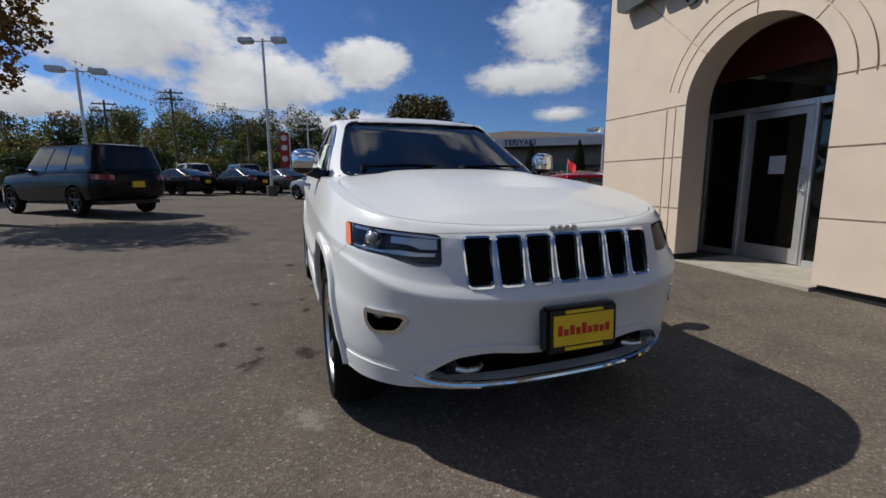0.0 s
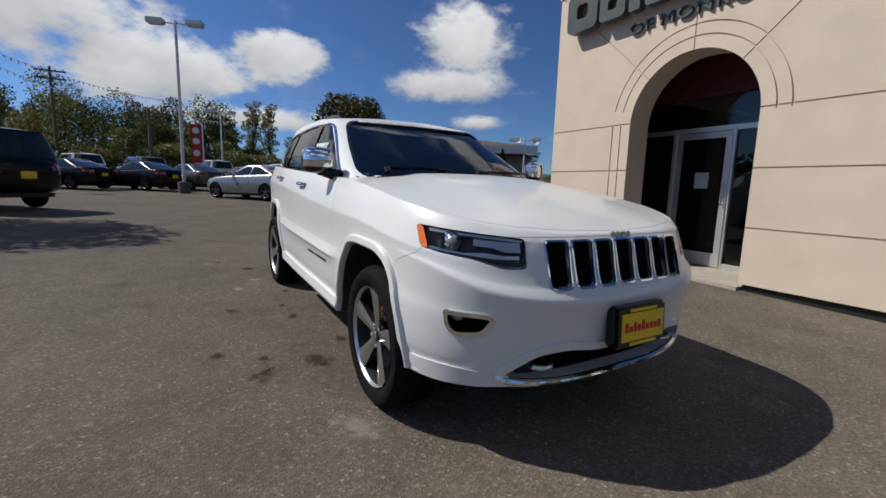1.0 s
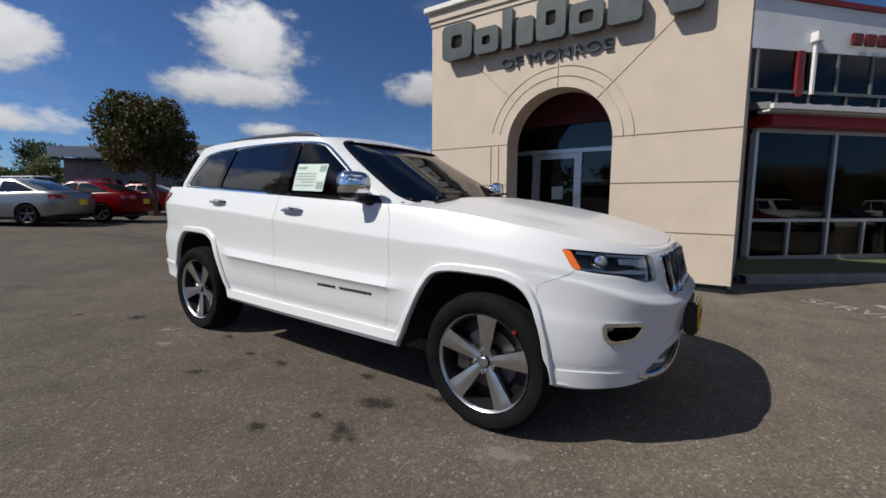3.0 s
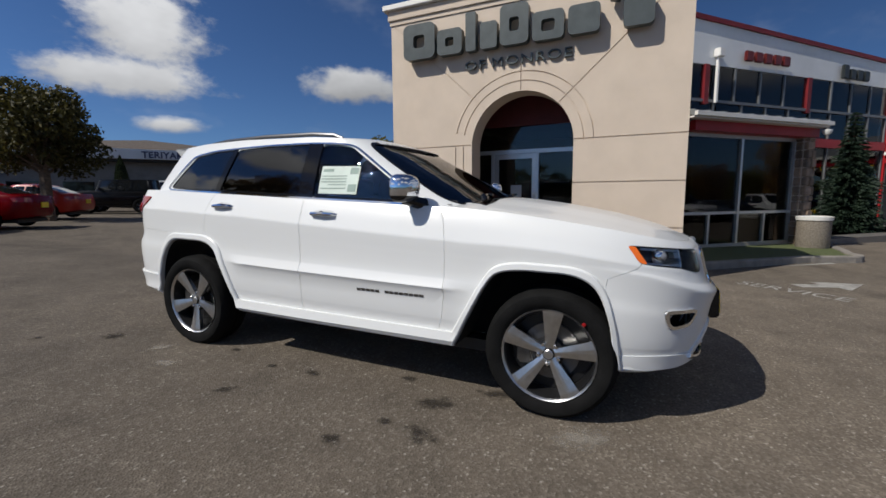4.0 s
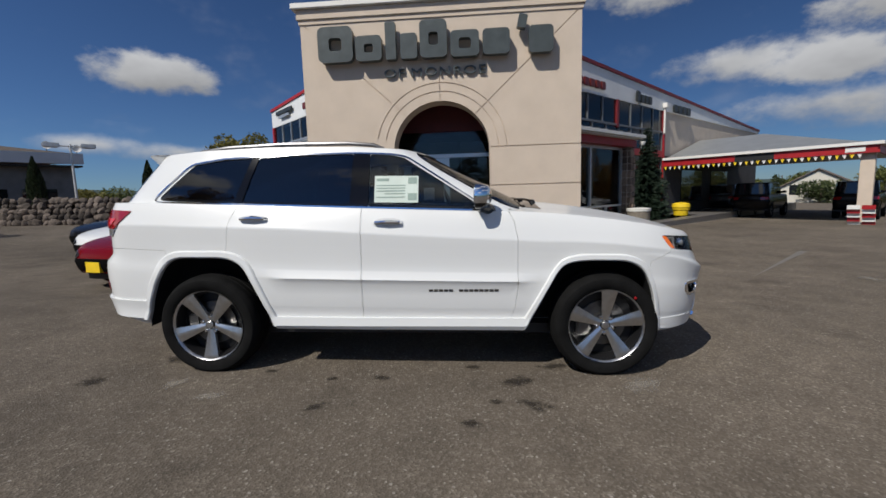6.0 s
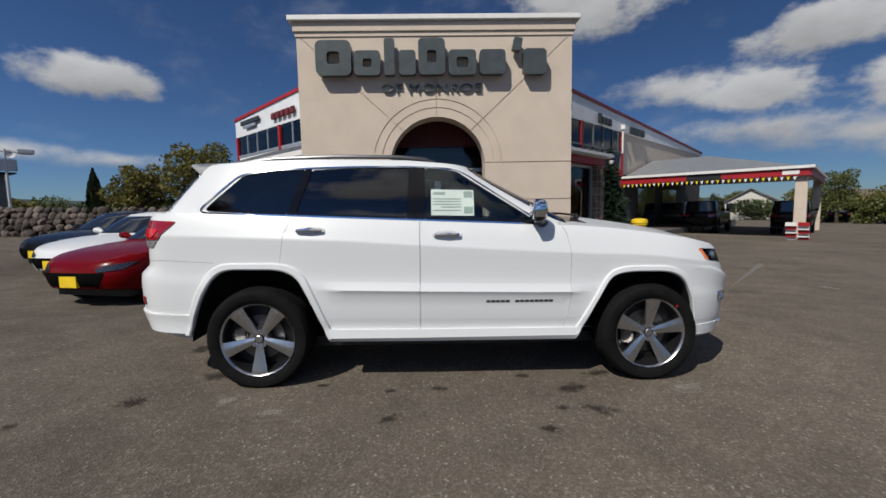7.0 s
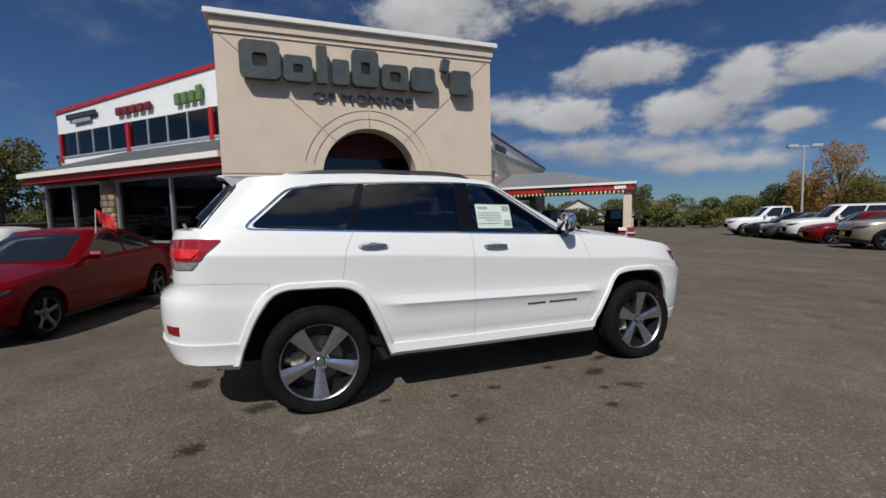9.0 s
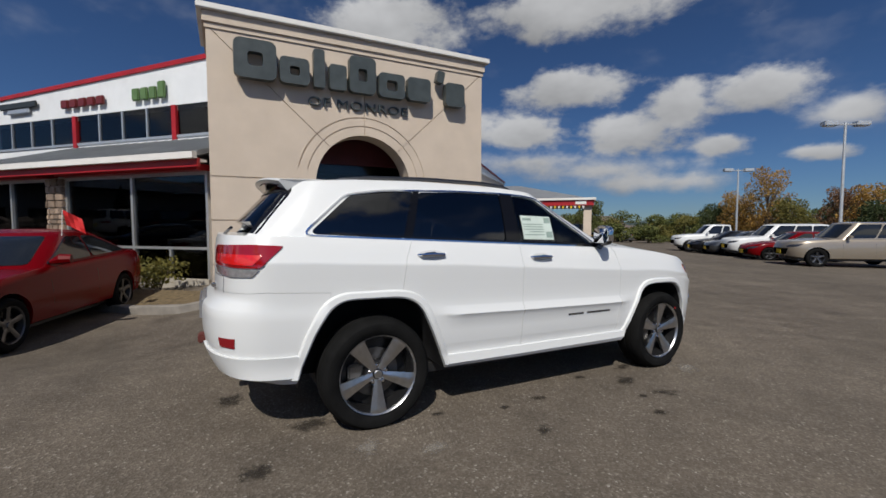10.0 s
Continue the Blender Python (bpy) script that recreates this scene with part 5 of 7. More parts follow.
    bm.faces.new(cols[-1][::-1])
    bmesh.ops.recalc_face_normals(bm, faces=bm.faces)
    put("roof_spoiler", bm, PAINT_WHITE)
    bm = bmesh.new()
    cols = [[bm.verts.new((0.54 * u, 3.38, 1.606)), bm.verts.new((0.54 * u, 3.545 - 0.085 * abs(u) ** 2.2, 1.660 - 0.034 * abs(u) ** 2.5))] for u in [-1 + k / 8 for k in range(17)]]
    for a, b in zip(cols, cols[1:]):
        bm.faces.new((a[0], a[1], b[1], b[0]))
    put("spoiler_underside", thicken(bm, Vector((0, 0, -1)), 0.01), TRIM)
    put("rear_window_border", ribbon(dense(rounded(BACK, 0.05), 0.06), -0.045, REAR, dome, 0.003, 0.012), TRIM, label="gloss black border of the rear window")
    put("plate_recess", boxes((-0.27, 0.27, 3.86, 3.958, 0.70, 0.86), bevel=0.02), LAMP_GREY, rear, "grey plate panel in the rear bumper")
    put("rear_wiper", tube([(0.0, 3.80, 1.28), (-0.18, 3.79, 1.30), (-0.42, 3.765, 1.335)], 0.010, 6), TRIM)
    put("liftgate_handle", boxes((-0.30, 0.30, 3.855, 3.885, 0.93, 0.965), bevel=0.008), CHROME)
    put("liftgate_gap", ribbon(dense([(-0.56, 0.93), (-0.57, 1.03), (0.57, 1.03), (0.56, 0.93)], 0.1, False), 0.004, REAR, skin, 0.002, 0.006, False), TRIM)
    put("tow_hitch", boxes((-0.06, 0.06, 3.84, 3.975, 0.50, 0.56), bevel=0.01), material("hitch_cover", (0.10, 0.022, 0.016), 0.6), label="dull red tow hitch cover")
    put("paint_dot", lathe([(0.0, -0.005), (0.010, -0.003), (0.011, 0.0)], 10, "x"), RED_LENS, label="red dot on the front tyre").matrix_local = Matrix.Translation((-0.924, -0.187, 0.580))

    # below and inside
    put("underbody", boxes((-0.66, 0.66, -0.45, 3.25, 0.245, 0.32), (-0.50, 0.50, -0.7, -0.45, 0.32, 0.5)), BLACK, smooth=False)
    put("exhaust", tube([(0.45, 3.0, 0.30), (0.50, 3.75, 0.36)], 0.03, 10), STEEL)
    deck = bmesh.new()
    for v in [deck.verts.new(p) for p in ((-0.76, 0.66, 1.206), (0.76, 0.66, 1.206), (0.74, 2.6, 1.27), (0.58, 3.52, 1.300), (-0.58, 3.52, 1.300), (-0.74, 2.6, 1.27))]:
        pass
    deck.verts.ensure_lookup_table()
    deck.faces.new(deck.verts)
    put("cabin_deck", thicken(deck, Vector((0, 0, -1)), 0.004), SEAT, smooth=False)
    dash = prism(chaikin([(0.62, 1.20), (0.66, 1.235), (0.95, 1.255), (1.02, 1.22), (1.0, 1.19)], 1), -0.70, 0.70)
    put("dashboard", dash, SEAT)
    for sx in (-0.37, 0.37):
        for c, top in ((1.66, 1.52), (2.62, 1.55)):
            seat = new("seat")
            seat.parent = jeep
            b = prism(chaikin([(c - 0.02, 1.18), (c - 0.04, 1.36), (c + 0.02, 1.40), (c + 0.10, 1.38), (c + 0.10, 1.18)], 2), sx - 0.23, sx + 0.23)
            put("seat_back", b, SEAT, seat)
            hb = prism(chaikin([(c + 0.0, 1.40), (c - 0.01, top), (c + 0.04, top + 0.03), (c + 0.10, top), (c + 0.10, 1.42)], 2), sx - 0.13, sx + 0.13)
            put("headrest", hb, SEAT, seat)
    wheel_ring = tube([(0.37 + 0.185 * math.cos(a), 1.13 + 0.07 * math.sin(a), 1.20 + 0.165 * math.sin(a)) for a in [2 * math.pi * k / 24 for k in range(24)]], 0.014, 8, True)
    put("steering_wheel", wheel_ring, SEAT)
    put("inner_mirror", boxes((-0.11, 0.11, 1.30, 1.33, 1.52, 1.58), bevel=0.01), TRIM)
    # price sheet behind the front window
    sheet = patch([(1.335, 1.262), (1.335, 1.455), (1.655, 1.460), (1.655, 1.267)], SIDE[-1], dome, 0.0005, 0.001, 0.06)
    st = put("price_sheet", sheet, PAPER, label="pale printed price sheet in the window", smooth=False)
    for a0, a1, z0, z1 in ((1.345, 1.41, 1.40, 1.445), (1.345, 1.41, 1.28, 1.33), (1.55, 1.64, 1.42, 1.44), (1.43, 1.64, 1.385, 1.392), (1.43, 1.64, 1.365, 1.372), (1.43, 1.64, 1.345, 1.352), (1.43, 1.58, 1.325, 1.332), (1.43, 1.64, 1.30, 1.307)):
        put("printed_bar", patch([(a0, z0), (a0, z1), (a1, z1), (a1, z0)], SIDE[-1], dome, 0.0025, 0.001, 0.06), PAPER_INK, st, smooth=False)
    return jeep


build_jeep()


# -- other vehicles, simpler
SPECS = {
    "sedan": dict(wb=2.75, W=0.90, fo=0.88, ro=1.02, bs=[-0.9, -0.7, -0.3, 0.1, 0.55, 0.95, 3.0, 3.8], bz=[0.66, 0.745, 0.83, 0.89, 0.93, 0.945, 1.03, 1.02], sill=0.22, roof=1.40, crown=0.055,
                  cf=(0.48, 1.28), cr=(3.42, 2.50), cw=(0.815, 0.585), R=0.325, rim=0.225, panes=[0.5], deck=0.03),
    "large_suv": dict(wb=3.30, W=1.0, fo=0.95, ro=1.20, bs=[-0.9, -0.7, -0.3, 0.1, 0.55, 0.95, 3.0, 4.5], bz=[1.00, 1.06, 1.10, 1.13, 1.16, 1.17, 1.21, 1.21], sill=0.36, roof=1.90, crown=0.05,
                cf=(0.58, 1.22), cr=(4.42, 4.22), cw=(0.95, 0.76), R=0.40, rim=0.25, panes=[0.34, 0.64], deck=0.0),
    "suv": dict(wb=3.05, W=0.985, fo=0.93, ro=1.15, bs=[-0.9, -0.7, -0.3, 0.1, 0.55, 0.95, 3.0, 4.2], bz=[0.98, 1.04, 1.08, 1.11, 1.14, 1.15, 1.19, 1.19], sill=0.32, roof=1.80, crown=0.05,
                cf=(0.58, 1.22), cr=(4.10, 3.90), cw=(0.93, 0.74), R=0.39, rim=0.25, panes=[0.36, 0.68], deck=0.0),
    "offroader": dict(wb=2.95, W=0.80, fo=0.70, ro=0.75, bs=[-0.7, -0.6, 0.0, 0.5, 0.9, 3.0, 3.6], bz=[1.12, 1.14, 1.16, 1.18, 1.19, 1.19, 1.19], sill=0.45, roof=1.78, crown=0.02,
                      cf=(0.75, 0.98), cr=(3.62, 3.55), cw=(0.76, 0.68), R=0.40, rim=0.22, panes=[0.34, 0.66], deck=0.0),
    "pickup": dict(wb=3.55, W=0.99, fo=0.95, ro=1.20, bs=[-0.9, -0.7, -0.3, 0.1, 0.55, 0.95, 2.8, 2.9, 4.7], bz=[1.02, 1.08, 1.13, 1.16, 1.19, 1.20, 1.22, 1.24, 1.26], sill=0.38, roof=1.84, crown=0.045,
                   cf=(0.58, 1.18), cr=(2.72, 2.62), cw=(0.92, 0.74), R=0.40, rim=0.24, panes=[0.62], deck=0.0, bed=(2.85, 4.65)),
}
WHITE_LAMP = material("far_lamp", (0.05, 0.05, 0.055), 0.12, metal=0.4, var=0.3, scale=30, coat=1.0)
CAR_GLASS = material("dark_car_glass", (0.012, 0.014, 0.016), 0.04, var=0.0, coat=0.4, spec=0.5)
SILVER_RIM = material("silver_rim", (0.13, 0.13, 0.135), 0.35, metal=0.9, var=0.0)


def build_vehicle(kind, paint, name, label, at, plate=True):
    c = SPECS[kind]
    top = empty(name, label, "car", at)
    W, fo, R = c["W"], -c["fo"], c["R"]
    end = c["wb"] + c["ro"]

    def bz(s):
        return lerp(s, c["bs"], c["bz"])

    def sz(s):
        return c["sill"] + 0.10 * max(0.0, (-s - 0.3) / 0.6) + 0.12 * max(0.0, (s - c["wb"] - 0.3) / 0.8)

    hs = [(0.0, 0.86, 0.22, -0.2), (0.05, 0.95, 0.06, -0.06), (0.25, 0.985, 0.02, -0.02), (0.50, 1.0, 0.0, 0.0), (0.68, 0.985, 0.015, 0.0), (0.86, 0.965, 0.05, -0.03), (0.95, 0.94, 0.07, -0.05), (1.0, 0.905, 0.10, -0.08)]
    levels = [[(x, s, sz(s) + (bz(s) - sz(s)) * h) for x, s in half_outline(W * w, fo + df, 0.05, 3.0, end + dr, c["wb"] + 0.25, 3.8, 10, 14, 8)] for h, w, df, dr in hs]
    low = hull(levels, lambda s, x, t: lerp(s, [fo + 0.1, fo + 0.4, 0.4, 0.8, end - 0.6, end - 0.2], [0, 0.035, 0.05, 0, 0, 0]) * (1 - t * t), 4)
    skin = BVHTree.FromBMesh(low)
    rc = R + 0.055
    wells = []
    for s0 in (0.0, c["wb"]):
        ring = [(s0 + rc * math.cos(a), R + rc * 0.98 * math.sin(a)) for a in [math.pi * k / 12 for k in range(13)]] + [(s0 - rc, -0.2), (s0 + rc, -0.2)]
        wells += [prism(ring, -1.3, -W * 0.60), prism(ring, W * 0.60, 1.3)]
    low = carve(low, join(*wells))
    if "bed" in c:
        low = carve(low, boxes((-W + 0.10, W - 0.10, c["bed"][0], c["bed"][1], 0.75, 1.6)))
    part("body", low, paint, top, smooth=True)
    for s0 in (0.0, c["wb"]):
        for sg in (-1, 1):
            ring = [(s0 + (rc - 0.006) * math.cos(a), R + (rc - 0.006) * 0.98 * math.sin(a)) for a in [math.pi * k / 12 for k in range(13)]]
            bm = bmesh.new()
            A = [bm.verts.new((sg * (W - 0.06), p, q)) for p, q in ring]
            B = [bm.verts.new((sg * W * 0.61, p, q)) for p, q in ring]
            for i in range(12):
                bm.faces.new((A[i], A[i + 1], B[i + 1], B[i]))
            bm.faces.new(B)
            part("wheel_liner", bm, BLACK, top)
    cab = []
    for k in range(7):
        h = k / 6
        f, r = c["cf"][0] + (c["cf"][1] - c["cf"][0]) * h, c["cr"][0] + (c["cr"][1] - c["cr"][0]) * h
        w = c["cw"][0] + (c["cw"][1] - c["cw"][0]) * h ** 1.25
        cab.append([(x, s, (bz(s) - 0.03) * (1 - h) + h * c["roof"]) for x, s in half_outline(w, f, f + 0.45, 2.8, r, r - 0.45, 3.4, 9, 10, 8)])
    cabin = hull(cab, lambda s, x, t: c["crown"] * (1 - t * t) * min(1, max(0, (s - c["cf"][1]) / 0.3)) * min(1, max(0, (c["cr"][1] - s) / 0.3)), 4)
    dome = BVHTree.FromBMesh(cabin)
    part("cabin", cabin, paint, top, smooth=True)
    zt = c["roof"] - 0.055
    f0, f1, r0, r1 = c["cf"][0] + 0.34, c["cf"][1] + 0.26, c["cr"][0] - 0.42, c["cr"][1] - 0.20
    if r0 - r1 < 0.1:
        r0, r1 = r0 + 0.18, r1 + 0.05
    cuts = [0.0] + c["panes"] + [1.0]
    for sg in (-1, 1):
        for a, b in zip(cuts, cuts[1:]):
            lo = [f0 + (r0 - f0) * t for t in (a, b)]
            hi = [f1 + (r1 - f1) * t for t in (a, b)]
            g = 0.03
            poly = [(lo[0] + g, bz(lo[0]) + 0.035), (hi[0] + g, zt), (hi[1] - g, zt), (lo[1] - g, bz(lo[1]) + 0.035)]
            part("side_window", patch(rounded(poly, 0.05, 2), SIDE[sg], dome, 0.014, 0.02, 0.1), CAR_GLASS, top, smooth=True)
        cor, tl = askew(sg, -1, 0.55, 0.83), askew(sg, 1, 0.55, 0.83)
        zi = sz(-0.6) + (bz(fo + 0.3) - sz(-0.6)) * 0.72
        a0, a1 = -0.83 * 0.93 * W + 0.55 * (-fo - 0.42), -0.83 * 0.50 * W + 0.55 * (-fo - 0.05)
        part("headlight", patch(rounded([(a0 - 0.02, zi + 0.09), (a1 - 0.12, zi + 0.045), (a1 + 0.02, zi - 0.015), (a1 - 0.02, zi - 0.055), (a0 + 0.16, zi - 0.02)], 0.03, 2), cor, skin, 0.010, 0.03, 0.06), WHITE_LAMP, top, smooth=True)
        b0, b1 = -0.83 * 0.95 * W + 0.55 * (end - 0.40), -0.83 * 0.55 * W + 0.55 * (end - 0.04)
        zr = bz(end) * 0.86
        part("tail_lamp", patch(rounded([(b0, zr + 0.07), (b1, zr + 0.06), (b1, zr - 0.08), (b0 + 0.04, zr - 0.06)], 0.03, 2), tl, skin, 0.010, 0.03, 0.08), RED_LENS, top, smooth=True)
        m = tube([(sg * c["cw"][0] * 0.97, f0 + 0.10, bz(f0) + 0.06), (sg * (c["cw"][0] + 0.10), f0 + 0.10, bz(f0) + 0.10), (sg * (c["cw"][0] + 0.22), f0 + 0.12, bz(f0) + 0.10)], [0.03, 0.07, 0.06], 8)
        part("mirror", m, paint, top, smooth=True)
        for t in c["panes"]:
            s1 = f0 + (r0 - f0) * t
            part("door_gap", ribbon(dense([(s1, sz(s1) + 0.10), (s1, bz(s1) - 0.02)], 0.15, False), 0.007, SIDE[sg], skin, 0.002, 0.006, False), TRIM, top)
        for t in (0.10,):
            part("door_gap", ribbon(dense([(c["cf"][0] + 0.32, sz(0.8) + 0.10), (c["cf"][0] + 0.28, bz(0.8) - 0.02)], 0.15, False), 0.007, SIDE[sg], skin, 0.002, 0.006, False), TRIM, top)
    wt, wb_ = c["cw"][1] * 0.90, c["cw"][0] * 0.80
    zc = bz(c["cf"][0]) + 0.06
    part("windscreen", patch(rounded([(-wb_, zc), (-wt, zt + 0.01), (wt, zt + 0.01), (wb_, zc)], 0.05, 2), FRONT, dome, 0.014, 0.02, 0.12), CAR_GLASS, top, smooth=True)
    part("rear_window", patch(rounded([(-wb_, bz(c["cr"][0]) + 0.05), (-wt * 0.95, zt), (wt * 0.95, zt), (wb_, bz(c["cr"][0]) + 0.05)], 0.05, 2), REAR, dome, 0.014, 0.02, 0.12), CAR_GLASS, top, smooth=True)
    zb = sz(fo) + (bz(fo) - sz(fo)) * 0.35
    part("grille", patch(rounded([(-0.58, zb + 0.13), (0.58, zb + 0.13), (0.42, zb - 0.13), (-0.42, zb - 0.13)], 0.05, 2), FRONT, skin, 0.014, 0.03, 0.08), MESH_BLACK, top, smooth=True)
    part("front_bumper_trim", patch([(-0.5, zb - 0.17), (0.5, zb - 0.17), (0.46, zb - 0.21), (-0.46, zb - 0.21)], FRONT, skin, 0.022, 0.04, 0.1), paint, top)
    if plate:
        y0 = skin.ray_cast(Vector((0, -5, zb)), Vector((0, 1, 0)))[0].y
        part("dealer_plate", boxes((-0.16, 0.16, y0 - 0.03, y0 + 0.02, zb - 0.09, zb + 0.08)), YELLOW, top, "yellow dealer plate")
        zq = bz(end) * 0.70
        y1 = skin.ray_cast(Vector((0, 9, zq)), Vector((0, -1, 0)))[0].y
        part("dealer_plate", boxes((-0.16, 0.16, y1 - 0.02, y1 + 0.025, zq - 0.085, zq + 0.085)), YELLOW, top, "yellow dealer plate")
    part("underbody", boxes((-W * 0.78, W * 0.78, fo + 0.35, end - 0.35, c["sill"] - 0.06, c["sill"] + 0.05)), BLACK, top)
    for s0 in (0.0, c["wb"]):
        for sg in (-1, 1):
            wat = Matrix.Translation((sg * (W - 0.115), s0, R - 0.004)) @ (Matrix.Identity(4) if sg < 0 else Matrix.Rotation(math.pi, 4, "Z"))
            make_wheel(top, wat, R, 0.22, c["rim"], 5, SILVER_RIM, False)
    return top


def stand(x, y, heading):
    """On the ground at the front axle; heading 0 faces -y, turning anticlockwise."""
    return Matrix.Translation((x, y, ground_z(y, x))) @ Matrix.Rotation(radians(heading), 4, "Z")


def repaint(ob, paint, label):
    for o in ob.children:
        if o.name.split(".")[0] in ("body", "cabin", "mirror", "front_bumper_trim"):
            o.material_slots[0].link = "OBJECT"
            o.material_slots[0].material = paint
    return tagged(ob, label)


P_BLACK = material("black_paint", (0.006, 0.006, 0.007), 0.25, var=0.0, coat=0.1, spec=0.2)
P_RED = material("red_paint", (0.13, 0.001, 0.0025), 0.25, var=0.0, coat=0.1, spec=0.12)
P_ORANGE = material("orange_paint", (0.42, 0.022, 0.010), 0.35, var=0.0, coat=0.3)
P_SILVER = material("silver_paint", (0.23, 0.235, 0.24), 0.32, metal=0.5, var=0.0, coat=1.0)
P_TAN = material("tan_paint", (0.30, 0.255, 0.20), 0.35, metal=0.4, var=0.0, coat=1.0)
P_GREY = material("grey_paint", (0.06, 0.065, 0.07), 0.3, metal=0.4, var=0.0, coat=1.0)

A_SEDAN = build_vehicle("sedan", P_RED, "sedan", "glossy dark red compact sedan with a red flag", stand(4.31, 6.95, -103.8))
build_vehicle("large_suv", P_BLACK, "large_suv", "black full-size SUV parked by the kerb", stand(-7.7, 14.8, 228))
A_SUV = build_vehicle("suv", P_TAN, "large_suv", "tan metallic SUV at the end of the row", stand(6.6, -18.3, 140))
A_OFF = build_vehicle("offroader", P_BLACK, "off_roader", "boxy black off-road vehicle", stand(10.3, 26.7, 222), False)
build_vehicle("pickup", PAINT_WHITE, "pickup", "white pickup truck parked at the lot's edge", stand(16.7, -25.6, 138), False)


def more(src, rows):
    for x, y, h, paint, label in rows:
        repaint(copy_thing(src, stand(x, y, h)), paint, label)


more(A_SEDAN, [
    (6.30, 8.95, -103, PAINT_WHITE, "white sedan parked beside the red one"),
    (8.3, 11.05, -103, P_BLACK, "black sedan at the end of the row"),
    (0.42, 19.5, 219, P_SILVER, "silver four-door sedan parked on the lot"),
    (2.45, 20.1, 219, P_RED, "dark red sedan behind the silver one"),
    (5.8, 24.5, 218, P_ORANGE, "red-orange coupe by the planting strip"),
    (-7.8, 26.6, 232, P_BLACK, "black sedan in the far row"),
    (-4.6, 26.8, 225, P_BLACK, "black sedan in the far row"),
    (-2.2, 28.2, 215, P_GREY, "dark grey sedan in the far row"),
    (-10.6, 26.0, 230, P_GREY, "dark grey sedan in the far row"),
    (1.2, 33.0, 205, P_GREY, "dark grey sedan beyond the lamp post"),
    (12.9, -23.2, 140, P_GREY, "dark grey sedan in the truck row"),
    (14.6, -24.2, 140, P_BLACK, "black sedan in the truck row"),
    (9.4, -20.6, 140, P_RED, "dark red sedan in the truck row"),
    (41.6, -40.7, 60, P_BLACK, "dark sedan beyond the canopy"),
    (37.2, -42.0, 62, P_SILVER, "silver sedan beyond the canopy"),
    (47.5, -40.0, 60, P_GREY, "dark sedan beyond the canopy"),
])
more(A_SUV, [
    (12.0, 28.5, 237, PAINT_WHITE, "white SUV in front of the rock wall"),
    (11.2, -22.2, 140, PAINT_WHITE, "white SUV in the truck row"),
    (-8.5, 36.0, 205, PAINT_WHITE, "white SUV in the back row"),
    (-1.0, 38.0, 205, PAINT_WHITE, "white SUV in the back row"),
    (-5.2, 37.0, 205, P_SILVER, "silver SUV in the back row"),
    (4.5, 39.5, 205, PAINT_WHITE, "white SUV in the back row"),
    (8.5, 40.5, 205, P_RED, "red SUV in the back row"),
    (-14.5, 34.0, 205, PAINT_WHITE, "white SUV in the back row"),
    (-13.2, 21.0, 205, P_SILVER, "pale SUV beyond the black one"),
])
more(A_OFF, [
    (22.3, -15.4, 45, P_BLACK, "boxy black off-roader under the canopy"),
    (20.4, -18.8, 45, P_BLACK, "boxy black off-roader under the canopy"),
    (27.0, -16.5, 45, P_GREY, "dark off-roader under the canopy"),
])


# ---- foliage ----
def leaf_mat(name, base, spread=0.35):
    m = bpy.data.materials.new(name)
    m.use_nodes = True
    nt = m.node_tree
    N, K = nt.nodes.new, nt.links.new
    b = nt.nodes["Principled BSDF"]
    b.inputs["Roughness"].default_value, b.inputs["Specular IOR Level"].default_value = 0.6, 0.3
    g = N("ShaderNodeNewGeometry")
    r = N("ShaderNodeValToRGB")
    r.color_ramp.elements[0].color = (*[c * (1 - spread) for c in base], 1)
    r.color_ramp.elements[1].color = (base[0] * (1 + spread * 1.6), base[1] * (1 + spread), base[2] * (1 + spread * 0.5), 1)
    K(g.outputs["Random Per Island"], r.inputs[0])
    K(r.outputs[0], b.inputs["Base Color"])
    t = N("ShaderNodeBsdfTranslucent")
    K(r.outputs[0], t.inputs[0])
    x = N("ShaderNodeMixShader")
    x.inputs[0].default_value = 0.3
    out = nt.nodes["Material Output"]
    K(b.outputs[0], x.inputs[1])
    K(t.outputs[0], x.inputs[2])
    K(x.outputs[0], out.inputs[0])
    return m


LEAF_GREEN = leaf_mat("leaf_green", (0.105, 0.130, 0.040))
LEAF_DARK = leaf_mat("leaf_dark", (0.050, 0.074, 0.030))
LEAF_OLIVE = leaf_mat("leaf_olive", (0.135, 0.135, 0.038))
LEAF_GOLD = leaf_mat("leaf_gold", (0.31, 0.20, 0.055))
LEAF_RUST = leaf_mat("leaf_rust", (0.17, 0.10, 0.055))
LEAF_MIXED = leaf_mat("leaf_mixed", (0.17, 0.115, 0.04), 0.5)
LEAF_MAPLE = leaf_mat("leaf_maple", (0.054, 0.055, 0.016), 0.45)
LEAF_CYPRESS = leaf_mat("leaf_cypress", (0.028, 0.044, 0.022))
NEEDLE = leaf_mat("needle", (0.022, 0.042, 0.028), 0.3)
rng = random.Random(7)


def quads(places):
    """Many small leaves: (centre, half length, half width, direction) turned at random about it."""
    vs, fs = [], []
    for c, l, w, d in places:
        d = Vector(d).normalized()
        s = d.cross(Vector((rng.uniform(-1, 1), rng.uniform(-1, 1), rng.uniform(-1, 1)))).normalized()
        c = Vector(c)
        i = len(vs)
        vs += [c - d * l, c + s * w, c + d * l, c - s * w]
        fs.append((i, i + 1, i + 2, i + 3))
    return vs, fs


def leaf_mesh(name, places, mat):
    me = bpy.data.meshes.new(name)
    vs, fs = quads(places)
    me.from_pydata([tuple(v) for v in vs], [], fs)
    me.materials.append(mat)
    return me


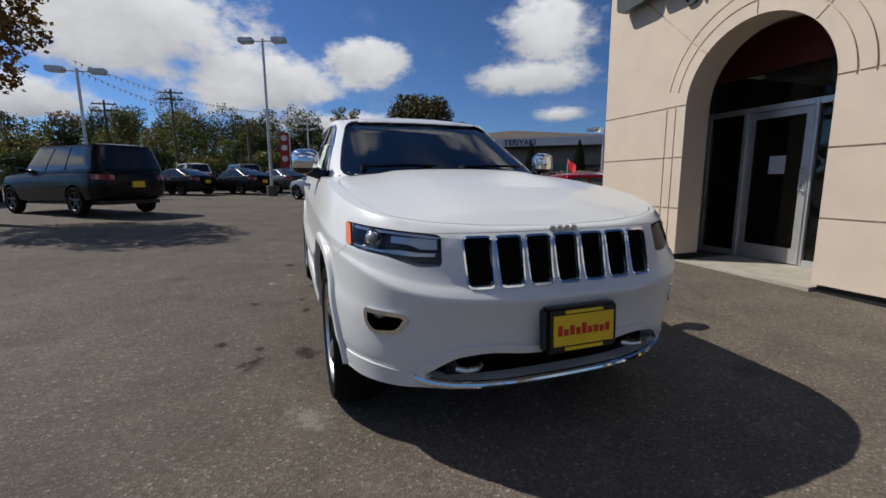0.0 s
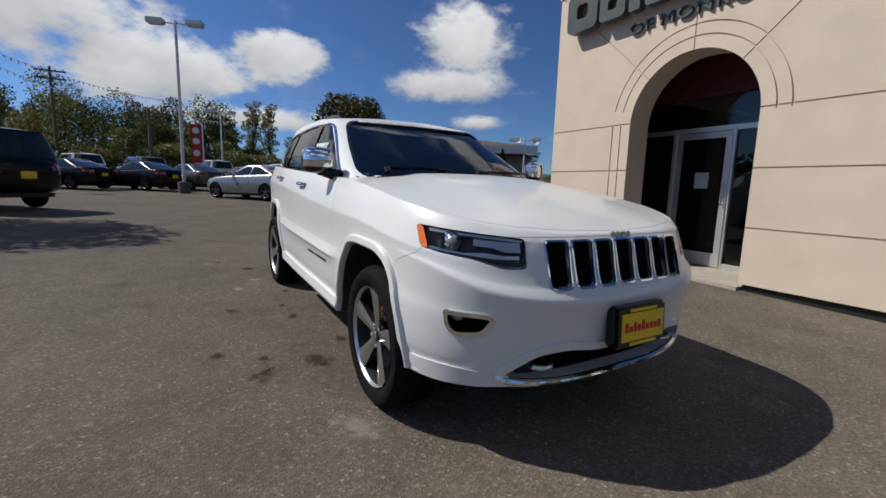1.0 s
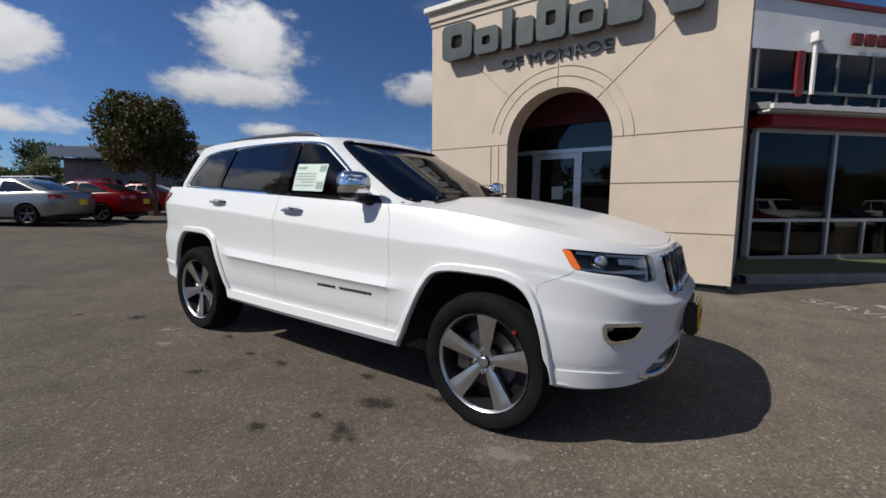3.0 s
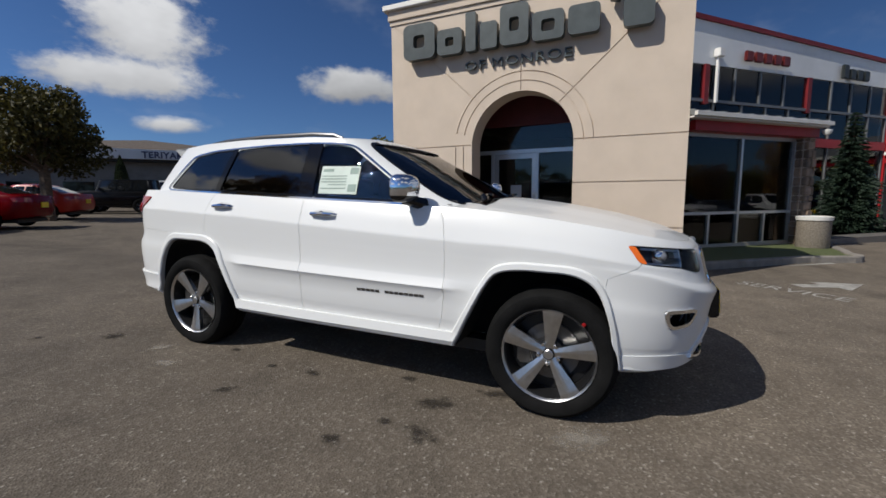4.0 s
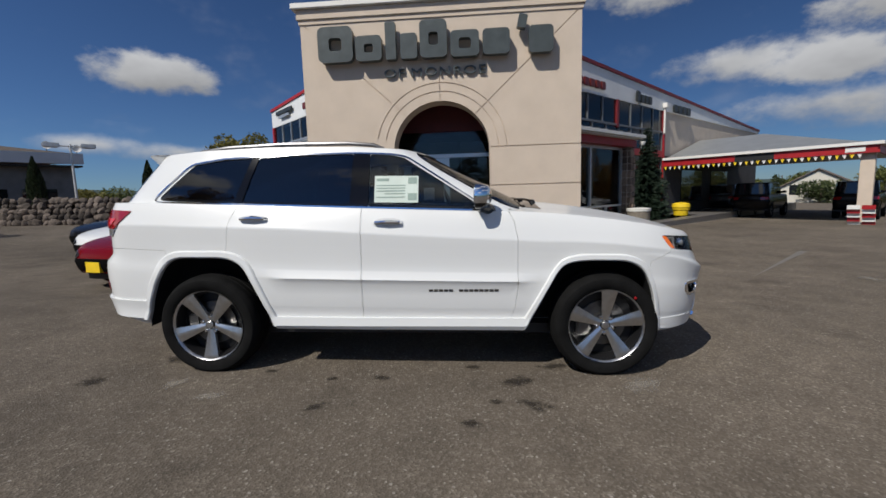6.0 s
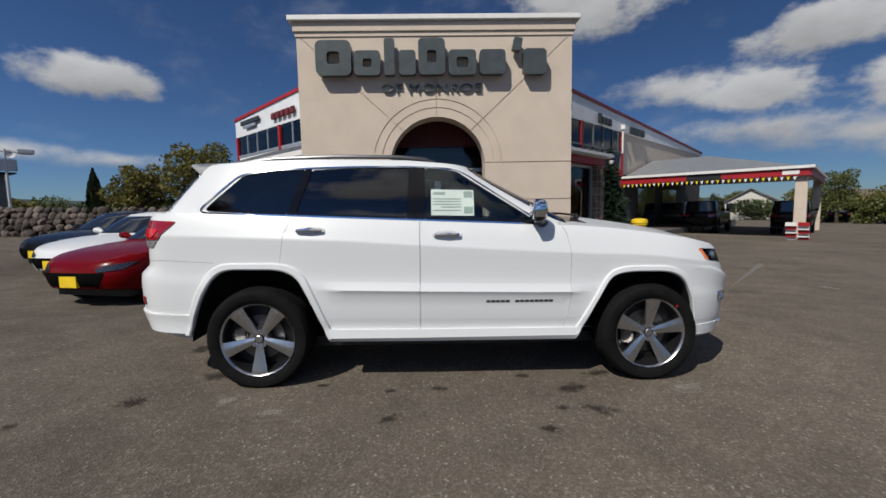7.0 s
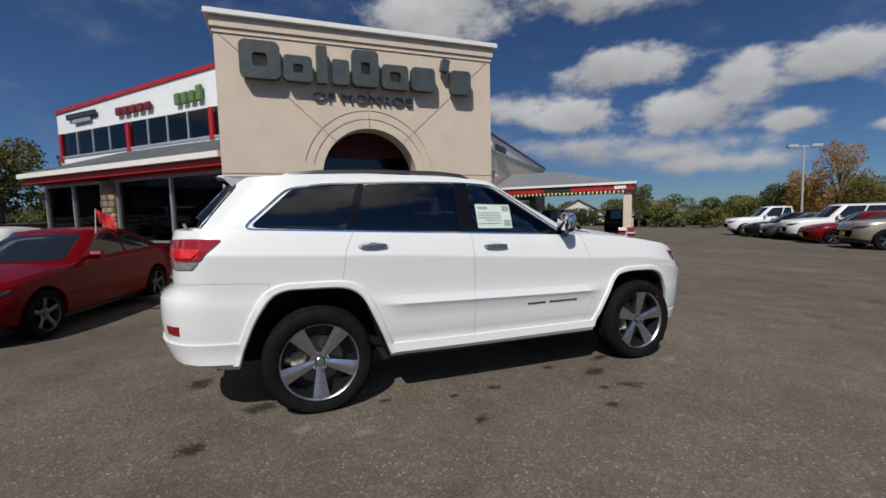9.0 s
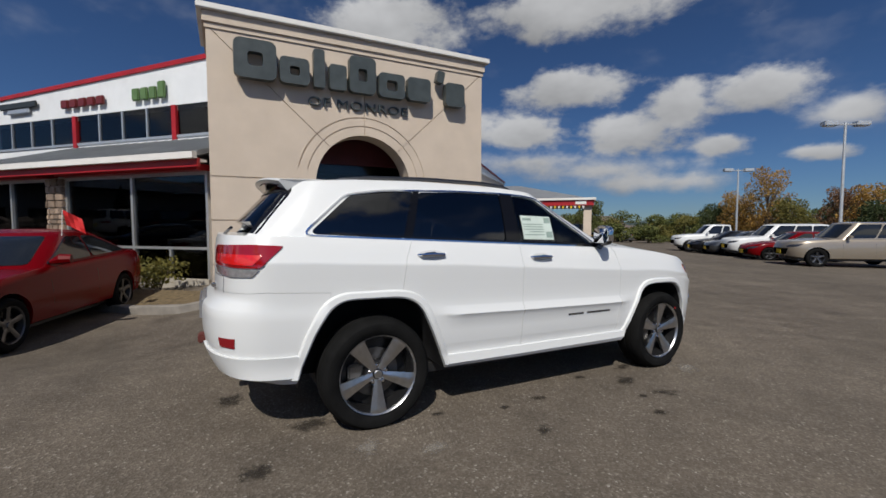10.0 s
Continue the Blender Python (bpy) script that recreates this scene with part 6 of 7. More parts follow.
def rand_dir():
    while True:
        v = Vector((rng.uniform(-1, 1), rng.uniform(-1, 1), rng.uniform(-1, 1)))
        if 0.1 < v.length < 1:
            return v.normalized()


def crown_places(blobs, n, size):
    out = []
    tot = sum(r[0] * r[1] for _, r in blobs)
    for c, r in blobs:
        for _ in range(int(n * r[0] * r[1] / tot)):
            d = rand_dir()
            k = rng.uniform(0.25, 1.0) ** 0.45 * rng.uniform(0.85, 1.12)
            p = Vector(c) + Vector((d.x * r[0], d.y * r[0], d.z * r[1])) * k
            s = size * rng.uniform(0.6, 1.3)
            out.append((p, s, s * 0.6, rand_dir()))
    return out


def build_tree(name, label, x, y, height, radius, clear, mat, n=2600, leaf=0.13, blobs=16, z0=None, twiggy=0.0):
    """Tapered trunk, limbs that reach into the crown, and a crown of many leaves in uneven clumps."""
    base = ground_z(y) if z0 is None else z0
    tree = empty(name, label, "tree", Matrix.Translation((x, y, base - 0.1)))
    h = height - base + 0.1
    tr = radius * 0.055 + 0.05
    bits = [tube([(0, 0, 0), (0.02, 0.01, clear), (0.05, -0.03, h * 0.62), (0.0, 0.0, h * 0.86)], [tr * 1.25, tr, tr * 0.55, tr * 0.15], 8)]
    cl = []
    for k in range(blobs):
        a = 2.399 * k + rng.uniform(-0.3, 0.3)
        f = (k + 0.5) / blobs
        rad = radius * (0.72 - 0.52 * abs(f - 0.42)) * rng.uniform(0.75, 1.1)
        c = Vector((math.cos(a) * rad, math.sin(a) * rad, clear + (h - clear) * (0.12 + 0.80 * f)))
        br = radius * rng.uniform(0.20, 0.42)
        cl.append((c, (br, br * 0.8)))
        root = Vector((0, 0, clear * 0.8 + (c.z - clear * 0.8) * 0.45))
        bits.append(tube([root, root.lerp(c, 0.5) + Vector((0, 0, 0.15)), c], [tr * 0.4, tr * 0.25, 0.012], 5))
    cl.append((Vector((0, 0, clear + (h - clear) * 0.55)), (radius * 0.42, (h - clear) * 0.36)))
    part("trunk", join(*bits), BARK, tree)
    crown = new("crown", leaf_mesh("crown", crown_places(cl, n, leaf), mat))
    crown.parent = tree
    return tree


def build_column(name, label, x, y, z0, z1, r, mat, n=1500):
    """A clipped columnar evergreen."""
    tree = empty(name, label, "tree", Matrix.Translation((x, y, z0)))
    h = z1 - z0
    places = []
    for _ in range(n):
        t = rng.random() ** 0.8
        rr = r * (0.55 + 0.45 * math.sin(min(1, t * 2.2) * math.pi / 2)) * max(0.06, 1 - t ** 2.2) * rng.uniform(0.75, 1.06)
        a = rng.uniform(0, 2 * math.pi)
        places.append(((rr * math.cos(a), rr * math.sin(a), 0.1 + t * (h - 0.1)), 0.11, 0.05, (0.3 * math.cos(a), 0.3 * math.sin(a), 1)))
    part("trunk", tube([(0, 0, -0.2), (0, 0, h * 0.8)], [0.09, 0.03], 6), BARK, tree)
    crown = new("crown", leaf_mesh("crown", places, mat))
    crown.parent = tree
    return tree


def build_conifer(name, label, x, y, z0, z1, r, mat, n=2600, leaf=0.12):
    """A spruce: whorls of drooping branches, each with many short sprays."""
    tree = empty(name, label, "tree", Matrix.Translation((x, y, z0)))
    h = z1 - z0
    places, bits = [], [tube([(0, 0, -0.2), (0, 0, h * 0.97)], [0.02 * h + 0.03, 0.015], 7)]
    levels = 32
    for i in range(levels):
        t = (i + 0.4) / levels
        ln = r * (1 - t) ** 0.85 * rng.uniform(0.85, 1.1) + 0.08
        for k in range(9):
            a = 2 * math.pi * k / 9 + i * 0.7 + rng.uniform(-0.2, 0.2)
            l2 = ln * rng.uniform(0.75, 1.12)
            tip = Vector((math.cos(a) * l2, math.sin(a) * l2, t * h - 0.12 * l2))
            root = Vector((0, 0, t * h + 0.04))
            for _ in range(max(5, int(n * l2 / (levels * 9 * r * 0.55)))):
                f = rng.uniform(0.15, 1.0)
                p = root.lerp(tip, f) + Vector((rng.uniform(-1, 1), rng.uniform(-1, 1), rng.uniform(-0.9, 0.3))) * 0.16 * l2
                places.append((p, leaf * rng.uniform(0.7, 1.3), leaf * 0.28, (math.cos(a), math.sin(a), rng.uniform(-0.7, 0.2))))
    part("trunk", join(*bits), BARK, tree)
    crown = new("crown", leaf_mesh("crown", places, mat))
    crown.parent = tree
    return tree


build_tree("maple_tree", "dark green round-crowned tree in the planting strip", 6.6, 21.3, 5.75, 2.35, 1.9, LEAF_MAPLE, 15000, 0.08, 28)
build_conifer("spruce_tree", "dark blue-green spruce beside the service entrance", 16.55, -6.6, -0.16, 3.95, 0.92, NEEDLE, 24000, 0.075)
for x, y, z1 in ((15.2, 32.0, 4.2), (18.0, 29.4, 4.2), (20.6, 26.6, 4.25), (24.6, 22.7, 4.2)):
    tagged(build_column("cypress", "slim clipped columnar cypress above the rock wall", x, y, 1.1, z1, 0.50, LEAF_CYPRESS, 2600), group="cypresses above the rock wall")
build_tree("small_tree", "small yellow-green tree beyond the parked cars", 23.6, 15.6, 5.5, 2.3, 1.6, LEAF_OLIVE, 6000, 0.095, 20)
build_tree("small_tree", "small green tree beyond the rock wall", 25.3, 20.4, 4.4, 2.0, 1.3, LEAF_OLIVE, 6000, 0.095, 20)
build_tree("small_tree", "small green tree past the end of the wing", 27.5, 12.8, 5.4, 2.6, 1.5, LEAF_GREEN, 6000, 0.095, 20)
build_tree("maple_tree", "tree with rust and green leaves overhanging the lot", -7.6, 11.0, 7.6, 2.2, 2.9, LEAF_MIXED, 9000, 0.075, 24)
build_tree("small_tree", "green tree beside the canopy post", 36.0, -36.2, 4.3, 1.9, 1.0, LEAF_GREEN, 4500, 0.095, 22)
for x, y, h, r, m in ((19.2, -41.2, 6.8, 2.3, LEAF_GOLD), (14.4, -43.0, 4.6, 2.2, LEAF_RUST), (25.4, -44.0, 3.6, 2.2, LEAF_DARK), (22.4, -42.4, 4.6, 2.2, LEAF_GOLD), (16.6, -39.6, 3.6, 1.9, LEAF_OLIVE), (11.6, -41.0, 4.6, 2.4, LEAF_GOLD), (9.0, -40.0, 5.0, 2.6, LEAF_OLIVE), (10.4, -38.0, 3.0, 1.9, LEAF_DARK)):
    build_tree("lot_tree", "autumn coloured tree behind the truck row", x, y, h, r, 0.9, m, 5200, 0.085, 22)


def build_belt(name, label, rows, mat_cycle, n, leaf):
    """A far wood as one mass of leaves on many uneven crowns, with trunks below."""
    per = {}
    bits = []
    for i, (x, y, h, r) in enumerate(rows):
        z = ground_z(y)
        cl = []
        for k in range(7):
            a = rng.uniform(0, 6.28)
            f = rng.random()
            rr = r * (1 - 0.55 * f) * rng.uniform(0.2, 0.8)
            cl.append((Vector((x + math.cos(a) * rr, y + math.sin(a) * rr, z + h * (0.15 + 0.75 * f))), (r * rng.uniform(0.3, 0.55), max(h * rng.uniform(0.12, 0.22), r * 0.2))))
        per.setdefault(mat_cycle[i % len(mat_cycle)], []).extend(crown_places(cl, n, leaf))
        bits.append(tube([(x, y, z - 0.3), (x, y, z + h * 0.8)], [0.22, 0.05], 5))
    for m, places in per.items():
        ob = new(name, leaf_mesh(name, places, m))
        tagged(ob, label, "woods", kind="stuff")
    tagged(part(name + "_trunks", join(*bits), BARK), "bare trunks among the far trees", "woods", kind="stuff")


def ring_rows(az0, az1, step, d0, d1, e0, e1, r0, r1):
    out, a = [], az0
    while a < az1:
        d = rng.uniform(d0, d1)
        e = rng.uniform(e0, e1)
        x, y = d * math.cos(radians(a)), d * math.sin(radians(a))
        h = 1.25 + d * math.tan(radians(e)) - ground_z(y)
        out.append((x, y, max(1.5, h), rng.uniform(r0, r1)))
        a += step * rng.uniform(0.6, 1.4)
    return out


build_belt("wood_north", "mixed green trees behind the car lot", ring_rows(88, 132, 0.8, 58, 82, 5.2, 9.4, 2.8, 4.4), [LEAF_GREEN, LEAF_DARK, LEAF_OLIVE, LEAF_GREEN, LEAF_DARK, LEAF_MIXED, LEAF_GREEN], 3000, 0.15)
build_belt("hedge_north", "dark scrub behind the far cars", ring_rows(60, 135, 2.2, 50, 58, 2.2, 4.2, 2.5, 3.6), [LEAF_DARK, LEAF_GREEN, LEAF_DARK, LEAF_OLIVE], 2200, 0.14)
build_belt("wood_middle", "lower trees and conifers between the lots", ring_rows(50, 87, 1.7, 60, 90, 3.4, 5.9, 2.6, 4.2), [LEAF_DARK, LEAF_GREEN, LEAF_DARK], 2400, 0.15)
build_belt("wood_east", "low wooded rise beyond the wall", ring_rows(20, 52, 1.6, 70, 100, 0.9, 2.2, 3.5, 5.0), [LEAF_DARK, LEAF_GREEN, LEAF_OLIVE], 1800, 0.18)
build_belt("hedge_bank", "dark hedge above the rock wall", ring_rows(17, 43, 0.9, 36, 44, 0.5, 1.7, 1.5, 2.3), [LEAF_DARK, LEAF_DARK, LEAF_GREEN], 700, 0.18)
build_belt("wood_south", "green thicket at the lot's edge", ring_rows(-66, -28, 0.8, 50, 78, -0.2, 1.9, 2.0, 3.6), [LEAF_OLIVE, LEAF_GREEN, LEAF_GREEN, LEAF_DARK], 2200, 0.13)
build_belt("wood_corner", "autumn thicket behind the truck row", ring_rows(-84, -62, 1.6, 50, 62, 1.6, 3.2, 2.0, 3.0), [LEAF_GOLD, LEAF_RUST, LEAF_OLIVE, LEAF_DARK, LEAF_GREEN], 2000, 0.12)
build_belt("wood_behind", "trees across the road", ring_rows(135, 275, 5.0, 55, 80, 4.0, 7.0, 4.0, 6.0), [LEAF_GREEN, LEAF_DARK], 260, 0.5)
for az, d, e, r in ((84.2, 75, 9.8, 3.0), (82.4, 78, 9.6, 2.6), (87.0, 70, 7.0, 2.5)):
    x, y = d * math.cos(radians(az)) - 1, d * math.sin(radians(az)) - 1.5
    build_tree("tall_poplar", "tall slim tree standing above the wood", x, y, 1.2 + d * math.tan(radians(e)), r * 0.72, 1.5, LEAF_OLIVE if e > 9 else LEAF_DARK, 3800, 0.13, 22)


def build_hills():
    """Far wooded hills on the horizon."""
    bm = bmesh.new()
    prev = None
    for k in range(181):
        a = radians(2 * k)
        d = 900
        deg = 2 * k if k < 90 else 2 * k - 360
        e = 0.9 + 0.9 * noise.noise(Vector((math.cos(a) * 3, math.sin(a) * 3, 0.3))) + (1.0 if 20 < deg < 95 else 0) - (0.7 if -70 < deg < -35 else 0)
        h = 1.3 + d * math.tan(radians(max(0.15, e)))
        x, y = d * math.cos(a), d * math.sin(a)
        cur = (bm.verts.new((x, y, -3)), bm.verts.new((x * 1.02, y * 1.02, h * 0.6)), bm.verts.new((x * 1.08, y * 1.08, h)), bm.verts.new((x * 1.4, y * 1.4, h * 0.7)))
        if prev:
            for i in range(3):
                bm.faces.new((prev[i], cur[i], cur[i + 1], prev[i + 1]))
        prev = cur
    hill = material("far_hill", (0.035, 0.055, 0.05), 1.0, var=0.3, scale=0.02)
    tagged(part("far_hills", bm, hill, smooth=True), "dark wooded hills on the horizon", "hills", kind="structure")


build_hills()


# ---- lamp posts, poles, strings of pennants ----
def build_lamp(x, y, top, heads=2, turn=0.0, base=True, label="tall grey twin-head parking lot lamp"):
    z = ground_z(y)
    lamp = empty("street_lamp", label, "lamp post", Matrix.Translation((x, y, z)) @ Matrix.Rotation(radians(turn), 4, "Z"))
    h = top - z
    if base:
        part("base", lathe([(0.0, -0.1), (0.28, -0.1), (0.28, 0.52), (0.25, 0.56), (0.0, 0.56)], 20), material("lamp_base", (0.085, 0.08, 0.075), 0.9, var=0.2, scale=6), lamp, "dark round concrete base")
    part("pole", tube([(0, 0, 0.0), (0, 0, h - 0.1)], [0.085, 0.06], 10), GALV, lamp)
    part("crossarm", tube([(-0.62, 0, h - 0.22), (0.62, 0, h - 0.22)], 0.035, 8), GALV, lamp)
    for sg in (-1, 1):
        part("lamp_head", boxes((sg * 0.85 - 0.36, sg * 0.85 + 0.36, -0.20, 0.20, h - 0.30, h - 0.06), bevel=0.03), GALV, lamp)
        part("lamp_glass", boxes((sg * 0.85 - 0.28, sg * 0.85 + 0.28, -0.15, 0.15, h - 0.325, h - 0.302)), CAP_WHITE, lamp)
    return lamp


build_lamp(-1.5, 22.6, 8.5, turn=-20)
build_lamp(-10.0, 23.9, 6.75, turn=0)
build_lamp(0.9, 40.5, 7.1, turn=8)
build_lamp(18.9, -35.7, 6.2, turn=60)
build_lamp(21.5, 25.0, 5.15, turn=-43, base=False, label="grey twin-head lamp by the restaurant")
build_lamp(8.3, -26.1, 6.95, turn=62)


def build_pole(x, y, top):
    z = ground_z(y)
    p = empty("utility_pole", "brown wooden utility pole with cross-arms", "pole", Matrix.Translation((x, y, z)))
    h = top - z
    part("post", tube([(0, 0, -0.2), (0, 0, h)], [0.18, 0.11], 8), BARK, p)
    for dz in (0.4, 1.1):
        part("crossarm", boxes((-1.2, 1.2, -0.06, 0.06, h - dz - 0.07, h - dz + 0.07)), BARK, p)
        for k in (-1.0, -0.4, 0.4, 1.0):
            part("insulator", lathe([(0.0, 0), (0.05, 0), (0.04, 0.14), (0.0, 0.15)], 6), STEEL, p, at=Matrix.Translation((k, 0, h - dz + 0.07)))


build_pole(-13.0, 54.0, 11.4)
build_pole(-20.0, 56.0, 10.2)
build_pole(-4.6, 45.0, 7.2)


def build_pennants(a, b, sag, n):
    a, b = Vector(a), Vector(b)

    def at(t):
        p = a.lerp(b, t)
        p.z -= sag * 4 * t * (1 - t)
        return p
    s = empty("pennant_string", "string of small white and blue pennants over the lot", "bunting", group="pennant strings")
    part("cord", tube([at(k / 16) for k in range(17)], 0.012, 4), CAP_WHITE, s)
    bm = bmesh.new()
    d = (b - a).normalized()
    for k in range(n):
        p = at((k + 0.5) / n)
        w = 0.075
        v = [bm.verts.new(p - d * w), bm.verts.new(p + d * w), bm.verts.new(p + Vector((rng.uniform(-0.08, 0.08), rng.uniform(-0.08, 0.08), -0.24)))]
        bm.faces.new(v)
    tagged(part("bunting_cloth", thicken(bm, Vector((0.3, -0.95, 0)), 0.008), material("pennant_cloth", (0.68, 0.70, 0.74), 0.8, var=0.4, scale=1.5), s), kind="stuff")


build_pennants((-12.5, 30.0, 8.4), (-3.2, 46.0, 8.2), 0.6, 44)
build_pennants((-12.5, 30.0, 8.0), (-4.2, 46.0, 7.4), 0.9, 44)
build_pennants((-3.0, 46.0, 8.4), (2.5, 46.0, 7.4), 0.5, 18)
build_pennants((-3.0, 46.0, 7.6), (2.5, 46.0, 6.9), 0.5, 18)

sign = empty("lot_sign", "tall red and white sign board on a post", "sign", Matrix.Translation((-0.95, 30.2, ground_z(30.2))))
part("board", boxes((-0.30, 0.30, -0.05, 0.05, 1.6, 4.0), bevel=0.01), RED_TRIM, sign)
for z in (2.2, 2.95, 3.6):
    part("roundel", lathe([(0.0, 0), (0.20, 0), (0.20, 0.02), (0.0, 0.02)], 20), CAP_WHITE, sign, at=Matrix.Translation((0, -0.052, z)) @ Matrix.Rotation(radians(90), 4, "X"))
part("post", tube([(0.37, 0, -0.1), (0.37, 0, 4.0)], 0.05, 8), CAP_WHITE, sign)


# ---- restaurant building beyond the lot ----
def build_restaurant():
    m = Matrix.Translation((15.3, 35.7, 0.0)) @ Matrix.Rotation(math.atan2(-6.8, 9.9), 4, "Z")     # x along the front, -y outwards
    b = empty("restaurant", "low grey restaurant with a pale fascia and brown roof", "building", m)
    wall = material("grey_siding", (0.20, 0.20, 0.195), 0.8, var=0.15, scale=2)
    fascia = material("pale_fascia", (0.56, 0.58, 0.60), 0.6, var=0.05, scale=1)
    brown = material("brown_shingle", (0.085, 0.068, 0.055), 0.9, var=0.25, scale=6, bump=0.6, bump_scale=12)
    part("wall", boxes((-9, 12.4, 1.2, 1.5, 0.0, 4.15), (12.1, 12.4, 1.5, 12, 0.0, 4.15), (-9, -8.7, 1.5, 12, 0, 4.15)), wall, b)
    for k in range(9):
        part("siding_board", boxes((-9, 12.45, 1.17, 1.199, 0.75 + k * 0.38, 1.10 + k * 0.38)), wall, b)
    for x in (-7, -4, -1, 2, 5, 8, 10.5):
        part("window", boxes((x - 0.9, x + 0.9, 1.13, 1.168, 1.2, 2.6)), CAR_GLASS, b)
    part("fascia", boxes((-9.4, 12.8, -0.2, 0.15, 4.28, 5.0)), fascia, b)
    part("soffit", boxes((-9.4, 12.8, 0.15, 1.5, 4.10, 4.2)), BLACK, b)
    bm = bmesh.new()
    v = [bm.verts.new(p) for p in ((-9.4, 0.15, 5.0), (12.8, 0.15, 5.0), (12.8, 12, 5.0), (-9.4, 12, 5.0), (-2.0, 5, 5.75), (3.2, 5, 6.25), (5.2, 5, 5.9))]
    for q in ((0, 1, 6, 5, 4), (1, 2, 6), (2, 3, 4, 5, 6), (3, 0, 4)):
        bm.faces.new([v[i] for i in q])
    bmesh.ops.triangulate(bm, faces=bm.faces)
    bmesh.ops.recalc_face_normals(bm, faces=bm.faces)
    part("roof", bm, brown, b)
    curve = bpy.data.curves.new("t", "FONT")
    curve.body, curve.size, curve.extrude, curve.space_character = "TERIYAKI", 0.66, 0.02, 1.05
    curve.offset = 0.018
    t = new("tmp", curve)
    bpy.context.view_layer.update()
    me = bpy.data.meshes.new_from_object(t.evaluated_get(bpy.context.evaluated_depsgraph_get()))
    bpy.data.objects.remove(t)
    me.materials.append(material("sign_blue", (0.03, 0.04, 0.10), 0.5))
    o = new("sign_lettering", me)
    o.matrix_world = Matrix.Translation((3.05, -0.225, 4.38)) @ Matrix.Rotation(radians(90), 4, "X")
    o.parent = b
    for x, z in ((11.1, 5.55), (12.7, 5.4)):
        dish = lathe([(0.0, 0.0), (0.13, 0.02), (0.26, 0.09), (0.27, 0.09), (0.13, 0.035), (0.0, 0.015)], 20)
        d = empty("satellite_dish", "white satellite dish on the restaurant roof", "dish", m @ Matrix.Translation((x, 0.8, z)))
        part("bowl", dish, CAP_WHITE, d, at=Matrix.Rotation(radians(75), 4, "X"))
        part("mast", tube([(0, 0.05, -0.9), (0, 0.05, 0.05)], 0.03, 6), STEEL, d)


build_restaurant()


# ---- rock wall ----
ROCK = material("boulder", (0.092, 0.074, 0.062), 0.95, var=0.45, scale=4, bump=0.6, bump_scale=20, rand=0.6)


def build_rock_wall():
    wall = empty("rock_wall", "retaining wall of piled grey boulders", "wall", kind="structure")
    meshes = []
    for k in range(5):
        bm = bmesh.new()
        bmesh.ops.create_icosphere(bm, subdivisions=2, radius=1.0)
        for v in bm.verts:
            v.co *= 1 + 0.28 * noise.noise(v.co * 1.3 + Vector((k * 7.1, 0, 0)))
            v.co.z *= 0.75
        meshes.append(mesh_of("rock", bm, ROCK))
    path = [Vector((15.5, 30.5)), Vector((16.1, 26.8)), Vector((17.0, 22.5)), Vector((17.6, 17.2)), Vector((19.0, 13.5))]
    for a, b in zip(path, path[1:]):
        n = int((b - a).length / 0.33)
        for i in range(n):
            for row in range(5):
                p = a.lerp(b, (i + rng.random() * 0.6) / n)
                out = Vector((b - a)).normalized()
                p = p + Vector((out.y, -out.x)) * -0.12 * row
                ob = new("rock", rng.choice(meshes))
                s = rng.uniform(0.15, 0.27)
                ob.matrix_world = Matrix.Translation((p.x, p.y, ground_z(p.y) + 0.10 + row * 0.27)) @ Euler((rng.uniform(0, 6), rng.uniform(0, 6), rng.uniform(0, 6))).to_matrix().to_4x4() @ Matrix.Scale(s, 4)
                ob.parent = wall
    bm = bmesh.new()
    up = [bm.verts.new((p.x + 0.6, p.y + 0.15, 1.45)) for p in path] + [bm.verts.new((45, 9, 1.6)), bm.verts.new((45, 60, 2.0)), bm.verts.new((14.0, 60, 1.6))]
    bm.faces.new(up[::-1])
    bmesh.ops.triangulate(bm, faces=bm.faces)
    bmesh.ops.recalc_face_normals(bm, faces=bm.faces)
    soil = material("bark_mulch", (0.075, 0.05, 0.035), 0.95, var=0.4, scale=9, bump=0.6)
    tagged(part("planted_bank", thicken(bm, Vector((0, 0, -1)), 0.4), soil), "mulched bank above the rock wall", "bank", kind="structure")


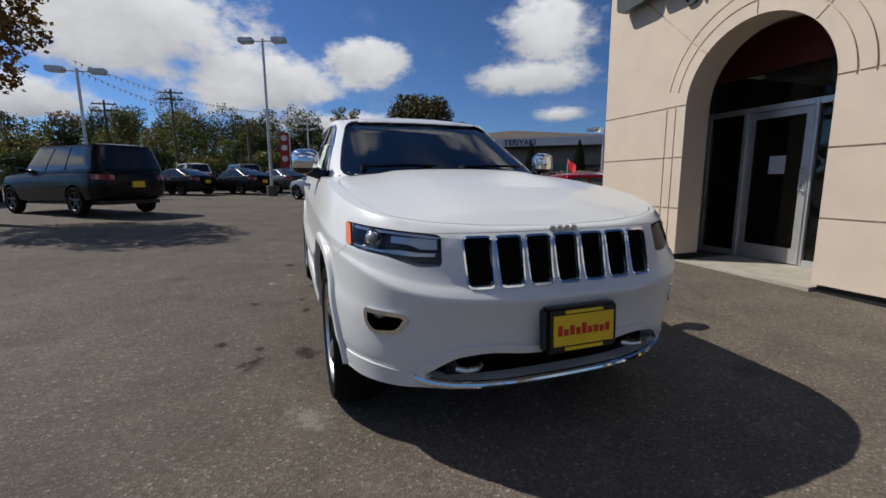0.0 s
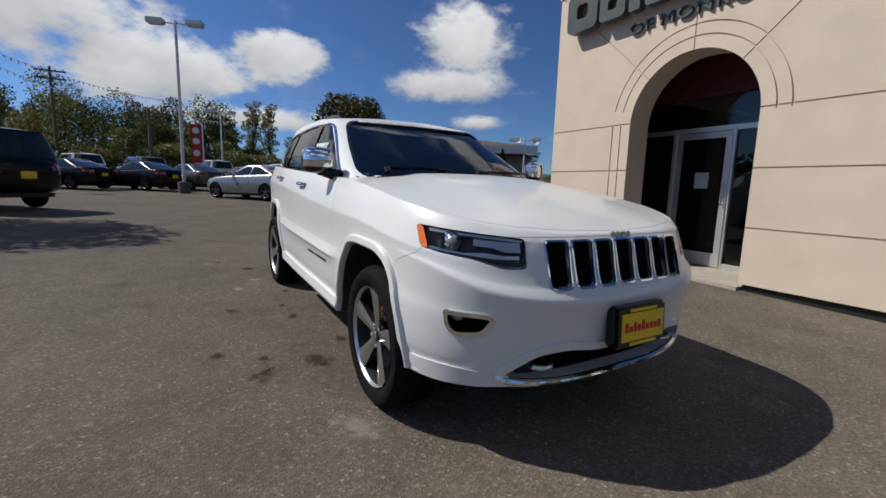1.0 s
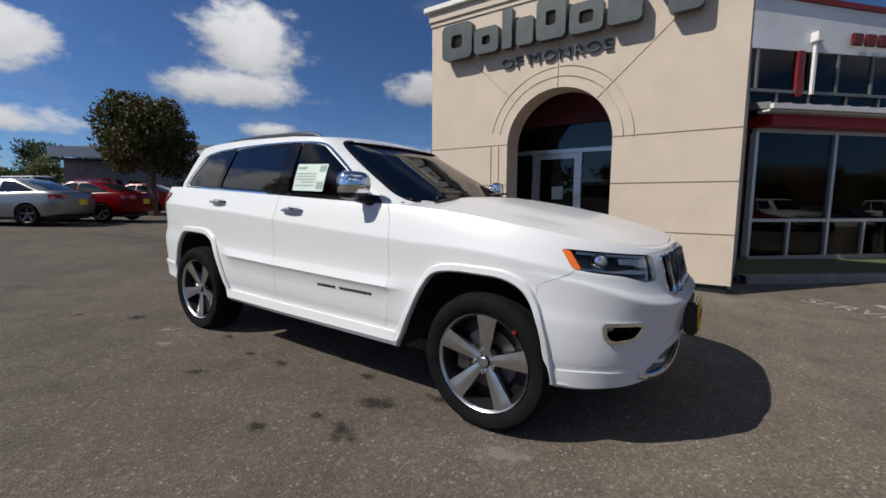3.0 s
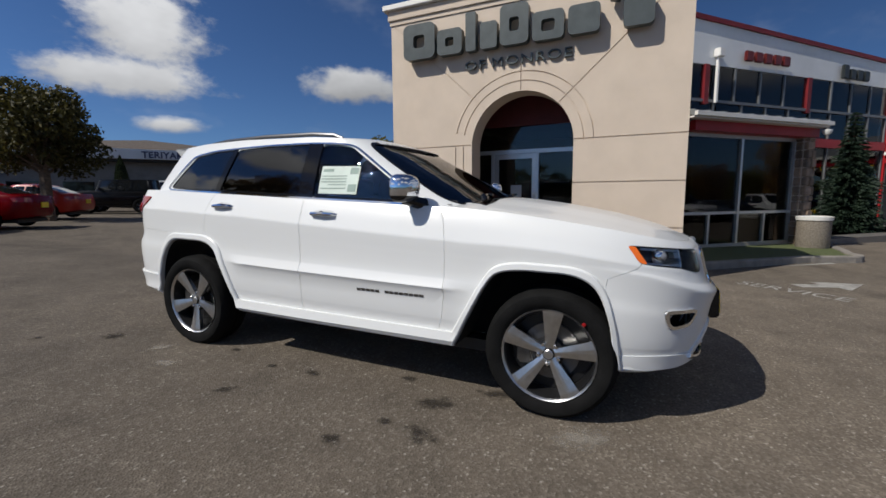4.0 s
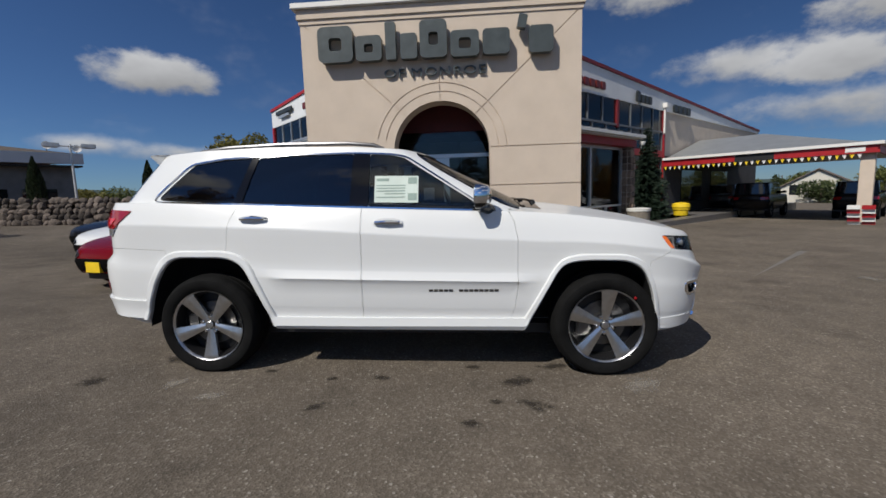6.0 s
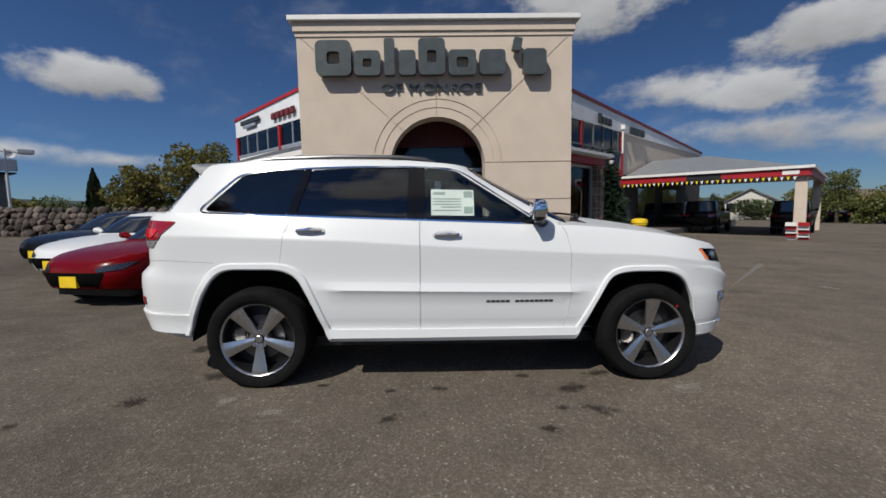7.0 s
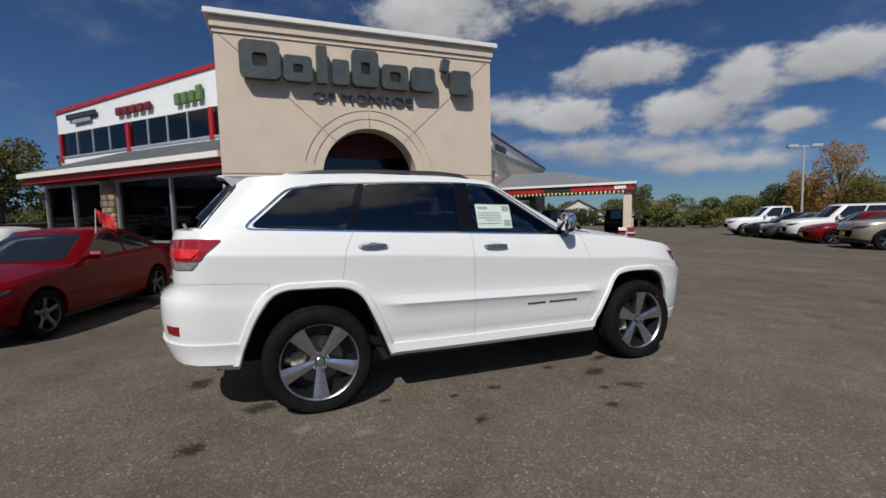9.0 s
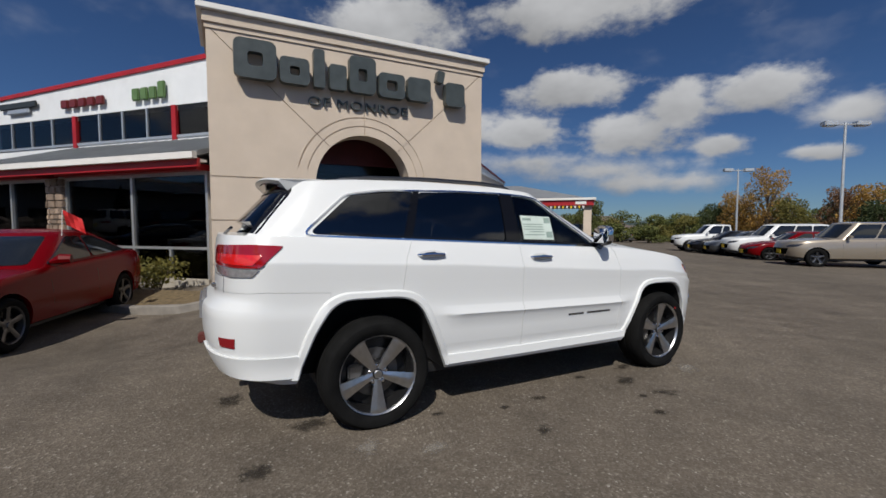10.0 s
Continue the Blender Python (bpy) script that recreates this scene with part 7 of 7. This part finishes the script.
# ---- canopy over the service drive ----
def build_canopy():
    # x from the corner post towards the wall, y away from the lot, z up
    m = Matrix.Translation((14.94, -14.19, 0)) @ Matrix.Rotation(radians(45), 4, "Z")
    c = empty("service_canopy", "grey hipped canopy with red fascia over the service drive", "canopy", m, kind="structure")
    L, D, z0, z1 = 7.44, -12.0, 2.42, 2.76

    bm = bmesh.new()
    e = 0.35
    v = [bm.verts.new(p) for p in ((-e, e, z1 + 0.02), (L, e, z1 + 0.02), (L, D - e, z1 + 0.02), (-e, D - e, z1 + 0.02), (4.4, D / 2 + 1.5, 4.02), (L, D / 2 + 1.5, 4.02), (4.4, D / 2 - 1.5, 4.02), (L, D / 2 - 1.5, 4.02))]
    for q in ((0, 1, 5, 4), (0, 4, 6, 3), (2, 3, 6, 7), (4, 5, 7, 6)):
        bm.faces.new([v[i] for i in q])
    bm.faces.new([v[i] for i in (3, 2, 1, 0)])
    bm.faces.new([v[i] for i in (1, 2, 7, 5)])
    bmesh.ops.recalc_face_normals(bm, faces=bm.faces)
    part("roof", bm, GREY_ROOF, c, "grey metal hip roof")
    part("gutter", boxes((-e - 0.08, L, e, e + 0.10, z1 - 0.02, z1 + 0.10)), CAP_WHITE, c)
    part("gutter", boxes((-e - 0.10, -e, D - e, e, z1 - 0.02, z1 + 0.10)), CAP_WHITE, c)
    for a, b in ((-0.28, 2.87), (4.32, L)):
        part("fascia", boxes((a, b, 0.28, 0.345, z0 + 0.02, z1 - 0.03)), RED_TRIM, c, "red fascia board")
    part("fascia", boxes((2.87, 4.32, 0.28, 0.340, z0 + 0.02, z1 - 0.03)), BLACK, c)
    part("fascia", boxes((-0.34, -0.28, D, 0.28, z0 + 0.02, z1 - 0.03)), RED_TRIM, c)
    part("ceiling", boxes((0.0, L, D, 0.0, z0 + 0.25, z0 + 0.32)), CAP_WHITE, c)
    part("sign_panel", boxes((0.05, 0.62, 0.347, 0.365, z0 + 0.08, z0 + 0.26)), CAP_WHITE, c)
    for x, y in ((-0.02, -0.10), (-0.02, D + 0.25)):
        part("post", boxes((x - 0.21, x + 0.21, y - 0.21, y + 0.21, -0.6, z0 + 0.25), bevel=0.02), STUCCO, c)
    for k in range(34):
        x = 0.2 + k * 0.216
        bm = bmesh.new()
        p = [bm.verts.new(q) for q in ((x - 0.075, 0.31, z0 + 0.01), (x + 0.075, 0.31, z0 + 0.01), (x, 0.31, z0 - 0.17))]
        bm.faces.new(p)
        part("pennant", thicken(bm, Vector((0, -1, 0)), 0.006), YELLOW if k % 2 else CAP_WHITE, c)
    # back wall and far side of the drive
    part("drive_wall", boxes((L, L + 0.2, D, 0.2, -0.6, z0 + 0.25)), material("dark_siding", (0.045, 0.045, 0.05), 0.7, var=0.2), c)
    for k in range(2):
        part("shop_window", boxes((L - 0.03, L, D + 2.5 + k * 4.5, D + 5.5 + k * 4.5, 0.6, 2.3)), CAR_GLASS, c)
    ramp = empty("loading_ramps", "red and white striped car ramps leaning on the post", "ramp", m @ Matrix.Translation((-0.15, 0.35, -0.32)))
    for k in range(2):
        for i in range(5):
            part("stripe", boxes((-0.25 + k * 0.42, 0.12 + k * 0.42, 0.0 + 0.1 * i, 0.02 + 0.1 * i, 0.16 * i, 0.16 * i + 0.16)), (RED_TRIM, CAP_WHITE)[(i + k) % 2], ramp)


build_canopy()

# ---- small things round the showroom ----
planter = empty("litter_bin", "round exposed-aggregate litter bin by the stone pier", "bin", Matrix.Translation((10.75, -4.15, -0.06)))
part("drum", lathe([(0.0, 0.0), (0.30, 0.0), (0.33, 0.05), (0.33, 0.72), (0.0, 0.72)], 24), material("aggregate", (0.21, 0.18, 0.145), 0.95, var=0.35, scale=40, bump=0.6, bump_scale=80), planter, smooth=True)
part("rim", lathe([(0.25, 0.72), (0.35, 0.72), (0.36, 0.80), (0.25, 0.82), (0.25, 0.72)], 24), CAP_WHITE, planter)
part("liner", lathe([(0.0, 0.70), (0.25, 0.70), (0.25, 0.76), (0.0, 0.74)], 20), BLACK, planter)

ybin = empty("yellow_tub", "bright yellow spill tub by the service drive", "tub", Matrix.Translation((18.2, -8.83, -0.17)))
part("tub", lathe([(0.0, 0.0), (0.27, 0.0), (0.29, 0.05), (0.33, 0.46), (0.37, 0.49), (0.38, 0.56), (0.0, 0.56)], 20), YELLOW, ybin, smooth=True)
part("lid", lathe([(0.0, 0.57), (0.38, 0.57), (0.40, 0.61), (0.38, 0.76), (0.22, 0.82), (0.0, 0.83)], 20), YELLOW, ybin, smooth=True)


def build_pier(m, u, w0, w1, name="stone_pier", wide=0.62):
    pier = empty(name, "rough stone pier between the shop windows", "pier", m, kind="structure")
    core = boxes((u, u + wide, w0, w1 - 0.06, -0.4, 2.66))
    part("core", core, STUCCO, pier)
    z, row = -0.1, 0
    while z < 2.60:
        h = rng.uniform(0.12, 0.24)
        h = min(h, 2.64 - z)
        x = u - 0.02
        while x < u + wide - 0.02:
            ww = min(rng.uniform(0.14, 0.34), u + wide + 0.02 - x)
            if ww > 0.05:
                d = rng.uniform(0.0, 0.035)
                bm = boxes((x + 0.008, x + ww - 0.008, w1 - 0.10, w1 + d, z + 0.008, z + h - 0.008), bevel=0.015)
                part("stone", bm, STONE, pier)
            x += ww
        for sx in (-1, 1):
            xx = u - 0.045 if sx < 0 else u + wide - 0.005
            bm = boxes((xx, xx + 0.05, w0 + 0.05, w1 - 0.11, z + 0.008, z + h - 0.008), bevel=0.012)
            part("stone", bm, STONE, pier)
        z += h
    return pier


build_pier(WING_R, 7.50, -0.15, 0.30, wide=0.30)
lamp = empty("security_light", "round white security light at the end of the fascia", "lamp", WING_R @ Matrix.Translation((7.62, 0.60, 2.76)))
part("bracket", tube([(0, -0.06, 0.05), (0, 0.06, 0.02)], 0.02, 6), ALU, lamp)
part("head", lathe([(0.0, -0.08), (0.06, -0.07), (0.10, 0.0), (0.10, 0.04), (0.0, 0.05)], 16), CAP_WHITE, lamp, smooth=True)

build_pier(WING_L, 8.54, -0.15, 0.12)


# stained concrete, darker than CONCRETE because the kerbs' shade is put into the colour
KERB_SHADED = material("shaded_kerb_concrete", (0.22, 0.20, 0.175), 0.9, var=0.2, scale=5, bump=0.3, bump_scale=90, stain=0.4, stain_scale=1.6)


def kerb(rows, name, label, width=0.16, height=0.13):
    bm = bmesh.new()
    pts = [Vector((x, y, 0)) for x, y in rows]
    prev = None
    for i, p in enumerate(pts):
        d = (pts[min(i + 1, len(pts) - 1)] - pts[max(i - 1, 0)]).normalized()
        s = Vector((-d.y, d.x, 0)) * width / 2
        z = ground_z(p.y, p.x)
        cur = [bm.verts.new(p + s * k + Vector((0, 0, z + h))) for k, h in ((-1.05, -0.1), (-0.95, height - 0.02), (-0.8, height), (0.8, height), (0.95, height - 0.02), (1.05, -0.1))]
        if prev:
            for a in range(5):
                bm.faces.new((prev[a], cur[a], cur[a + 1], prev[a + 1]))
        prev = cur
    bmesh.ops.recalc_face_normals(bm, faces=bm.faces)
    tagged(part(name, bm, KERB_SHADED), label, "kerb", kind="structure")


def arc(cx, cy, r, a0, a1, n=8):
    return [(cx + r * math.cos(radians(a0 + (a1 - a0) * k / n)), cy + r * math.sin(radians(a0 + (a1 - a0) * k / n))) for k in range(n + 1)]


def lawn(rows, name, label, z=0.09, mat=None):
    bm = bmesh.new()
    bm.faces.new([bm.verts.new((x, y, ground_z(y, x) + z)) for x, y in rows])
    bmesh.ops.triangulate(bm, faces=bm.faces)
    bmesh.ops.recalc_face_normals(bm, faces=bm.faces)
    if sum(f.normal.z for f in bm.faces) < 0:
        bmesh.ops.reverse_faces(bm, faces=bm.faces)
    return tagged(part(name, bm, mat or GRASS), label, "lawn", kind="structure")


island = [(6.0, -1.10), (8.3, -3.40)] + arc(9.15, -3.98, 0.48, 195, 300, 6) + [(10.0, -4.52), (10.9, -4.60), (11.9, -4.45)]
kerb(island, "kerb_right", "concrete kerb round the grass strip")
lawn(island + [(11.85, -4.20), (7.3, 0.6)], "lawn_right", "narrow strip of mown grass below the windows")
bed = [(5.45, 3.98), (5.50, 4.45), (6.3, 5.24), (7.2, 6.13), (8.1, 7.02), (9.0, 7.9), (10.5, 9.37), (12.0, 10.83), (13.5, 12.3)]
kerb(bed, "kerb_left", "concrete kerb along the planting bed")
lawn(bed + [(14.4, 11.4), (9.9, 7.0), (6.6, 3.98)], "planting_bed", "bed of bark and leaf litter below the windows", mat=material("litter", (0.13, 0.095, 0.05), 0.95, var=0.45, scale=14, bump=0.7))
for k in range(7):
    u = 4.3 + k * 1.35
    p = WING_L @ Vector((u, 0.85, 0))
    shrub = empty("shrub", "low yellow-green clipped shrub under the window", "shrub", Matrix.Translation((p.x, p.y, ground_z(p.y, p.x) + 0.06)), group="shrubs along the showroom")
    bl = [(Vector((rng.uniform(-0.45, 0.45), rng.uniform(-0.35, 0.35), rng.uniform(0.25, 0.5))), (rng.uniform(0.3, 0.5), rng.uniform(0.22, 0.34))) for _ in range(5)]
    part("stems", join(*[tube([(0, 0, -0.05), b[0]], [0.02, 0.008], 4) for b in bl]), BARK, shrub)
    o = new("foliage", leaf_mesh("foliage", crown_places(bl, 900, 0.045), LEAF_OLIVE))
    o.parent = shrub

# ---- markings on the asphalt ----
def road_text(body, p0, p1, height, name, label):
    curve = bpy.data.curves.new("t", "FONT")
    curve.body, curve.size = body, 1.0
    t = new("tmp", curve)
    bpy.context.view_layer.update()
    me = bpy.data.meshes.new_from_object(t.evaluated_get(bpy.context.evaluated_depsgraph_get()))
    bpy.data.objects.remove(t)
    xs, ys = [v.co.x for v in me.vertices], [v.co.y for v in me.vertices]
    a, b = Vector((*p0, 0)), Vector((*p1, 0))
    d = (b - a)
    up = Vector((-d.y, d.x, 0)).normalized() * height
    for v in me.vertices:
        p = a + d * ((v.co.x - min(xs)) / (max(xs) - min(xs))) + up * ((v.co.y - min(ys)) / (max(ys) - min(ys)))
        v.co = (p.x, p.y, ground_z(p.y) + 0.004)
    me.materials.append(PAINT_MARK)
    tagged(new(name, me), label, "road marking", kind="structure")


road_text("SERVICE", (5.13, -1.72), (4.42, -2.78), 0.30, "service_lettering", "worn white letters reading SERVICE on asphalt")


def flat(rows, name, label, mat=None, z=0.004):
    bm = bmesh.new()
    bm.faces.new([bm.verts.new((x, y, ground_z(y) + z)) for x, y in rows])
    bmesh.ops.recalc_face_normals(bm, faces=bm.faces)
    if bm.faces[:][0].normal.z < 0:
        bmesh.ops.reverse_faces(bm, faces=bm.faces)
    tagged(part(name, bm, mat or PAINT_MARK), label, "road marking", kind="structure")


flat([(5.25, -2.55), (5.45, -2.45), (5.62, -2.85), (5.80, -2.75), (5.95, -3.45), (5.30, -3.10), (5.46, -3.00)], "arrow_marking", "worn white arrow painted on the asphalt")
flat([(3.66, -3.20), (3.74, -3.28), (6.9, -6.2), (6.8, -6.3)], "line_marking", "faint worn white line on the asphalt", FAINT_MARK)
flat([(7.45, -2.83), (7.53, -2.90), (8.45, -3.80), (8.37, -3.88)], "line_marking", "worn white edge line by the kerb")
def stain_mat(name, base, strength):
    """A soft-edged ragged spot that fades out over the surface below."""
    m = bpy.data.materials.new(name)
    m.use_nodes = True
    nt = m.node_tree
    N, K = nt.nodes.new, nt.links.new
    b = nt.nodes["Principled BSDF"]
    b.inputs["Base Color"].default_value, b.inputs["Roughness"].default_value, b.inputs["Specular IOR Level"].default_value = (*base, 1), 0.85, 0.15
    co = N("ShaderNodeTexCoord")
    ln = N("ShaderNodeVectorMath")
    ln.operation = "LENGTH"
    K(co.outputs["Object"], ln.inputs[0])
    geo = N("ShaderNodeNewGeometry")
    t = N("ShaderNodeTexNoise")
    t.inputs["Scale"].default_value, t.inputs["Detail"].default_value, t.inputs["Roughness"].default_value = 13.0, 7, 0.7
    K(geo.outputs["Position"], t.inputs["Vector"])
    a = N("ShaderNodeMath")
    a.operation = "MULTIPLY_ADD"
    a.inputs[1].default_value, a.inputs[2].default_value = 2.3, -1.15
    K(t.outputs["Fac"], a.inputs[0])
    c = N("ShaderNodeMath")
    c.operation = "ADD"
    K(ln.outputs["Value"], c.inputs[0])
    K(a.outputs[0], c.inputs[1])
    r = N("ShaderNodeMapRange")
    r.interpolation_type = "SMOOTHSTEP"
    for key, v in (("From Min", 0.15), ("From Max", 0.75), ("To Min", strength), ("To Max", 0.0)):
        r.inputs[key].default_value = v
    K(c.outputs[0], r.inputs["Value"])
    e = N("ShaderNodeMapRange")
    for key, v in (("From Min", 0.75), ("From Max", 1.0), ("To Min", 1.0), ("To Max", 0.0)):
        e.inputs[key].default_value = v
    K(ln.outputs["Value"], e.inputs["Value"])
    f = N("ShaderNodeMath")
    f.operation = "MULTIPLY"
    K(r.outputs[0], f.inputs[0])
    K(e.outputs[0], f.inputs[1])
    tr, mx = N("ShaderNodeBsdfTransparent"), N("ShaderNodeMixShader")
    K(f.outputs[0], mx.inputs[0])
    K(tr.outputs[0], mx.inputs[1])
    K(b.outputs[0], mx.inputs[2])
    K(mx.outputs[0], nt.nodes["Material Output"].inputs[0])
    return m


OIL, PALE = stain_mat("oil_stain", (0.03, 0.026, 0.022), 0.62), stain_mat("pale_scuff", (0.27, 0.245, 0.21), 0.55)


def spot(x, y, rx, ry, turn, mat, name, label):
    bm = bmesh.new()
    bm.faces.new([bm.verts.new((math.cos(a), math.sin(a), 0)) for a in [2 * math.pi * k / 20 for k in range(20)]])
    tilt = math.atan(SLOPE)
    ob = part(name, bm, mat, at=Matrix.Translation((x, y, ground_z(y) + 0.004)) @ Matrix.Rotation(tilt, 4, "X") @ Matrix.Rotation(radians(turn), 4, "Z") @ Matrix.Diagonal((rx, ry, 1, 1)))
    tagged(ob, label, "stain", kind="structure")


for x, y, rx, ry, turn in ((-0.14, 0.63, 0.12, 0.20, 20), (-0.30, 3.68, 0.13, 0.15, 0), (0.82, 3.80, 0.20, 0.16, 0), (-0.12, 1.62, 0.07, 0.11, 0), (-0.57, 1.93, 0.07, 0.12, 30), (0.16, 3.31, 0.16, 0.22, 10), (-0.48, 0.56, 0.16, 0.10, 70),
                           (-0.73, 0.95, 0.07, 0.11, 0), (0.14, 0.33, 0.09, 0.20, 0), (-0.16, 1.95, 0.05, 0.07, 0), (-0.05, 2.45, 0.06, 0.09, 0), (-0.62, 4.2, 0.08, 0.08, 0), (-0.45, 0.80, 0.06, 0.08, 0), (0.10, 0.95, 0.07, 0.10, 0)):
    spot(x, y, rx, ry, turn, OIL, "oil_stain", "soft-edged dark oil spot on the asphalt")
for x, y, rx, ry, turn in ((-0.47, 2.67, 0.10, 0.16, 20), (-0.15, -0.22, 0.16, 0.26, 40), (-0.3, 3.05, 0.10, 0.2, 60), (3.72, -4.95, 0.35, 0.22, 0)):
    spot(x, y, rx, ry, turn, PALE, "pale_scuff", "pale worn scuff on the asphalt")

flag = empty("window_flag", "small red flag on a stick clipped to the red car", "flag", Matrix.Translation((5.50, 5.95, 1.27)) @ Matrix.Rotation(radians(-75), 4, "Z"))
part("stick", tube([(0, 0, -0.02), (0.02, 0, 0.38)], 0.006, 6), CAP_WHITE, flag)
bm = bmesh.new()
g = [[bm.verts.new((0.02 + 0.055 * i + 0.012 * j, -0.02 * math.sin(i * 1.6 + j), 0.37 - 0.075 * j - 0.035 * i)) for j in range(4)] for i in range(5)]
for a, b in zip(g, g[1:]):
    for j in range(3):
        bm.faces.new((a[j], a[j + 1], b[j + 1], b[j]))
part("cloth", thicken(bm, Vector((0, 1, 0)), 0.004), material("flag_red", (0.62, 0.02, 0.02), 0.7, var=0.1), flag)


# ---- signs on the wings: plain shapes ----
S_RED, S_GREEN, S_DARK = material("sign_red", (0.13, 0.015, 0.014), 0.4), material("sign_green", (0.10, 0.17, 0.06), 0.4), material("sign_dark", (0.035, 0.04, 0.04), 0.4, metal=0.3)


def wing_sign(m, kind, u0, u1, z0, z1):
    nm = {"wings": "dark winged badge", "row": "row of red raised sign shapes", "script": "green raised sign shapes", "dark": "row of dark raised sign shapes", "script_dark": "dark raised sign shapes"}[kind]
    s = empty("wall_sign", nm + " on the white wall", "sign", kind="")
    w = -2.7
    mat = {"wings": S_DARK, "row": S_RED, "script": S_GREEN, "dark": S_DARK, "script_dark": S_DARK}[kind]
    if kind == "wings":
        wpart("badge", [(u0, u1, w + 0.06, w + 0.14, z0 + (z1 - z0) * 0.45, z1)], mat, s, m, bevel=0.03)
        wpart("badge", [(u0 + (u1 - u0) * 0.2, u1 - (u1 - u0) * 0.2, w + 0.06, w + 0.13, z0, z0 + (z1 - z0) * 0.42)], ALU, s, m, bevel=0.03)
    else:
        n = {"row": 5, "script": 4, "dark": 4, "script_dark": 4}[kind]
        for k in range(n):
            a, b = u0 + (u1 - u0) * k / n, u0 + (u1 - u0) * (k + 0.8) / n
            top = z1 if not (kind.startswith("script") and k) else z0 + (z1 - z0) * 0.75
            wpart("sign_shape", [(a, b, w + 0.06, w + 0.16, z0, top)], mat, s, m, bevel=0.03)


wing_sign(WING_L, "wings", 14.25, 16.35, 5.50, 5.92)
wing_sign(WING_L, "row", 10.8, 13.0, 5.48, 5.78)
wing_sign(WING_L, "script", 8.05, 9.55, 5.45, 5.98)
wing_sign(WING_R, "row", 9.05, 11.2, 5.42, 5.74)
wing_sign(WING_R, "script_dark", 13.9, 15.5, 5.30, 5.78)
wing_sign(WING_R, "dark", 18.0, 20.3, 5.22, 5.62)
for m, u, z in ((WING_R, 7.95, 5.68), (WING_R, 17.05, 5.58)):
    pipe = empty("vent_box", "white box and downpipe on the upper wall", "downpipe")
    wpart("box", [(u - 0.12, u + 0.12, -2.69, -2.48, z - 0.25, z)], CAP_WHITE, pipe, m, bevel=0.02)
    wpart("pipe", [(u - 0.035, u + 0.035, -2.66, -2.58, 4.1, z - 0.25)], CAP_WHITE, pipe, m)


# ---- house beyond the canopy ----
def build_house(x, y, turn, wall_col, w, h):
    b = empty("house", "small pale house with a gabled roof", "house", Matrix.Translation((x, y, ground_z(y))) @ Matrix.Rotation(radians(turn), 4, "Z"))
    wm = material("house_wall", wall_col, 0.8, var=0.08)
    bm = prism([(-w, 0), (w, 0), (w, h), (0, h + w * 0.55), (-w, h)], -5, 5, "y")
    part("wall", bm, wm, b)
    for sg in (-1, 1):
        rf = bmesh.new()
        v = [rf.verts.new(p) for p in ((0, -5.3, h + w * 0.57), (0, 5.3, h + w * 0.57), (sg * (w + 0.4), 5.3, h - 0.2), (sg * (w + 0.4), -5.3, h - 0.2))]
        rf.faces.new(v)
        bmesh.ops.recalc_face_normals(rf, faces=rf.faces)
        part("roof", thicken(rf, Vector((0, 0, 1)), 0.12), material("house_roof", (0.14, 0.11, 0.095), 0.9, var=0.2), b)
    for a in (-w * 0.5, w * 0.5):
        for y in (-5.02, 5.02):
            part("window", boxes((a - 0.5, a + 0.5, y - 0.04, y + 0.04, 1.0, 2.1)), CAR_GLASS, b)


build_house(52.3, -40.6, 50, (0.58, 0.55, 0.48), 4.0, 1.5)
build_house(49.5, -52.0, 20, (0.40, 0.40, 0.38), 4.0, 1.3)

build_rock_wall()
